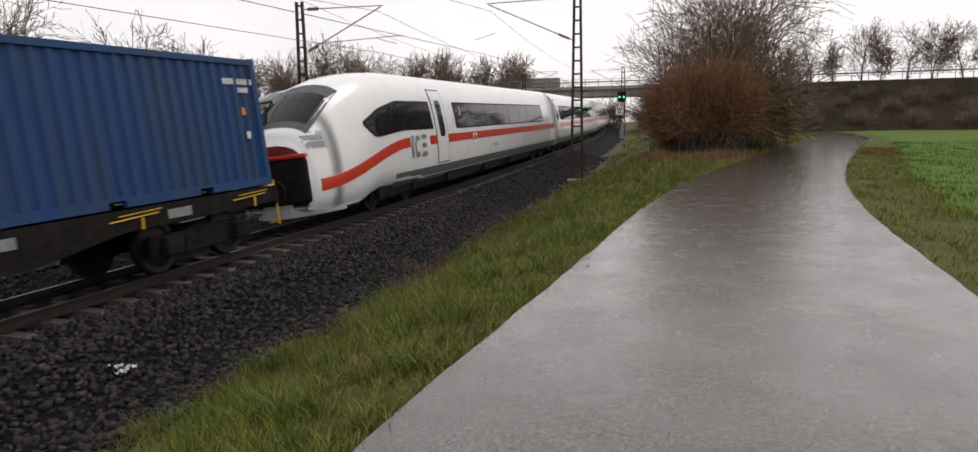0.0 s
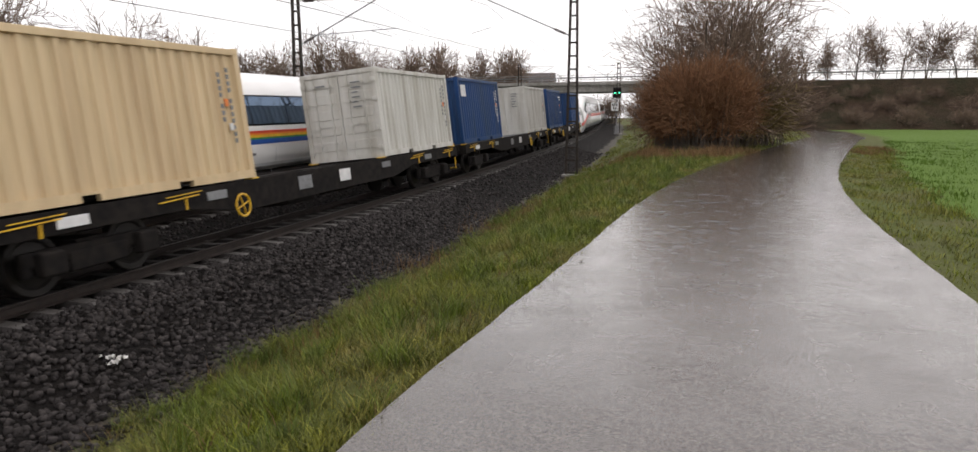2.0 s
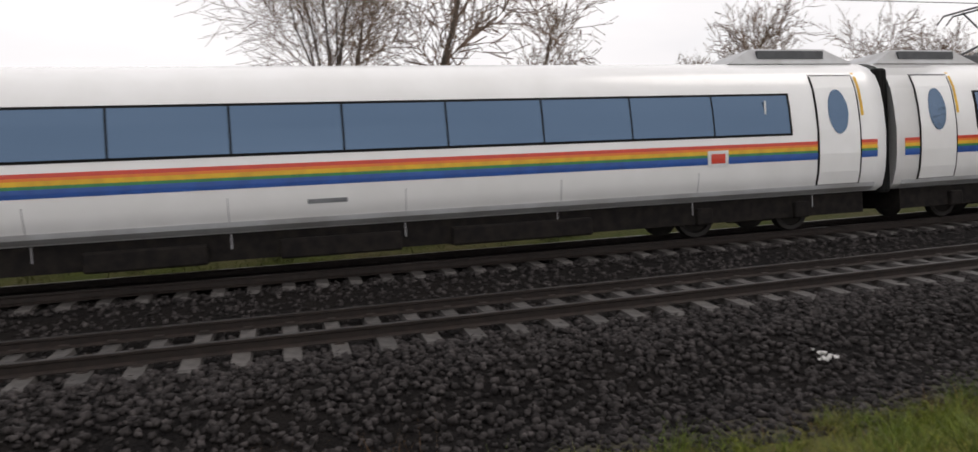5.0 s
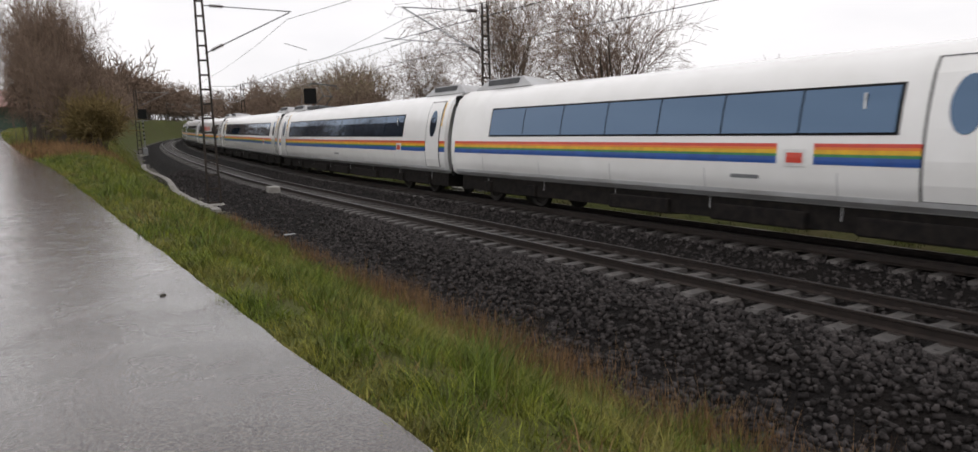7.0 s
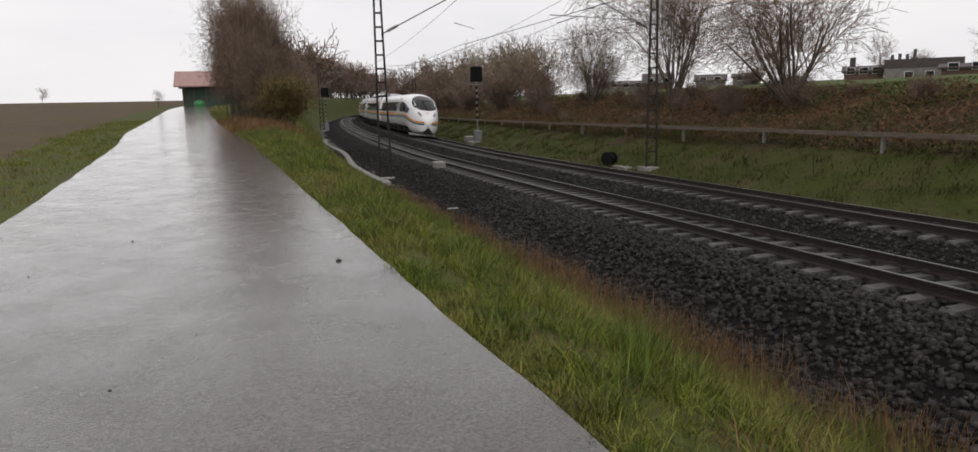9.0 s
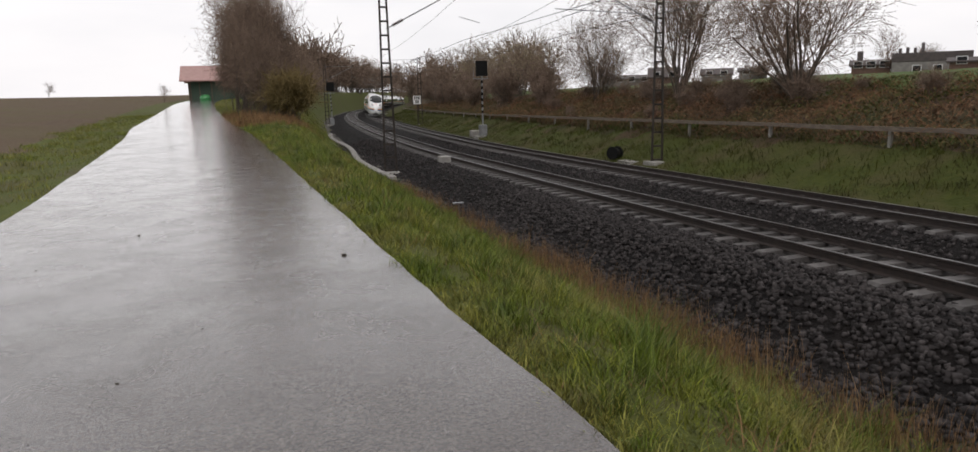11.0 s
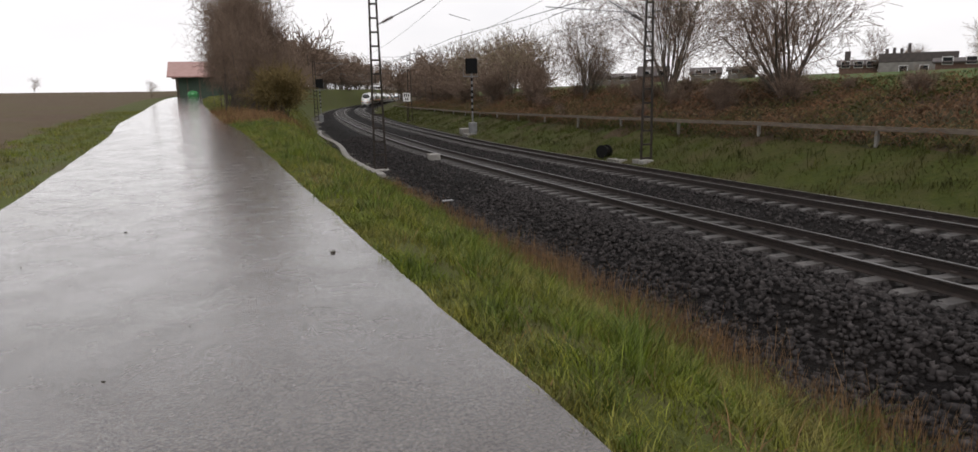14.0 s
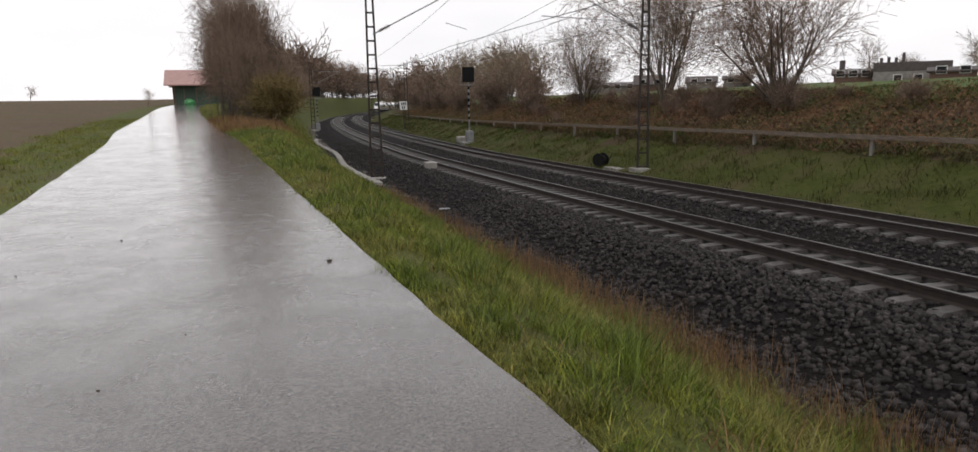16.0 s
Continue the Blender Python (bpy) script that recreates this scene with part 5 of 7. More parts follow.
def tail_boards(root):
    """Red and white end boards at the rear of the last wagon."""
    for sg in (-1, 1):
        bm = bmesh.new()
        box(bm, -9.34, -9.31, sg * 0.98 - 0.16, sg * 0.98 + 0.16, 1.2, 1.58, 0.006)
        bd = part("tail_board", bm, M["white_mark"], root, "white tail board with red triangles")
        for up in (0, 1):
            bm = bmesh.new()
            z0, z1 = (1.22, 1.38) if not up else (1.56, 1.4)
            a = [bm.verts.new((-9.345, sg * 0.98 + y, z)) for y, z in ((-0.14, z0), (0.14, z0), (0.0, z1))]
            b = [bm.verts.new((-9.335, v.co.y, v.co.z)) for v in a]
            bm.faces.new(a), bm.faces.new(b[::-1])
            for k in range(3):
                bm.faces.new((a[k], b[k], b[(k + 1) % 3], a[(k + 1) % 3]))
            part("red_triangle", bm, M["red"], bd)
        bm = bmesh.new()
        bar(bm, (-9.3, sg * 0.98, 1.0), (-9.3, sg * 0.98, 1.3), 0.04)
        part("board_bracket", bm, M["under"], root)


def build_trains():
    for front, paint, doors, marks, label in CARGO:
        MOVERS.append((container(paint, doors, label, marks), "freight", front - CL / 2, 2.4, DECK, False, 0.0))
    for c, flat in WAGONS:
        wg = wagon(flat)
        if c == WAGONS[-1][0]:
            tail_boards(wg)
        MOVERS.append((wg, "freight", c, 7.1, 0.0, False, 0.0))
    # red-striped express ahead of the wagons; its end faces back
    L4, L4m = 29.4, 28.75
    MOVERS.append((express_car("red", True, L4, (2,)), "freight", 14.15 + L4 / 2, 9.8, 0.0, True, -L4 / 2))
    mid = express_car("red", False, L4m, (2,))
    s = 14.15 + L4 + 0.4
    for i in range(5):
        ob = mid if i == 0 else copy_thing(mid, Matrix.Identity(4))
        MOVERS.append((ob, "freight", s + L4m / 2, 9.8, 0.0, True, -L4m / 2))
        s += L4m + 0.4
    # rainbow express: the rear end car leads the list
    L3, L3m = 25.6, 24.35
    MOVERS.append((express_car("rainbow", True, L3, (1,)), "express", -L3 / 2, 8.7, 0.0, False, -L3 / 2))
    kinds = [dict(classes=(1,), pantograph=True), dict(classes=(1,)), dict(classes=(2,), restaurant=True), dict(classes=(2,)), dict(classes=(2,)), dict(classes=(2,), pantograph=True)]
    s = -L3 - 0.42
    for kw in kinds:
        MOVERS.append((express_car("rainbow", False, L3m, **kw), "express", s - L3m / 2, 8.7, 0.0, False, -L3m / 2))
        s -= L3m + 0.42
    MOVERS.append((express_car("rainbow", True, L3, (2,)), "express", s - L3 / 2, 8.7, 0.0, True, -L3 / 2))


build_trains()


def motions():
    for ob, which, offset, half, dz, back, mid in MOVERS:
        rows = []
        for i in range(33):
            t = i * 0.5
            s = (freight_s(t) if which == "freight" else express_s(t)) + offset
            m = on_track(s, 0.0 if which == "freight" else TRACK2, half, dz, back)
            rows.append((t, m @ Matrix.Translation((-mid, 0, 0))))
        walk(ob, rows)


# ---- ballast stones ----
def scatter_stones(name, n, s0, s1, u0, u1, size, seed, lift=0.3):
    r = np.random.RandomState(seed)
    s, u = r.uniform(s0, s1, n), r.uniform(u0, u1, n)
    x, y, _ = track(s, u)
    z = ground(x, y)
    base = np.array([(a, b, c) for a in (-1, 1) for b in (-1, 1) for c in (-1, 1)], float) * 0.5
    v = base[None] * (1 + r.uniform(-0.35, 0.35, (n, 8, 3)))
    v = v * (size * r.uniform(0.55, 1.25, (n, 1, 1))) * r.uniform(0.6, 1.25, (n, 1, 3))
    a, b = r.uniform(0, 6.283, n), r.uniform(-0.9, 0.9, n)
    ca, sa, cb, sb = np.cos(a), np.sin(a), np.cos(b), np.sin(b)
    R = np.stack([np.stack([ca, -sa * cb, sa * sb], -1), np.stack([sa, ca * cb, -ca * sb], -1), np.stack([0 * a, sb, cb], -1)], 1)
    v = np.einsum("nij,nkj->nki", R, v)
    v = v + np.stack([x, y, z + size * r.uniform(0.0, lift, n)], -1)[:, None, :]
    q = np.array([(0, 1, 3), (0, 3, 2), (4, 6, 7), (4, 7, 5), (0, 4, 5), (0, 5, 1), (2, 3, 7), (2, 7, 6), (0, 2, 6), (0, 6, 4), (1, 5, 7), (1, 7, 3)])
    t = (np.arange(n)[:, None, None] * 8 + q[None]).reshape(-1, 3)
    return tagged(tri_mesh(name, v.reshape(-1, 3), t, M["stone"]), "dark wet crushed stone ballast", "ballast", kind="stuff")


scatter_stones("ballast_stones", 27000, -20, 22, 0.92, 4.55, 0.06, 1, 0.45)
scatter_stones("ballast_stones", 5000, -20, 22, -0.62, 0.62, 0.06, 2, 0.1)
scatter_stones("ballast_stones", 8500, -24, 24, -3.4, -0.95, 0.06, 3)
scatter_stones("ballast_stones", 8000, -55, -20, -3.4, 4.5, 0.075, 4)
scatter_stones("ballast_stones", 6000, 22, 50, -3.4, 4.3, 0.075, 5)
scatter_stones("ballast_stones", 3500, -45, 10, TRACK2 - 2.3, TRACK2 - 0.9, 0.07, 6)


# ---- grass ----
def blades(name, x, y, h, w, lean, material, seed, label, category="grass"):
    """Bent tapering blades at ground points; lean: sideways reach over height."""
    r = np.random.RandomState(seed)
    n = len(x)
    z = ground(x, y) - 0.02
    a = r.uniform(0, 6.283, n)
    dx, dy = np.cos(a), np.sin(a)
    f = r.uniform(0, 6.283, n)
    wx, wy = np.cos(f) * w / 2, np.sin(f) * w / 2
    ln = lean * h * r.uniform(0.3, 1.2, n)
    p = np.stack([x, y, z], -1)
    off = lambda k, up: p + np.stack([dx * ln * k, dy * ln * k, h * up], -1)
    side = np.stack([wx, wy, 0 * wx], -1)
    m, t = off(0.35, 0.6), off(1.0, 1.0)
    v = np.stack([p - side, p + side, m - side * 0.7, m + side * 0.7, t], 1)
    q = np.array([(0, 1, 3), (0, 3, 2), (2, 3, 4)])
    tri = (np.arange(n)[:, None, None] * 5 + q[None]).reshape(-1, 3)
    return tagged(tri_mesh(name, v.reshape(-1, 3), tri, M[material]), label, category, kind="stuff")


def tufts(n, per, spread, sampler, seed):
    """Clumped ground points."""
    r = np.random.RandomState(seed)
    cx, cy = sampler(r, n)
    x = np.repeat(cx, per) + r.normal(0, spread, n * per)
    y = np.repeat(cy, per) + r.normal(0, spread, n * per)
    size = np.repeat(r.uniform(0.4, 1.4, n), per)
    return x, y, size, r


def verge(s0, s1, lo=4.3, near_power=1.0):
    def f(r, n):
        s = r.uniform(s0, s1, n)
        k = r.uniform(0, 1, n)
        x0, y0, _ = track(s, lo)
        edge = path_x(y0) - path_half(y0) + 0.02
        return x0 + (edge - x0) * k, y0 + 0 * k
    return f


def off_path(x, y, margin=0.06):
    return np.abs(x - path_x(y)) > path_half(y) - margin


def grass_on(name, n, per, spread, sampler, h0, h1, w, lean, seed, material="blade", label="long rough green grass on the verge", limit=None):
    x, y, size, r = tufts(n, per, spread, sampler, seed)
    keep = off_path(x, y)
    if limit is not None:
        keep &= limit(x, y)
    x, y, size = x[keep], y[keep], size[keep]
    patchy = 0.75 + 0.45 * wobble(x, y, 0.8, seed)
    h = r.uniform(h0, h1, len(x)) * size * patchy.clip(0.35, 1.4)
    edge = np.abs(np.abs(x - path_x(y)) - path_half(y))
    h = h * (0.6 + 0.4 * np.clip(edge / 0.7, 0, 1))
    return blades(name, x, y, h, w * r.uniform(0.6, 1.3, len(x)), lean, material, seed + 7, label)


grass_on("verge_grass", 6200, 26, 0.06, verge(-9, 12), 0.07, 0.23, 0.0065, 1.15, 11)
grass_on("verge_grass", 2300, 24, 0.1, verge(12, 34), 0.08, 0.24, 0.012, 0.9, 12)
grass_on("verge_grass", 2300, 24, 0.1, verge(-32, -9), 0.08, 0.23, 0.011, 0.9, 13)
grass_on("verge_grass", 1700, 20, 0.16, verge(-110, -32), 0.1, 0.28, 0.024, 0.6, 14)
grass_on("verge_grass", 1000, 20, 0.16, verge(34, 80), 0.1, 0.3, 0.024, 0.6, 15)
grass_on("short_grass", 1100, 20, 0.14, lambda r, n: (lambda y: (path_x(y) + path_half(y) + r.uniform(0, 1.9, n), y))(r.uniform(2, 45, n)), 0.06, 0.2, 0.014, 0.7, 16, label="short green grass beside the path")
grass_on("short_grass", 1100, 20, 0.14, lambda r, n: (lambda y: (path_x(y) + path_half(y) + r.uniform(0, 3.2, n), y))(r.uniform(-60, 2, n)), 0.08, 0.22, 0.014, 0.7, 17, label="short green grass beside the ploughed field")
grass_on("crop_rows", 3200, 10, 0.2, lambda r, n: (lambda y: (path_x(y) + path_half(y) + 1.7 + r.uniform(0, 1, n) ** 1.6 * 26, y))(r.uniform(9, 60, n)), 0.08, 0.15, 0.022, 0.5, 18, material="crop", label="bright green young winter crop")

grass_on("grass_tuft", 420, 70, 0.07, verge(-9, 13), 0.14, 0.36, 0.0065, 1.0, 61, "tuft", "dark green tussocks of coarse verge grass")
grass_on("grass_tuft", 420, 50, 0.1, verge(13, 34), 0.16, 0.36, 0.011, 0.9, 62, "tuft", "dark green tussocks of coarse verge grass")
grass_on("grass_tuft", 420, 50, 0.1, verge(-34, -9), 0.14, 0.33, 0.011, 0.9, 63, "tuft", "dark green tussocks of coarse verge grass")

for y_a, y_b, sd in ((-9, 14, 51), (14, 30, 52), (-30, -9, 53)):
    grass_on("edge_grass", 700, 14, 0.06, lambda r, n, a=y_a, b=y_b: (lambda y: (path_x(y) - path_half(y) - np.abs(r.normal(0, 0.12, n)), y))(r.uniform(a, b, n)), 0.08, 0.2, 0.009, 0.9, sd, label="short green grass along the path edge")
    grass_on("edge_litter", 900, 8, 0.05, lambda r, n, a=y_a, b=y_b: (lambda y: (path_x(y) - path_half(y) - np.abs(r.normal(0, 0.05, n)) + 0.03, y))(r.uniform(a, b, n)), 0.02, 0.06, 0.012, 2.0, sd + 20, "dry", "brown dead leaves and soil along the path edge")
    grass_on("dead_grass", 620, 10, 0.07, verge(y_a, y_b), 0.06, 0.2, 0.007, 1.3, sd + 10, "dry", "withered straw blades among the verge grass")


def bank_points(s0, s1, v0, v1):
    def f(r, n):
        x, y, _ = track(r.uniform(s0, s1, n), TRACK2 - 2.2 - r.uniform(v0, v1, n))
        return x, y
    return f


grass_on("bank_grass", 2600, 14, 0.18, bank_points(-75, 8, 0.9, 6.6), 0.12, 0.34, 0.022, 0.8, 19, "bankblade", label="shaggy dark green grass on the cutting slope")
grass_on("bank_grass", 900, 16, 0.3, bank_points(-140, -75, 0.9, 6.6), 0.15, 0.4, 0.04, 0.8, 20, "bankblade", label="shaggy dark green grass on the cutting slope")
grass_on("field_edge_grass", 1600, 16, 0.3, bank_points(-70, 8, 11.5, 20), 0.08, 0.2, 0.03, 0.7, 22, "bankblade", label="pale green meadow grass above the cutting")


def clumps(points, radius):
    def f(r, n):
        p = np.array(points)[r.randint(0, len(points), n)]
        return p[:, 0] + r.normal(0, radius, n), p[:, 1] + r.normal(0, radius, n)
    return f


def track_band(s0, s1, u0, u1):
    def f(r, n):
        x, y, _ = track(r.uniform(s0, s1, n), r.uniform(u0, u1, n))
        return x, y
    return f


grass_on("dry_stalks", 1250, 7, 0.12, track_band(-13, 1.0, 3.9, 5.1), 0.25, 0.62, 0.006, 0.35, 31, "dry", "brown dead weed stalks at the ballast edge")
grass_on("dry_stalks", 300, 7, 0.12, track_band(-26, -13, 4.0, 4.7), 0.2, 0.5, 0.008, 0.3, 32, "dry", "brown dead weed stalks at the ballast edge")
grass_on("dry_grass", 260, 9, 0.2, clumps([(-5.6, 19.4), (-5.2, 21.5), (-4.4, 8.6), (-5.6, 13.0), (-5.3, 17.0), (-4.9, 7.0)], 0.4), 0.15, 0.45, 0.008, 0.5, 33, "dry", "tufts of dry reddish grass in the verge")
grass_on("dry_grass", 700, 14, 0.3, clumps([(-2.2, 31.5), (-1.0, 31.2), (0.2, 32.5), (1.0, 34.5), (-3.5, 33.5)], 0.7), 0.15, 0.5, 0.02, 0.5, 34, "dry", "dry reddish grass below the bush")
grass_on("dry_grass", 150, 12, 0.25, clumps([(6.6, 36.5), (7.4, 39.5), (8.4, 43.0)], 0.4), 0.12, 0.3, 0.02, 0.5, 35, "dry", "dry grass hump beside the bend of the path")
grass_on("dry_grass", 900, 14, 0.3, clumps([(-1.4, -36.0), (-1.7, -40.0), (-1.1, -44.0), (-2.3, -38.0), (-2.8, -41.5), (-0.6, -48.0)], 0.8), 0.2, 0.6, 0.02, 0.5, 36, "dry", "dry reddish grass at the foot of the trees")


# ---- bare trees and bushes ----
def grow(r, segs, p, d, length, rad, level, levels, kids, wander, droop, min_r):
    n = 4 if level < 2 else 2
    step = length / n
    for i in range(n):
        d = d + np.array([r.normal(0, wander), r.normal(0, wander), r.normal(0, wander * 0.6) + droop])
        d = d / np.linalg.norm(d)
        q = p + d * step
        r1 = max(min_r, rad * (1 - 0.55 * (i + 1) / n))
        segs.append((p, q, max(min_r, rad * (1 - 0.55 * i / n)), r1, level))
        if level < levels:
            for _ in range(kids[level] if i else max(0, kids[level] - 2)):
                a = r.uniform(0, 6.283)
                side = np.cross(d, [math.cos(a), math.sin(a), 0.3])
                side = side / (np.linalg.norm(side) + 1e-6)
                k = r.uniform(0.45, 1.0)
                grow(r, segs, p + d * step * r.uniform(0.2, 1.0), d * (1.1 - k * 0.4) + side * k, length * r.uniform(0.42, 0.68), r1 * r.uniform(0.45, 0.65), level + 1, levels, kids, wander * 1.15, droop, min_r)
        p = q
    return segs


def limbs_mesh(name, segs, material, parent, sides, last=None):
    n = len(segs)
    P, Q = np.array([s[0] for s in segs]), np.array([s[1] for s in segs])
    ra, rb = np.array([s[2] for s in segs]), np.array([s[3] for s in segs])
    d = Q - P
    d = d / (np.linalg.norm(d, axis=1, keepdims=True) + 1e-9)
    h = np.where(np.abs(d[:, 2:3]) < 0.9, np.array([[0, 0, 1.0]]), np.array([[1.0, 0, 0]]))
    a = np.cross(d, h)
    a = a / np.linalg.norm(a, axis=1, keepdims=True)
    b = np.cross(d, a)
    if sides == 2:
        f = np.random.RandomState(n).uniform(0, 3.14, n)[:, None]
        a = a * np.cos(f) + b * np.sin(f)
    rows = []
    for C, rr in ((P, ra), (Q, rb)):
        for k in range(sides):
            t = 2 * math.pi * k / sides
            rows.append(C + (a * math.cos(t) + b * math.sin(t)) * rr[:, None])
    v = np.stack(rows, 1).reshape(-1, 3)
    q = []
    for k in range(sides):
        l = (k + 1) % sides
        q += [(k, l, sides + l), (k, sides + l, sides + k)]
    if sides == 2:
        q = [(0, 1, 3), (0, 3, 2)]
    tri = (np.arange(n)[:, None, None] * 2 * sides + np.array(q)[None]).reshape(-1, 3)
    ob = tri_mesh(name, v, tri, M[material])
    ob.parent = parent
    return ob


def tree(name, label, category, seed, height, stems, trunk_r, kids, levels, opening, wander=0.12, droop=0.02, min_r=0.007, twig="twig", length_k=0.62, base_r=0.1, buds=0):
    r = np.random.RandomState(seed)
    segs = []
    for i in range(stems):
        a = r.uniform(0, 6.283)
        tilt = opening * r.uniform(0.25, 1.0)
        d = np.array([math.cos(a) * tilt, math.sin(a) * tilt, 1.0])
        p = np.array([r.normal(0, base_r), r.normal(0, base_r), -0.15])
        grow(r, segs, p, d / np.linalg.norm(d), height * length_k * r.uniform(0.75, 1.1), trunk_r * r.uniform(0.7, 1.1), 0, levels, kids, wander, droop, min_r)
    top = max(s[1][2] for s in segs)
    k = height / top
    segs = [(s[0] * k, s[1] * k, s[2], s[3], s[4]) for s in segs]
    root = empty(name)
    tagged(root, label, category)
    thick = [s for s in segs if s[4] == 0]
    thin = [s for s in segs if s[4] > 0]
    limbs_mesh("trunk", thick, "bark", root, 5)
    limbs_mesh("crown", thin, twig, root, 2, levels)
    if buds:
        tips = np.array([s[1] for s in segs if s[4] == levels])
        tips = tips[r.randint(0, len(tips), buds)] + r.normal(0, 0.12, (buds, 3))
        a = r.normal(0, 0.03, (buds, 3, 3))
        v = (tips[:, None, :] + a).reshape(-1, 3)
        b = tri_mesh("bud_haze", v, np.arange(buds * 3).reshape(-1, 3), M["bud"])
        b.parent = root
    return root


def place(ob, x, y, scale=1.0, turn=0.0, sink=0.05, sz=None, z=None):
    zz = float(ground(x, y)) if z is None else z
    return pose(x, y, zz - sink, 0, 0, turn) @ Matrix.Diagonal((scale, scale, sz or scale, 1))


def stand(ob, *a, **k):
    ob.matrix_basis = place(ob, *a, **k)
    return ob


def again(ob, label, *a, **k):
    s = ob.scale.copy()
    ob.scale = (1, 1, 1)
    c = copy_thing(ob, place(ob, *a, **k))
    ob.scale = s
    return tagged(c, label)


T_ROUND = tree("bare_tree", "bare broad-crowned tree on the skyline", "tree", 3, 11.0, 1, 0.17, (3, 4, 3), 3, 0.1, length_k=0.75, min_r=0.022, droop=0.05)
T_TALL = tree("bare_tree", "tall bare tree with upright branches", "tree", 5, 13.0, 2, 0.15, (3, 4, 3), 3, 0.22, length_k=0.7, min_r=0.034, droop=0.07)
T_MULTI = tree("bare_tree", "bare many-stemmed tree behind the bush", "tree", 8, 10.0, 12, 0.09, (2, 3, 2), 3, 0.5, wander=0.07, min_r=0.012, droop=0.06, length_k=0.75)
T_FAN = tree("bare_willow", "bare fan-shaped willow on the cutting slope", "tree", 13, 9.0, 15, 0.085, (2, 3, 3), 3, 0.95, wander=0.09, min_r=0.009, length_k=0.75)
T_UP = tree("bare_tree", "slender many-stemmed bare tree on the bank", "tree", 17, 11.0, 9, 0.07, (2, 3, 3), 3, 0.36, wander=0.08, min_r=0.009, buds=1500, length_k=0.75)
T_SHRUB = tree("bare_shrub", "dense dark bare shrub", "shrub", 21, 5.0, 22, 0.035, (2, 4), 2, 0.8, wander=0.18, min_r=0.015, base_r=0.6, length_k=0.8)
T_OLIVE = tree("budding_bush", "olive-brown round bush in front of the thicket", "bush", 27, 4.6, 60, 0.03, (2, 4), 2, 0.45, wander=0.14, min_r=0.012, twig="olivetwig", base_r=0.4, length_k=0.85)
T_PALE = tree("budding_tree", "pale budding tree above the cutting", "tree", 23, 8.0, 5, 0.07, (2, 3, 2), 3, 0.5, min_r=0.014, buds=4000, length_k=0.75)
T_RED = tree("willow_bush", "dense reddish-brown willow bush beside the path", "bush", 29, 3.9, 260, 0.02, (2, 3), 2, 0.42, wander=0.1, min_r=0.008, twig="redtwig", base_r=0.8, length_k=0.9)
T_DENSE = tree("thicket_tree", "dense brown leafless thicket", "tree", 33, 9.0, 7, 0.06, (2, 2, 2), 3, 0.5, wander=0.13, min_r=0.026, base_r=0.8, droop=0.03, length_k=0.75)
T_THICK = tree("thicket_tree", "dense brown thicket tree along the path", "tree", 35, 10.5, 18, 0.06, (2, 3, 3), 3, 0.3, wander=0.11, min_r=0.011, base_r=0.9, droop=0.05, length_k=0.75)

stand(T_RED, -0.9, 34.5, 1.0, sz=1.35)
again(T_RED, "second reddish-brown willow bush beside the path", 0.0, 35.6, 0.85, 120, sz=1.22)
again(T_RED, "low reddish-brown willow bush towards the tracks", -1.9, 35.4, 0.85, 40, sz=1.15)
stand(T_MULTI, -0.5, 40.5, 1.2)
again(T_MULTI, "bare many-stemmed tree at the back of the thicket", 0.6, 44.5, 1.2, 130)
again(T_MULTI, "bare many-stemmed tree beside the railway", -1.9, 43.5, 0.95, 250)
stand(T_SHRUB, 1.9, 43.0, 1.15)
again(T_SHRUB, "dense dark shrub at the path bend", 2.9, 46.5, 1.15, 70)
again(T_SHRUB, "dense dark shrub behind the willow bush", -0.6, 39.0, 1.3, 200)
again(T_SHRUB, "dense dark shrub beside the railway", -3.4, 41.0, 0.8, 300)
again(T_SHRUB, "dense dark shrub under the bridge approach", 0.5, 50.0, 1.1, 20)
again(T_OLIVE, "dark olive shrub where the path bends", 1.5, 41.5, 1.15, 25)
again(T_OLIVE, "dark olive shrub at the back of the thicket", 2.3, 45.0, 1.1, 140)
stand(T_ROUND, 12.2, 116, 0.9, z=6.2)
for i, (x, y, k, ob) in enumerate(((15.2, 117, 0.8, T_TALL), (18.2, 113, 1.0, T_ROUND), (21.5, 116, 0.95, T_TALL), (24.3, 114, 0.95, T_ROUND), (27.5, 115, 1.0, T_TALL), (31.5, 115, 0.9, T_ROUND), (35.5, 116, 0.95, T_TALL), (40, 118, 0.95, T_ROUND), (9.0, 119, 0.75, T_TALL))):
    again(ob, "bare tree on the road embankment", x, y, k * 0.88, i * 67, z=6.0) if ob is T_ROUND else (again(ob, "bare tree on the road embankment", x, y, k * 0.75, i * 67, z=6.0))
stand(T_DENSE, -30.0, 128, 1.1)
stand(T_TALL, -36.5, 118, 1.05)
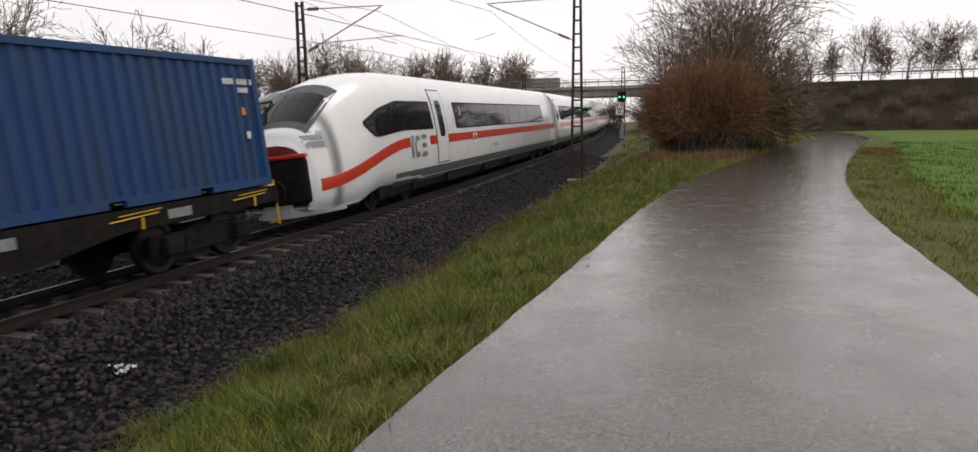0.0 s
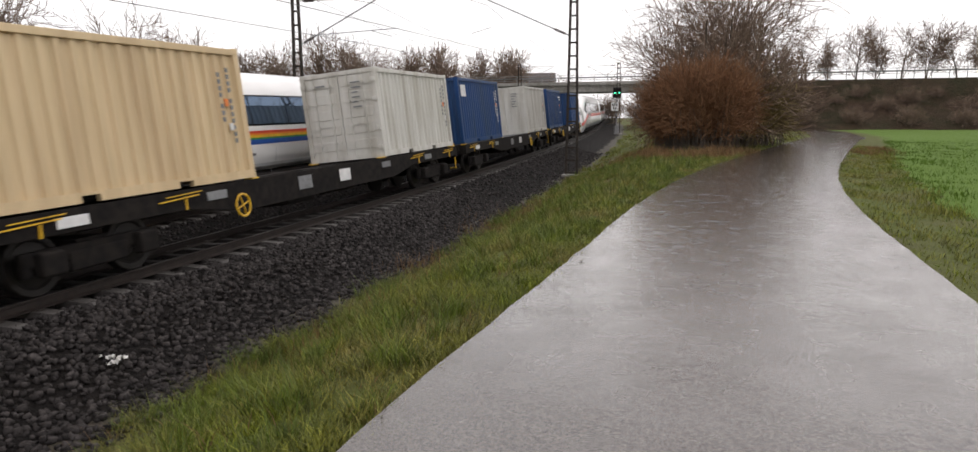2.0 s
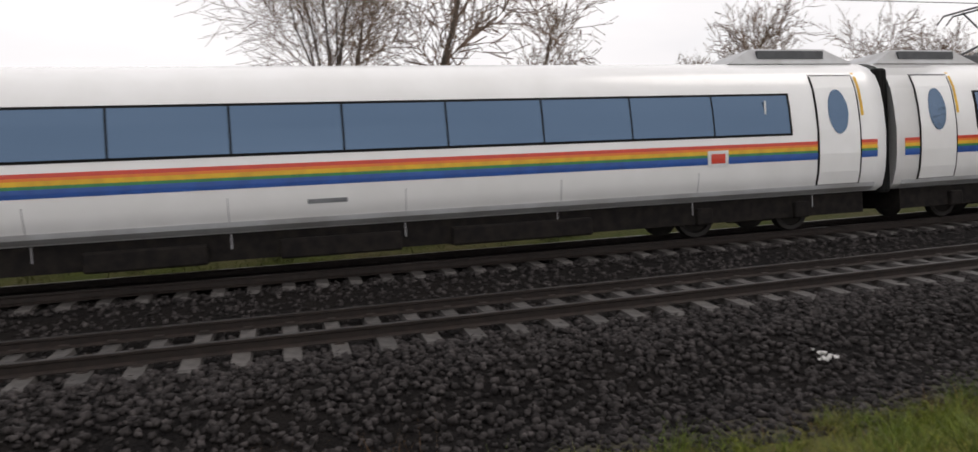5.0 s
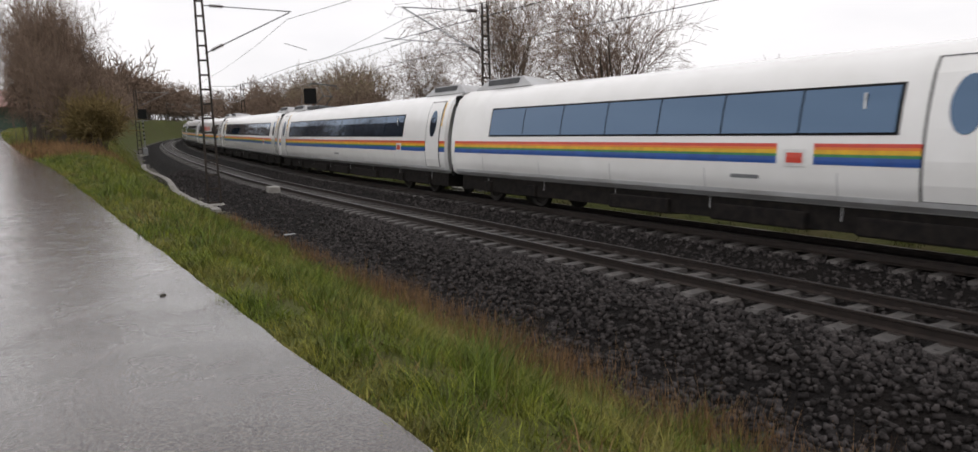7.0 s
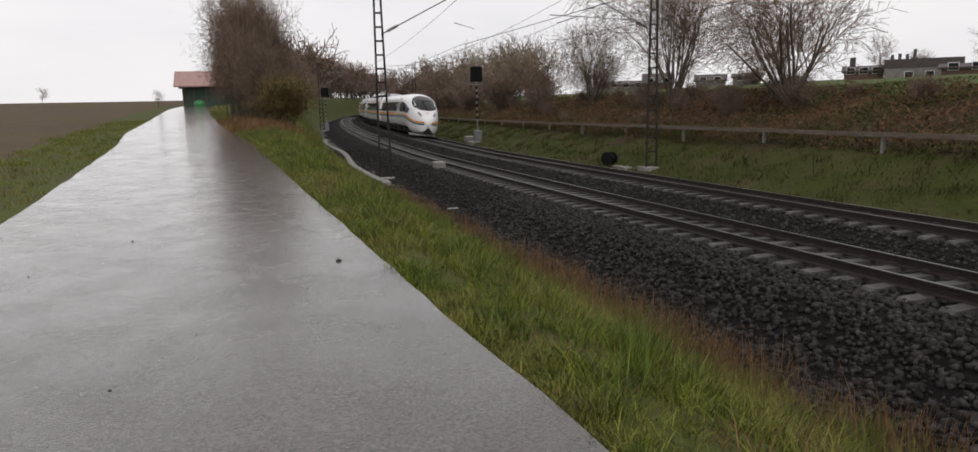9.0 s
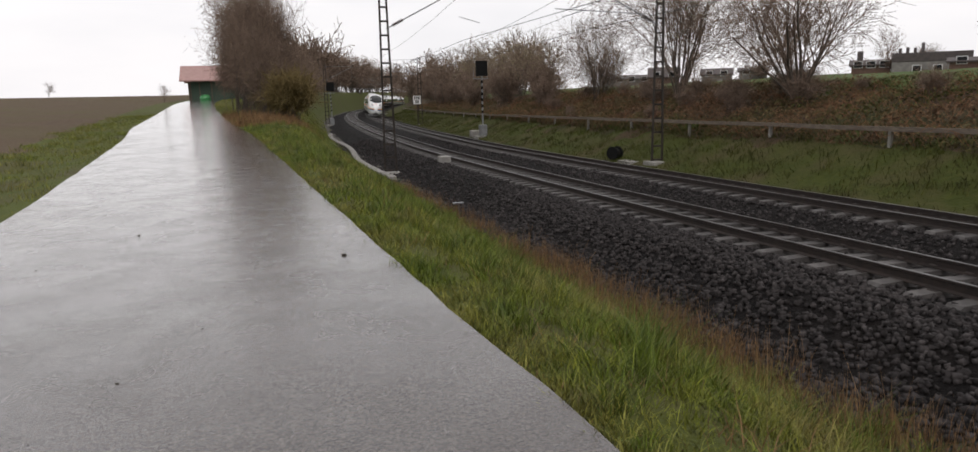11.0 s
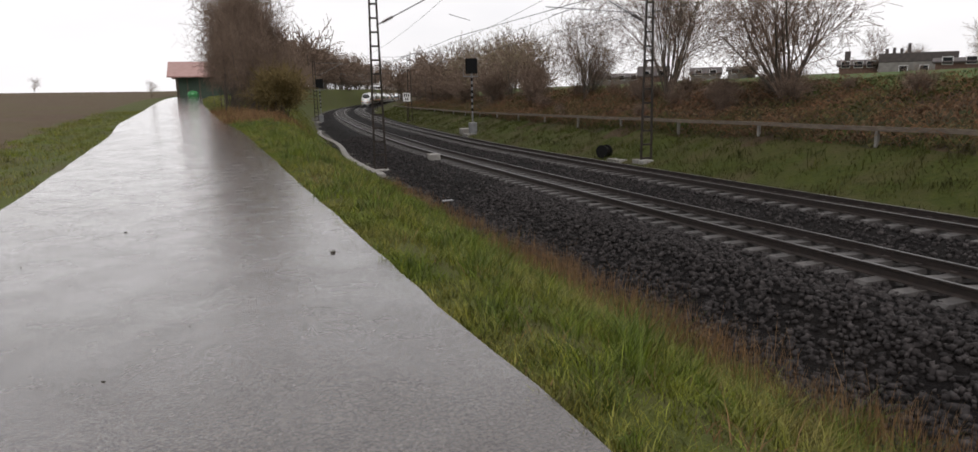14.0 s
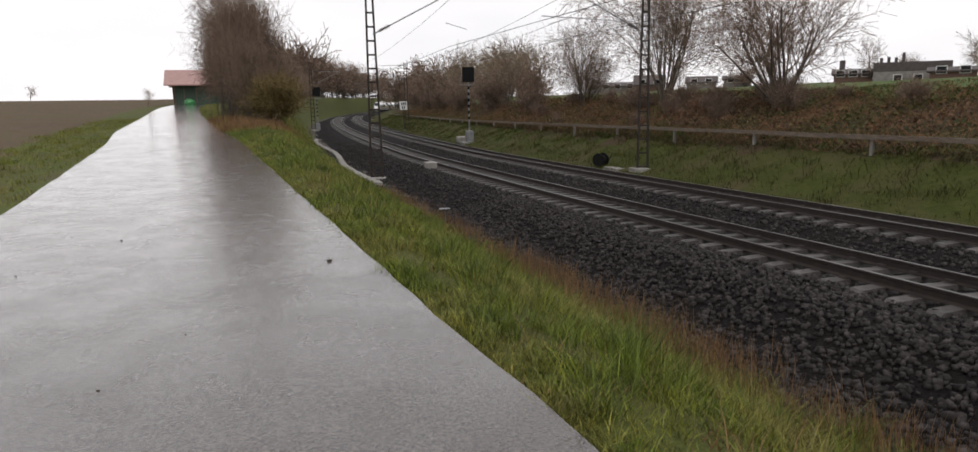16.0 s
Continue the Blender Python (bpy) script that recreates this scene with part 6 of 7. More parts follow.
for i, (x, y, k) in enumerate(((-41, 116, 1.0), (-46, 114, 1.12), (-50, 113, 1.0), (-54, 108, 1.08), (-58, 106, 0.95), (-63, 103, 0.9), (-68, 100, 1.0), (-73, 96, 0.95), (-78, 92, 0.9), (-38, 122, 1.0), (-33, 121, 0.85), (-84, 90, 1.0), (-90, 84, 1.0), (-96, 76, 0.95), (-102, 64, 1.05), (-104, 50, 1.0))):
    again(T_TALL if i % 3 else T_ROUND, "bare tree in the row behind the railway", x, y, k, i * 53)
for i, (x, y, k) in enumerate(((-41, 43, 0.95), (-48, 38, 1.0), (-38, 28, 0.85), (-44, 16, 0.95), (-40, 4, 0.9))):
    again(T_ROUND, "bare tree beyond the far track", x, y, k, i * 71)
rb = random.Random(31)
for i in range(18):
    k = i / 17
    again((T_TALL, T_ROUND)[i % 2], "bare tree in the row behind the railway", -34 - 52 * k + rb.uniform(-1.5, 1.5), 123 - 30 * k + rb.uniform(-3, 3), rb.uniform(1.0, 1.3), i * 97)
# shrubs under the bridge and along the foot of the embankment
for i, (x, y, k) in enumerate(((-6, 100, 0.9), (-3, 96, 1.0), (1, 98, 1.0), (5, 97, 0.9), (10, 98, 0.8), (16, 99, 0.75), (22, 98, 0.8), (28, 98, 0.75), (36, 99, 0.8), (-24, 118, 1.3), (-28, 124, 1.5), (-18, 124, 1.4), (-13, 122, 1.2), (-33, 112, 1.1))):
    again(T_SHRUB, "brown shrub at the foot of the road embankment", x, y, k * 0.85, i * 47)
for i in range(16):
    x = 3 + i * 2.9
    again(T_SHRUB, "low bramble shrub on the embankment slope", x, BR_Y - 8 + (i % 3) * 1.3, 0.5 + 0.06 * (i % 4), i * 83, z=1.6 + 0.9 * (i % 3))

# thicket beside the path, looking back
stand(T_THICK, -1.7, -47, 0.5, sz=0.95)
for i, (x, y, k) in enumerate(((-2.6, -50, 0.9), (-1.3, -54, 1.0), (-3.1, -57, 0.85), (-1.9, -62, 1.0), (-0.7, -60, 0.75), (-2.6, -70, 1.0), (-3.6, -84, 1.0), (-2.2, -44.5, 0.6), (-3.8, -54, 0.7), (-4.6, -60, 0.65))):
    again(T_THICK, "dense brown thicket tree along the path", x, y, k * 0.62, i * 61, sz=k)
stand(T_OLIVE, -3.5, -42.5, 0.85, sz=0.8)
again(T_OLIVE, "olive-brown round bush at the edge of the verge", -3.3, -45.5, 0.8, 90)
again(T_MULTI, "bare tree rising out of the thicket", -2.2, -52, 0.6, 15, sz=1.15)
rd = random.Random(19)
for i in range(16):
    x, y, _ = track(-72 - i * 6.5, rd.uniform(6.5, 10.5))
    again(T_DENSE, "dense brown thicket above the line", float(x), float(y), rd.uniform(0.62, 0.85), i * 77)
# far woods at the bend of the line
T_WOOD = tree("wood_tree", "dark leafless wood at the bend of the line", "tree", 41, 10.0, 9, 0.1, (2, 2, 2), 3, 0.5, wander=0.13, min_r=0.05, base_r=1.0, length_k=0.75)
stand(T_WOOD, *[float(c) for c in track(-200, 14)[:2]], 1.2)
rw = random.Random(77)
for i in range(44):
    x, y, _ = track(rw.uniform(-380, -170), rw.uniform(7, 24))
    again(T_WOOD, "dark leafless wood at the bend of the line", float(x), float(y), rw.uniform(1.3, 1.7), i * 37)
for i in range(26):
    x, y, _ = track(rw.uniform(-320, -120), rw.uniform(-44, -13))
    again(T_WOOD, "dark leafless wood inside the bend", float(x), float(y), rw.uniform(0.8, 1.15), i * 43)
# cutting slope and its top
x, y, _ = track(-28.5, -16.2)
stand(T_FAN, float(x), float(y), 1.0)
x, y, _ = track(-39.5, -16.2)
stand(T_UP, float(x), float(y), 1.0)
for i, (s, u, k, ob) in enumerate(((-41, -17, 0.9, T_UP), (-52, -16, 0.75, T_UP), (-54, -17.5, 0.6, T_FAN), (2, -17, 0.9, T_UP), (6, -17, 1.0, T_ROUND), (-12, -17, 0.28, T_SHRUB), (-36, -14.5, 0.3, T_SHRUB))):
    x, y, _ = track(s, u)
    again(ob, "bare tree on the cutting slope" if k > 0.4 else "low bramble clump on the cutting slope", float(x), float(y), k, i * 59 + 20)
for i in range(16):
    s = -60 - i * 4.5
    x, y, _ = track(s, -14.5 - (i % 3) * 1.5)
    again(T_SHRUB, "dark shrub thicket on top of the cutting", float(x), float(y), (0.6, 0.85, 0.7, 0.95)[i % 4], i * 41)
rk = random.Random(8)
for i in range(22):
    x, y, _ = track(rk.uniform(-62, 0), rk.uniform(-18.5, -12))
    again(T_SHRUB, "low tangle of bare brambles on the cutting slope", float(x), float(y), rk.uniform(0.16, 0.34), i * 73)
for i, s in enumerate((-27.5, -30, -33, -38, -41, -44)):
    x, y, _ = track(s, -15.6 - (i % 2))
    again(T_SHRUB, "brown undergrowth round the foot of the trees", float(x), float(y), 0.42, i * 51, sz=0.36)
x, y, _ = track(-66, -17)
stand(T_PALE, float(x), float(y), 0.95)
for i, (s, u, k) in enumerate(((-72, -16, 1.0), (-79, -18, 1.05), (-86, -17, 1.1), (-96, -17, 1.15), (-104, -18, 1.2))):
    x, y, _ = track(s, u)
    again(T_PALE, "pale budding tree above the cutting", float(x), float(y), k, i * 67)
for i, (s, u, k) in enumerate(((-108, -14, 0.9), (-116, -15, 1.0), (-124, -16, 1.0), (-100, -21, 0.8))):
    x, y, _ = track(s, u)
    again(T_DENSE, "dark thicket tree above the cutting", float(x), float(y), k, i * 29)
again(T_ROUND, "small lone tree on the ploughed field's horizon", 51.2, -244.6, 0.45, 10)
again(T_ROUND, "small bare tree beside the barn", 8.6, -109, 0.24, 50)
for i, (x, y, k) in enumerate(((-80.5, -68.6, 0.34), (-84, -72, 0.45), (-88, -70, 0.5), (-86, -58, 0.42), (-90, -60, 0.6), (-84, -90, 0.4), (-80, -92, 0.45), (-76, -104, 0.4), (-69, -120, 0.45), (-66, -122, 0.4), (-74, -112, 0.45), (-90, -52, 0.4), (-93, -55, 0.5))):
    again(T_ROUND if i % 2 else T_SHRUB, "garden tree beside the houses", x, y, k * (1.3 if i % 2 else 1.5), i * 31)


# brambles: arching canes and withered leaves on the banks
def brambles(name, n, sampler, seed, label):
    r = np.random.RandomState(seed)
    cx, cy = sampler(r, n)
    z = ground(cx, cy)
    segs = []
    for i in range(0, n, 14):
        p = np.array([cx[i], cy[i], z[i]])
        a, L = r.uniform(0, 6.283), r.uniform(0.5, 1.2)
        for k in range(3):
            q = p + np.array([math.cos(a) * L * 0.3, math.sin(a) * L * 0.3, L * (0.4, 0.12, -0.2)[k]])
            segs.append((p, q, 0.008, 0.006, 1))
            p = q
    limbs = limbs_mesh(name + "_canes", segs, "redtwig", None, 3)
    tagged(limbs, "arching bramble canes on the bank", "brambles", kind="stuff")
    c = np.stack([cx, cy, z + r.uniform(0.0, 1.0, n) ** 1.5 * np.clip(0.3 + 0.4 * wobble(cx, cy, 2.1, seed) + 0.25 * wobble(cx, cy, 0.8, seed + 3), 0.06, 0.75)], -1)
    d = r.normal(0, 0.055, (n, 3, 3))
    v = (c[:, None, :] + d).reshape(-1, 3)
    return tagged(tri_mesh(name, v, np.arange(n * 3).reshape(-1, 3), M["bramble"]), label, "brambles", kind="stuff")


brambles("brambles", 62000, bank_points(-70, 8, 4.6, 12.6), 51, "withered brown brambles on the cutting slope")
brambles("brambles", 14000, bank_points(-130, -70, 4.8, 10.8), 52, "withered brown brambles on the cutting slope")


# ---- signals, boards and lineside things ----
def cyl(bm, x, y, z0, z1, d, sides=12, taper=1.0):
    return bar(bm, (x, y, z0), (x, y, z1), d, sides=sides, taper=taper)


def signal_post(s, u, h, lit, label):
    x, y, th = track(s, u)
    z = float(ground(x, y))
    root = tagged(empty("railway_signal", pose(x, y, z - 0.05, 0, 0, math.degrees(th))), label, "railway signal")
    bm = bmesh.new()
    cyl(bm, 0, 0, 0, h, 0.14)
    part("post", bm, M["galv"], root)
    for k in range(int((h - 2.4) / 0.5)):
        bm = bmesh.new()
        cyl(bm, 0, 0, 2.0 + k * 0.5, 2.25 + k * 0.5, 0.155)
        part("band", bm, M["rubber"], root, "dark band on the post")
    bm = bmesh.new()
    box(bm, -0.5, 0.5, -0.12, 0.12, h - 0.5, h + 0.75, 0.05)
    hd = part("signal_head", bm, M["rubber"], root, "black signal head")
    for px, pz in ((-0.25, 0.5), (0.25, 0.5), (-0.25, 0.1), (0.25, 0.1), (0.0, -0.25)):
        bm = bmesh.new()
        bar(bm, (px, -0.12, h + pz), (px, -0.32, h + pz), 0.2, sides=12)
        part("hood", bm, M["rubber"], hd)
        if lit and pz == 0.1:
            bm = bmesh.new()
            bar(bm, (px, -0.3, h + pz), (px, -0.335, h + pz), 0.19, sides=12)
            part("lens", bm, M["lamp_green"], hd, "lit green lens")
    bm = bmesh.new()
    box(bm, -0.3, 0.3, -0.3, 0.3, 0, 1.05, 0.03)
    part("cabinet", bm, M["galv"], root, "grey switch cabinet")
    bm = bmesh.new()
    box(bm, -0.7, 0.7, -0.7, 0.7, -0.3, 0.12, 0.03)
    part("plinth", bm, M["concrete"], root)
    bm = bmesh.new()
    box(bm, -0.6, 0.6, -0.45, -0.12, h - 0.75, h - 0.68)
    for e in (-0.6, 0.6):
        bar(bm, (e, -0.45, h - 0.7), (e, -0.45, h + 0.2), 0.03)
    part("service_platform", bm, M["galv"], root)
    return root


signal_post(86, 3.6, 4.9, True, "lit green railway signal on a platform by the line")
signal_post(-57, -7.9, 5.6, False, "black railway signal on a banded post")
signal_post(-99, 3.3, 5.2, False, "dark railway signal on the path side of the line")


def km_board(s, u, z0, w, h, label):
    x, y, th = track(s, u)
    z = float(rail_z(y))
    root = tagged(empty("distance_board", pose(x, y, z + z0, 0, 0, math.degrees(th))), label, "distance board")
    bm = bmesh.new()
    box(bm, -w / 2, w / 2, -0.02, 0.02, 0, h, 0.01)
    pl = part("plate", bm, M["white_mark"], root)
    for i in range(2):
        for k in range(3 - i):
            bm = bmesh.new()
            cx = (k - (2 - i) / 2) * w * 0.27
            for sg in (-1, 1):
                box(bm, cx - w * 0.08, cx + w * 0.08, sg * 0.021, sg * 0.027, h * (0.56 - 0.44 * i), h * (0.9 - 0.44 * i))
            part("marking", bm, M["rubber"], pl)
    bm = bmesh.new()
    bar(bm, (0, 0, -z0 - 0.4), (0, 0, 0.05), 0.07)
    part("post", bm, M["steel"], root)
    return root


km_board(-88.5, -7.2, 2.2, 0.95, 1.05, "weathered white distance board with dark figures")
km_board(84.5, 3.4, 2.3, 0.85, 0.95, "weathered white distance board beside the signal")


def duct():
    """Cable duct carried on short posts along the cutting slope."""
    root = tagged(empty("cable_duct"), "weathered wooden cable duct on posts along the cutting", "cable duct")
    ss = np.arange(-150, 12, 3.0)
    pts = []
    for s in ss:
        x, y, th = track(s, -11.0)
        pts.append((float(x), float(y), float(np.interp(s, (-139, -95, -78, -62, -46, -30, -21, -15), (-1.34, -0.95, -0.84, -0.66, -0.44, -0.22, -0.11, -0.05))) + 0.015 * math.sin(s * 0.7), float(th)))
    for dx, dz, w, h in ((0.0, 0.0, 0.3, 0.06), (0.12, 0.07, 0.05, 0.09), (-0.12, 0.07, 0.05, 0.09)):
        rings = [[(x + math.cos(t) * (dx + a), y + math.sin(t) * (dx + a), z + dz + b) for a, b in ((-w / 2, -h / 2), (w / 2, -h / 2), (w / 2, h / 2), (-w / 2, h / 2))] for x, y, z, t in pts]
        verts, faces = loft(rings)
        mesh_object("plank", verts, faces, M["wood"], root)
    for i in range(0, len(ss), 2):
        x, y, z, t = pts[i]
        bm = bmesh.new()
        zg = float(ground(x, y))
        box(bm, x - 0.06, x + 0.06, y - 0.06, y + 0.06, min(zg, z - 0.5) - 0.15, z - 0.03, 0.01)
        part("post", bm, M["concrete"], root, "pale concrete post")
    return root


duct()


def trough():
    root = tagged(empty("cable_trough"), "pale concrete cable trough lids beside the ballast", "cable trough")
    r = random.Random(4)
    for i in range(44):
        s = -29.5 - i * 1.0
        u = 4.15 + 0.28 * math.sin(i * 0.22)
        x, y, th = track(s, u)
        bm = bmesh.new()
        box(bm, -0.17, 0.17, -0.49, 0.49, -0.12, 0.1, 0.012)
        ob = part("lid", bm, M["concrete"], root)
        ob.matrix_basis = pose(float(x), float(y), float(ground(x, y)) + 0.05, r.uniform(-2, 2), r.uniform(-3, 3), math.degrees(th) + r.uniform(-2, 2))
    return root


trough()


def on_ground(name, label, category, x, y, turn=0.0, dz=0.0):
    return tagged(empty(name, pose(x, y, float(ground(x, y)) + dz, 0, 0, turn)), label, category)


def drum():
    x, y, th = track(-31.6, -7.7)
    root = on_ground("cable_drum", "small black cable drum lying beside the far track", "cable drum", float(x), float(y), math.degrees(th) + 30)
    for e in (-0.22, 0.22):
        bm = bmesh.new()
        bar(bm, (e - 0.03, 0, 0.33), (e + 0.03, 0, 0.33), 0.68, sides=24)
        part("flange", bm, M["rubber"], root)
    bm = bmesh.new()
    bar(bm, (-0.2, 0, 0.33), (0.2, 0, 0.33), 0.44, sides=20)
    part("core", bm, M["under"], root)


drum()


def slab(name, label, category, x, y, w, l, h, material, turn=0.0, z=None):
    root = on_ground(name, label, category, x, y, turn)
    if z is not None:
        root.location.z = z
    bm = bmesh.new()
    box(bm, -w / 2, w / 2, -l / 2, l / 2, -0.05, h, min(w, l, h) * 0.12)
    part("block", bm, M[material], root)
    return root


x_, y_, t_ = track(-30.0, -7.6)
slab("concrete_slab", "flat pale concrete slab beside the far track", "slab", float(x_), float(y_), 0.5, 1.2, 0.08, "concrete", math.degrees(float(t_)))
x_, y_, t_ = track(-58.6, -7.7)
slab("equipment_box", "pale concrete equipment box below the signal", "equipment box", float(x_), float(y_), 0.9, 1.3, 0.5, "concrete", math.degrees(float(t_)))
x_, y_, t_ = track(-31.6, 1.25)
slab("track_sensor", "small grey track sensor box beside the rail", "sensor box", float(x_), float(y_), 0.5, 0.7, 0.32, "concrete", math.degrees(float(t_)))


def stake():
    root = on_ground("ground_stake", "short leaning wooden stake with a flat cap", "stake", -6.0, -18.2)
    bm = bmesh.new()
    bar(bm, (0, 0, -0.1), (0.06, 0.03, 0.42), 0.03)
    part("stick", bm, M["wood"], root)
    bm = bmesh.new()
    box(bm, -0.1, 0.2, -0.05, 0.09, 0.42, 0.45, 0.008)
    part("cap", bm, M["galv"], root)


stake()


def litter():
    r = random.Random(9)
    root = on_ground("litter", "crumpled white plastic litter on the ballast edge", "litter", -7.0, 6.35, dz=0.05)
    for i in range(6):
        bm = bmesh.new()
        bmesh.ops.create_grid(bm, x_segments=5, y_segments=5, size=0.05)
        for v in bm.verts:
            v.co.z += r.uniform(-0.025, 0.035)
            v.co.x *= r.uniform(0.7, 1.3)
        ob = part("scrap", bm, M["litter"], root)
        ob.matrix_basis = pose(r.uniform(-0.2, 0.2), r.uniform(-0.14, 0.14), 0.02 + i * 0.006, r.uniform(-20, 20), r.uniform(-20, 20), r.uniform(0, 360))


litter()


def debris():
    r = random.Random(12)
    for x, y, k in ((-1.4, 7.6, 1.0), (0.1, 4.8, 0.5), (-1.2, -6.6, 1.7), (0.8, -8.6, 1.0), (0.4, -4.0, 0.7), (0.0, -4.8, 0.4), (1.5, -7.2, 0.5), (-0.3, 9.5, 0.4), (1.2, 6.2, 0.4)):
        bm = bmesh.new()
        bmesh.ops.create_icosphere(bm, subdivisions=1, radius=0.016 * k)
        for v in bm.verts:
            v.co.x *= r.uniform(0.8, 2.0)
            v.co.z *= r.uniform(0.3, 0.7)
        ob = part("soil_crumb", bm, M["dirt"], None)
        ob.matrix_basis = pose(x, y, float(path_z(y)) + 0.012, 0, 0, r.uniform(0, 180))
        tagged(ob, "small dark crumb of soil on the wet path", "soil crumb", group="crumbs on the path")


debris()


# ---- barn and houses ----
def gable_house(name, label, x, y, z, turn, w, d, eaves, ridge, wall, roof, over=0.5, windows=(), chimneys=0):
    """w along local x, d along local y; ridge along x."""
    root = tagged(empty(name, pose(x, y, z, 0, 0, turn)), label, "building")
    bm = bmesh.new()
    pts = [(-d / 2, -1.0), (d / 2, -1.0), (d / 2, eaves), (0, ridge - 0.15), (-d / 2, eaves)]
    rings = [[(sx * w / 2, a, b) for a, b in pts] for sx in (-1, 1)]
    verts, faces = loft(rings)
    bm.free()
    mesh_object("wall", verts, faces, M[wall], root)
    for sg in (-1, 1):
        k = (ridge - eaves) / (d / 2)
        e = d / 2 + over
        rings = [[(sx * (w / 2 + over), 0, ridge), (sx * (w / 2 + over), sg * e, ridge - k * e), (sx * (w / 2 + over), sg * e, ridge - k * e + 0.16), (sx * (w / 2 + over), 0, ridge + 0.16)] for sx in (-1, 1)]
        verts, faces = loft(rings)
        mesh_object("roof", verts, faces, M[roof], root)
    for wx, wz, ww, wh in windows:
        for sg in (-1, 1):
            bm = bmesh.new()
            box(bm, wx - ww / 2, wx + ww / 2, sg * d / 2 - 0.03, sg * d / 2 + 0.03, wz, wz + wh)
            fr = part("window", bm, M["white_mark"], root)
            bm = bmesh.new()
            box(bm, wx - ww / 2 + 0.08, wx + ww / 2 - 0.08, sg * d / 2 - 0.05, sg * d / 2 + 0.05, wz + 0.08, wz + wh - 0.08)
            part("pane", bm, M["dark_glass"], fr)
    for c in range(chimneys):
        bm = bmesh.new()
        box(bm, w * (0.3 - 0.13 * c) - 0.35, w * (0.3 - 0.13 * c) + 0.35, -0.35, 0.35, ridge - 0.6, ridge + 1.3, 0.03)
        part("chimney", bm, M["house_dark"], root)
    return root


def barn():
    root = gable_house("barn", "green timber barn with a faded red roof", 0.2, -114.0, 2.1, 0, 9.6, 9.0, 2.4, 4.1, "barn_wall", "barn_roof", 1.4)
    for i in range(6):
        bm = bmesh.new()
        box(bm, -4.4 + i * 1.6, -4.25 + i * 1.6, 4.5, 4.56, -0.6, 2.4)
        part("board", bm, M["wood"], root)
    for i in range(3):
        bm = bmesh.new()
        box(bm, 5.0, 5.2, -4 + i * 4, -3.8 + i * 4, -0.8, 2.5)
        part("post", bm, M["wood"], root)
    bm = bmesh.new()
    bmesh.ops.create_icosphere(bm, subdivisions=2, radius=0.8)
    for v in bm.verts:
        v.co.z = max(-0.4, v.co.z * 0.75)
        v.co += Vector((wobble(np.array(v.co.x * 3), np.array(v.co.y * 3), 1.0) * 0.15, 0, 0))
    tp = part("tarpaulin_heap", bm, M["green"], None)
    tp.matrix_basis = pose(3.2, -107.5, float(ground(3.2, -107.5)) + 0.25)
    tagged(tp, "heap under a green tarpaulin beside the barn", "tarpaulin")


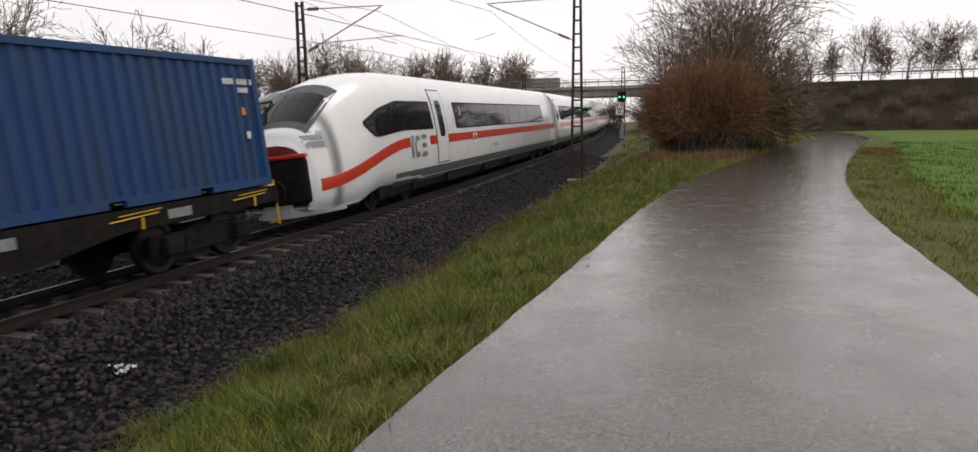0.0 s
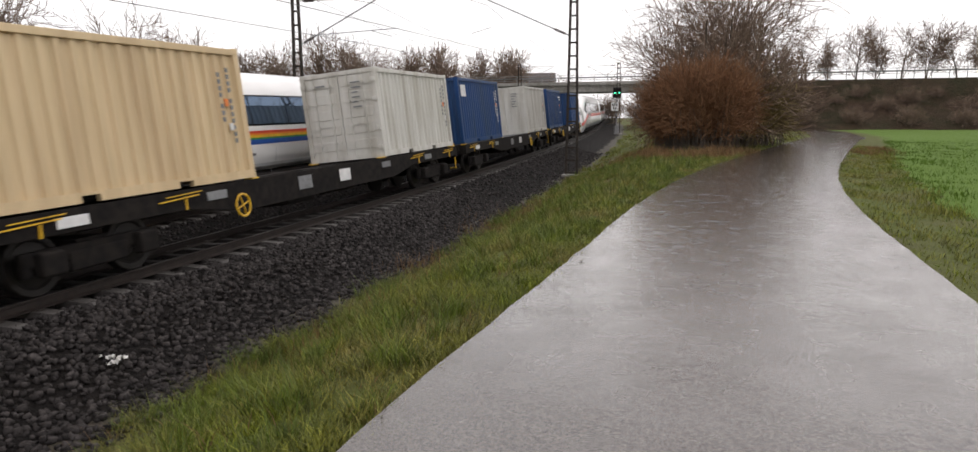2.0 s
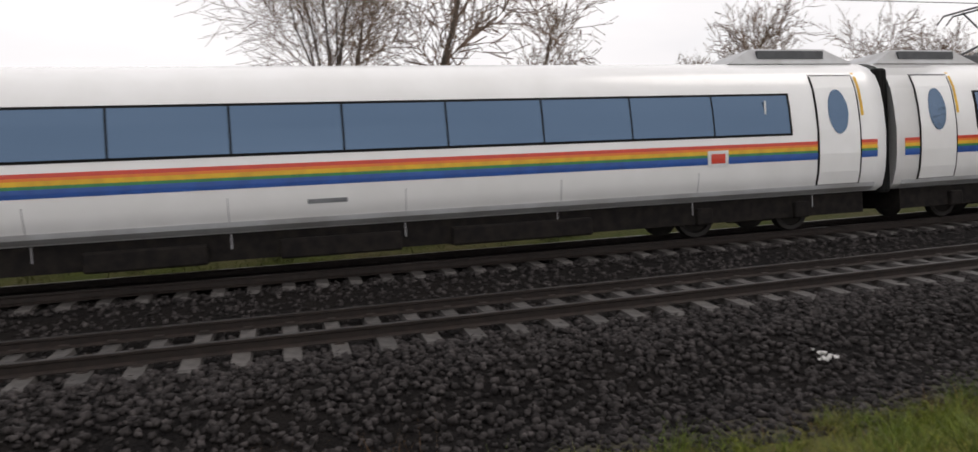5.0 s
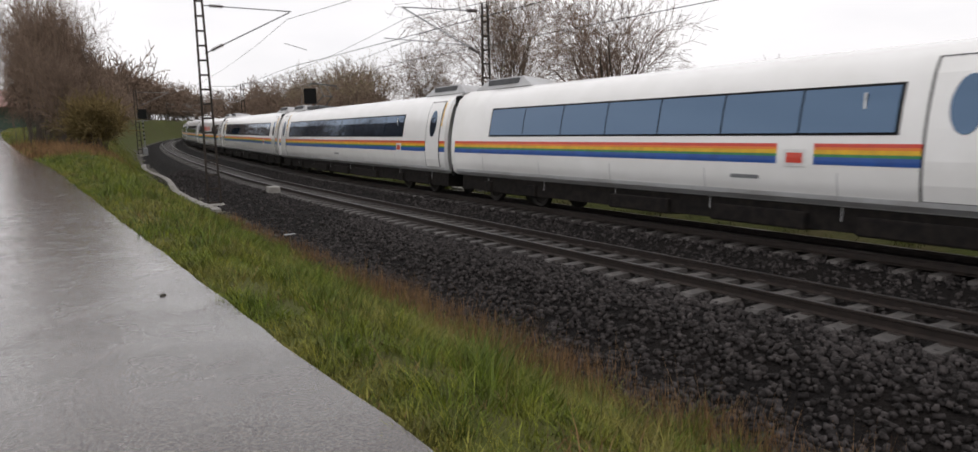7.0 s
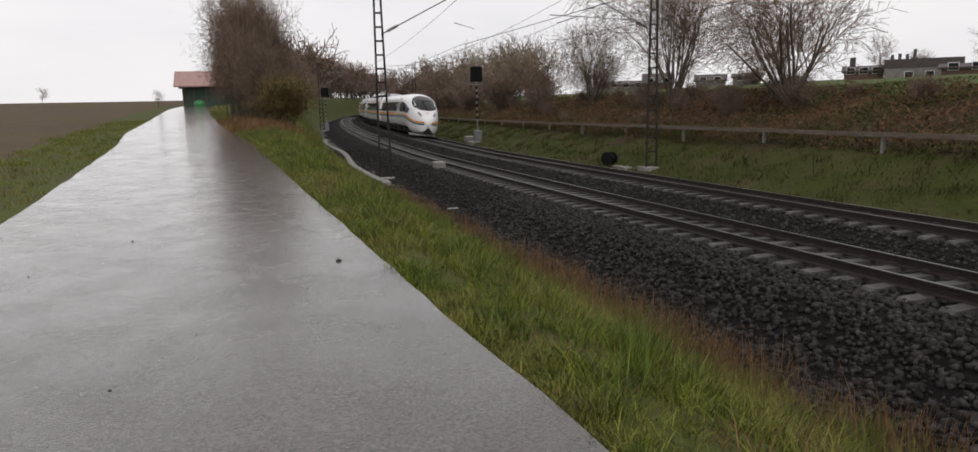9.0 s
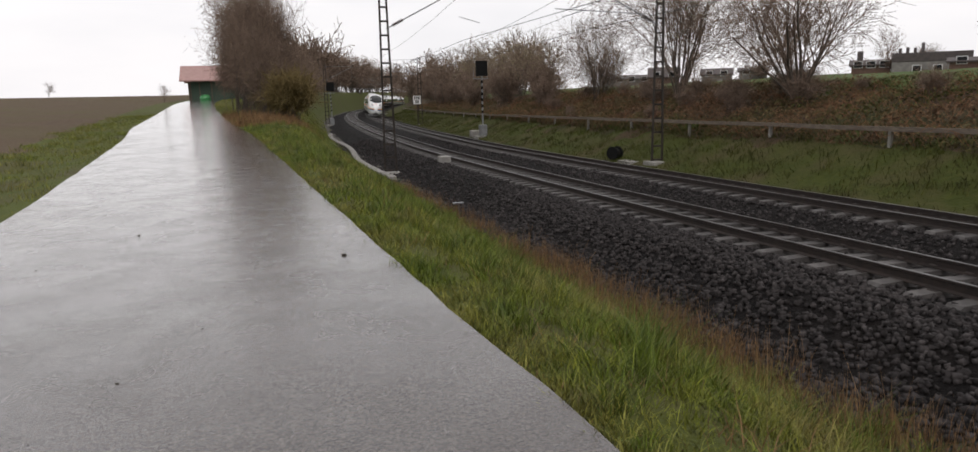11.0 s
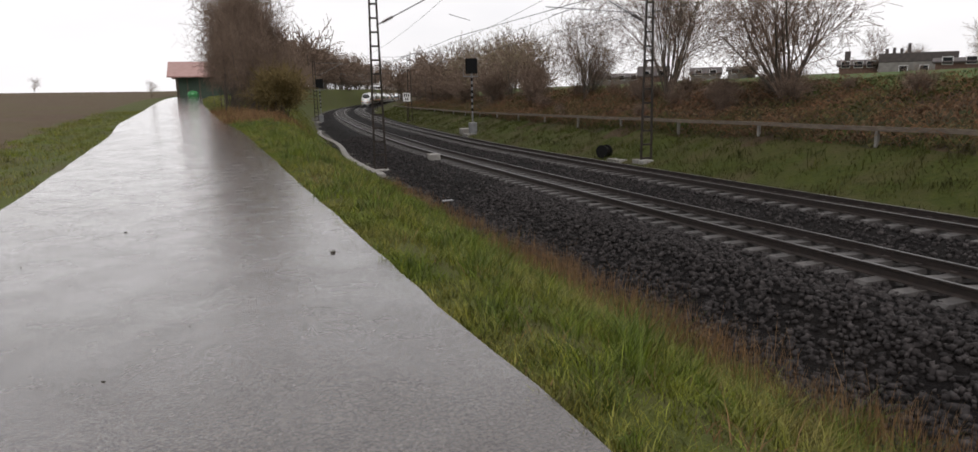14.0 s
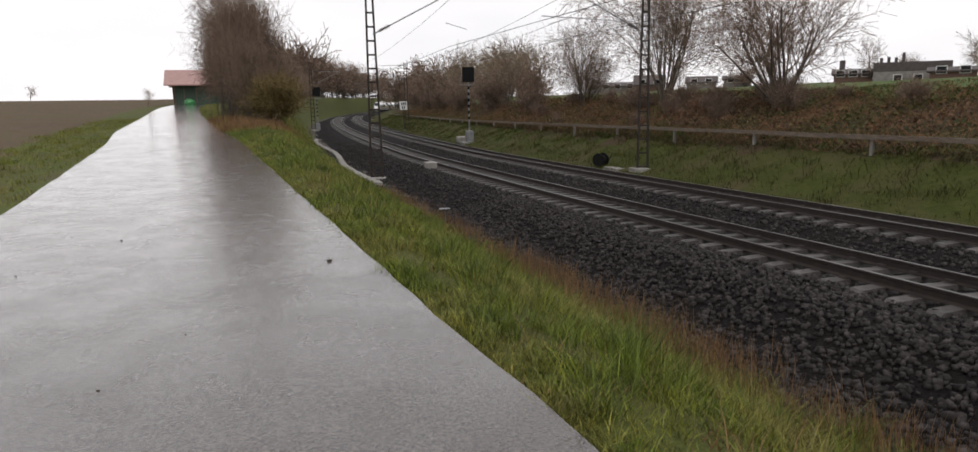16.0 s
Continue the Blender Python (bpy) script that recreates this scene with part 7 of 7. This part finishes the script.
barn()
def flat_house(name, label, x, y, turn, w, d, h, wall, top, band):
    """A box-shaped building with a dark clad upper storey, flat roof and vents."""
    z = float(ground(x, y)) - 0.3
    root = tagged(empty(name, pose(x, y, z, 0, 0, turn)), label, "building")
    bm = bmesh.new()
    box(bm, -w / 2, w / 2, -d / 2, d / 2, 0, h - band)
    part("wall", bm, M[wall], root)
    bm = bmesh.new()
    box(bm, -w / 2 - 0.06, w / 2 + 0.06, -d / 2 - 0.06, d / 2 + 0.06, h - band, h, 0.03)
    part("upper_storey", bm, M[top], root, "dark clad upper storey")
    for k in range(4):
        bm = bmesh.new()
        cx = w * (0.12 + 0.1 * k)
        box(bm, cx - 0.18, cx + 0.18, -0.18, 0.18, h, h + (1.3, 0.7, 0.8, 0.7)[k], 0.02)
        part("chimney", bm, M[top], root)
    for k in range(int(w / 2.2)):
        for sg in (-1, 1):
            bm = bmesh.new()
            cx = -w / 2 + 1.2 + k * 2.2
            box(bm, cx - 0.5, cx + 0.5, sg * d / 2 - 0.04, sg * d / 2 + 0.04, h - band - 1.5, h - band - 0.4)
            wd = part("window", bm, M["white_mark"], root)
            bm = bmesh.new()
            box(bm, cx - 0.42, cx + 0.42, sg * d / 2 - 0.06, sg * d / 2 + 0.06, h - band - 1.42, h - band - 0.48)
            part("pane", bm, M["dark_glass"], wd)
    return root


def village_house(label, x, y, turn, w, d, height, roof_h, wall, n_win, chimneys=0):
    win = [(-w / 2 + w * (k + 0.5) / max(1, n_win), height * 0.3, 1.1, 0.9) for k in range(n_win)]
    return gable_house("house", label, x, y, float(ground(x, y)) - 0.1, turn, w, d, height * 0.66 - roof_h * 0.7, height * 0.66, wall, "house_dark", 0.35, win, chimneys)


flat_house("office_building", "white building with dark clad upper storey and chimneys", -83.5, -65.5, -52, 8.3, 7, 2.4, "house_wall", "house_dark", 1.1)
village_house("small brick house with a low dark roof", -79.6, -57.2, -54, 4.5, 5, 1.9, 0.6, "house_brick", 2)
village_house("low brown house half hidden by garden trees", -81.0, -72.2, -48, 4.5, 6, 2.7, 0.9, "house_brick", 3, 1)
village_house("long low grey building beyond the meadow", -70.5, -115.2, -31, 11.0, 6, 3.0, 0.9, "house_wall", 5)
village_house("dark-roofed house at the village edge", -73.5, -109.2, -34, 5.0, 6, 4.3, 2.2, "house_brick", 2, 1)
village_house("pale rendered house beyond the meadow", -77.3, -99.4, -39, 4.6, 5, 3.3, 1.3, "house_wall", 2)
village_house("pale garage-like building beyond the meadow", -81.0, -95.0, -39, 4.2, 5, 2.8, 0.7, "house_wall", 2)
gable_house("house", "white upper-storey house beyond the road bridge", -46.2, 184.3, 6.0, 10, 8, 7, 5.0, 7.2, "house_wall", "house_dark", 0.4, [(-2, 3.4, 1.4, 1.0), (1.5, 3.4, 1.4, 1.0)])


motions()
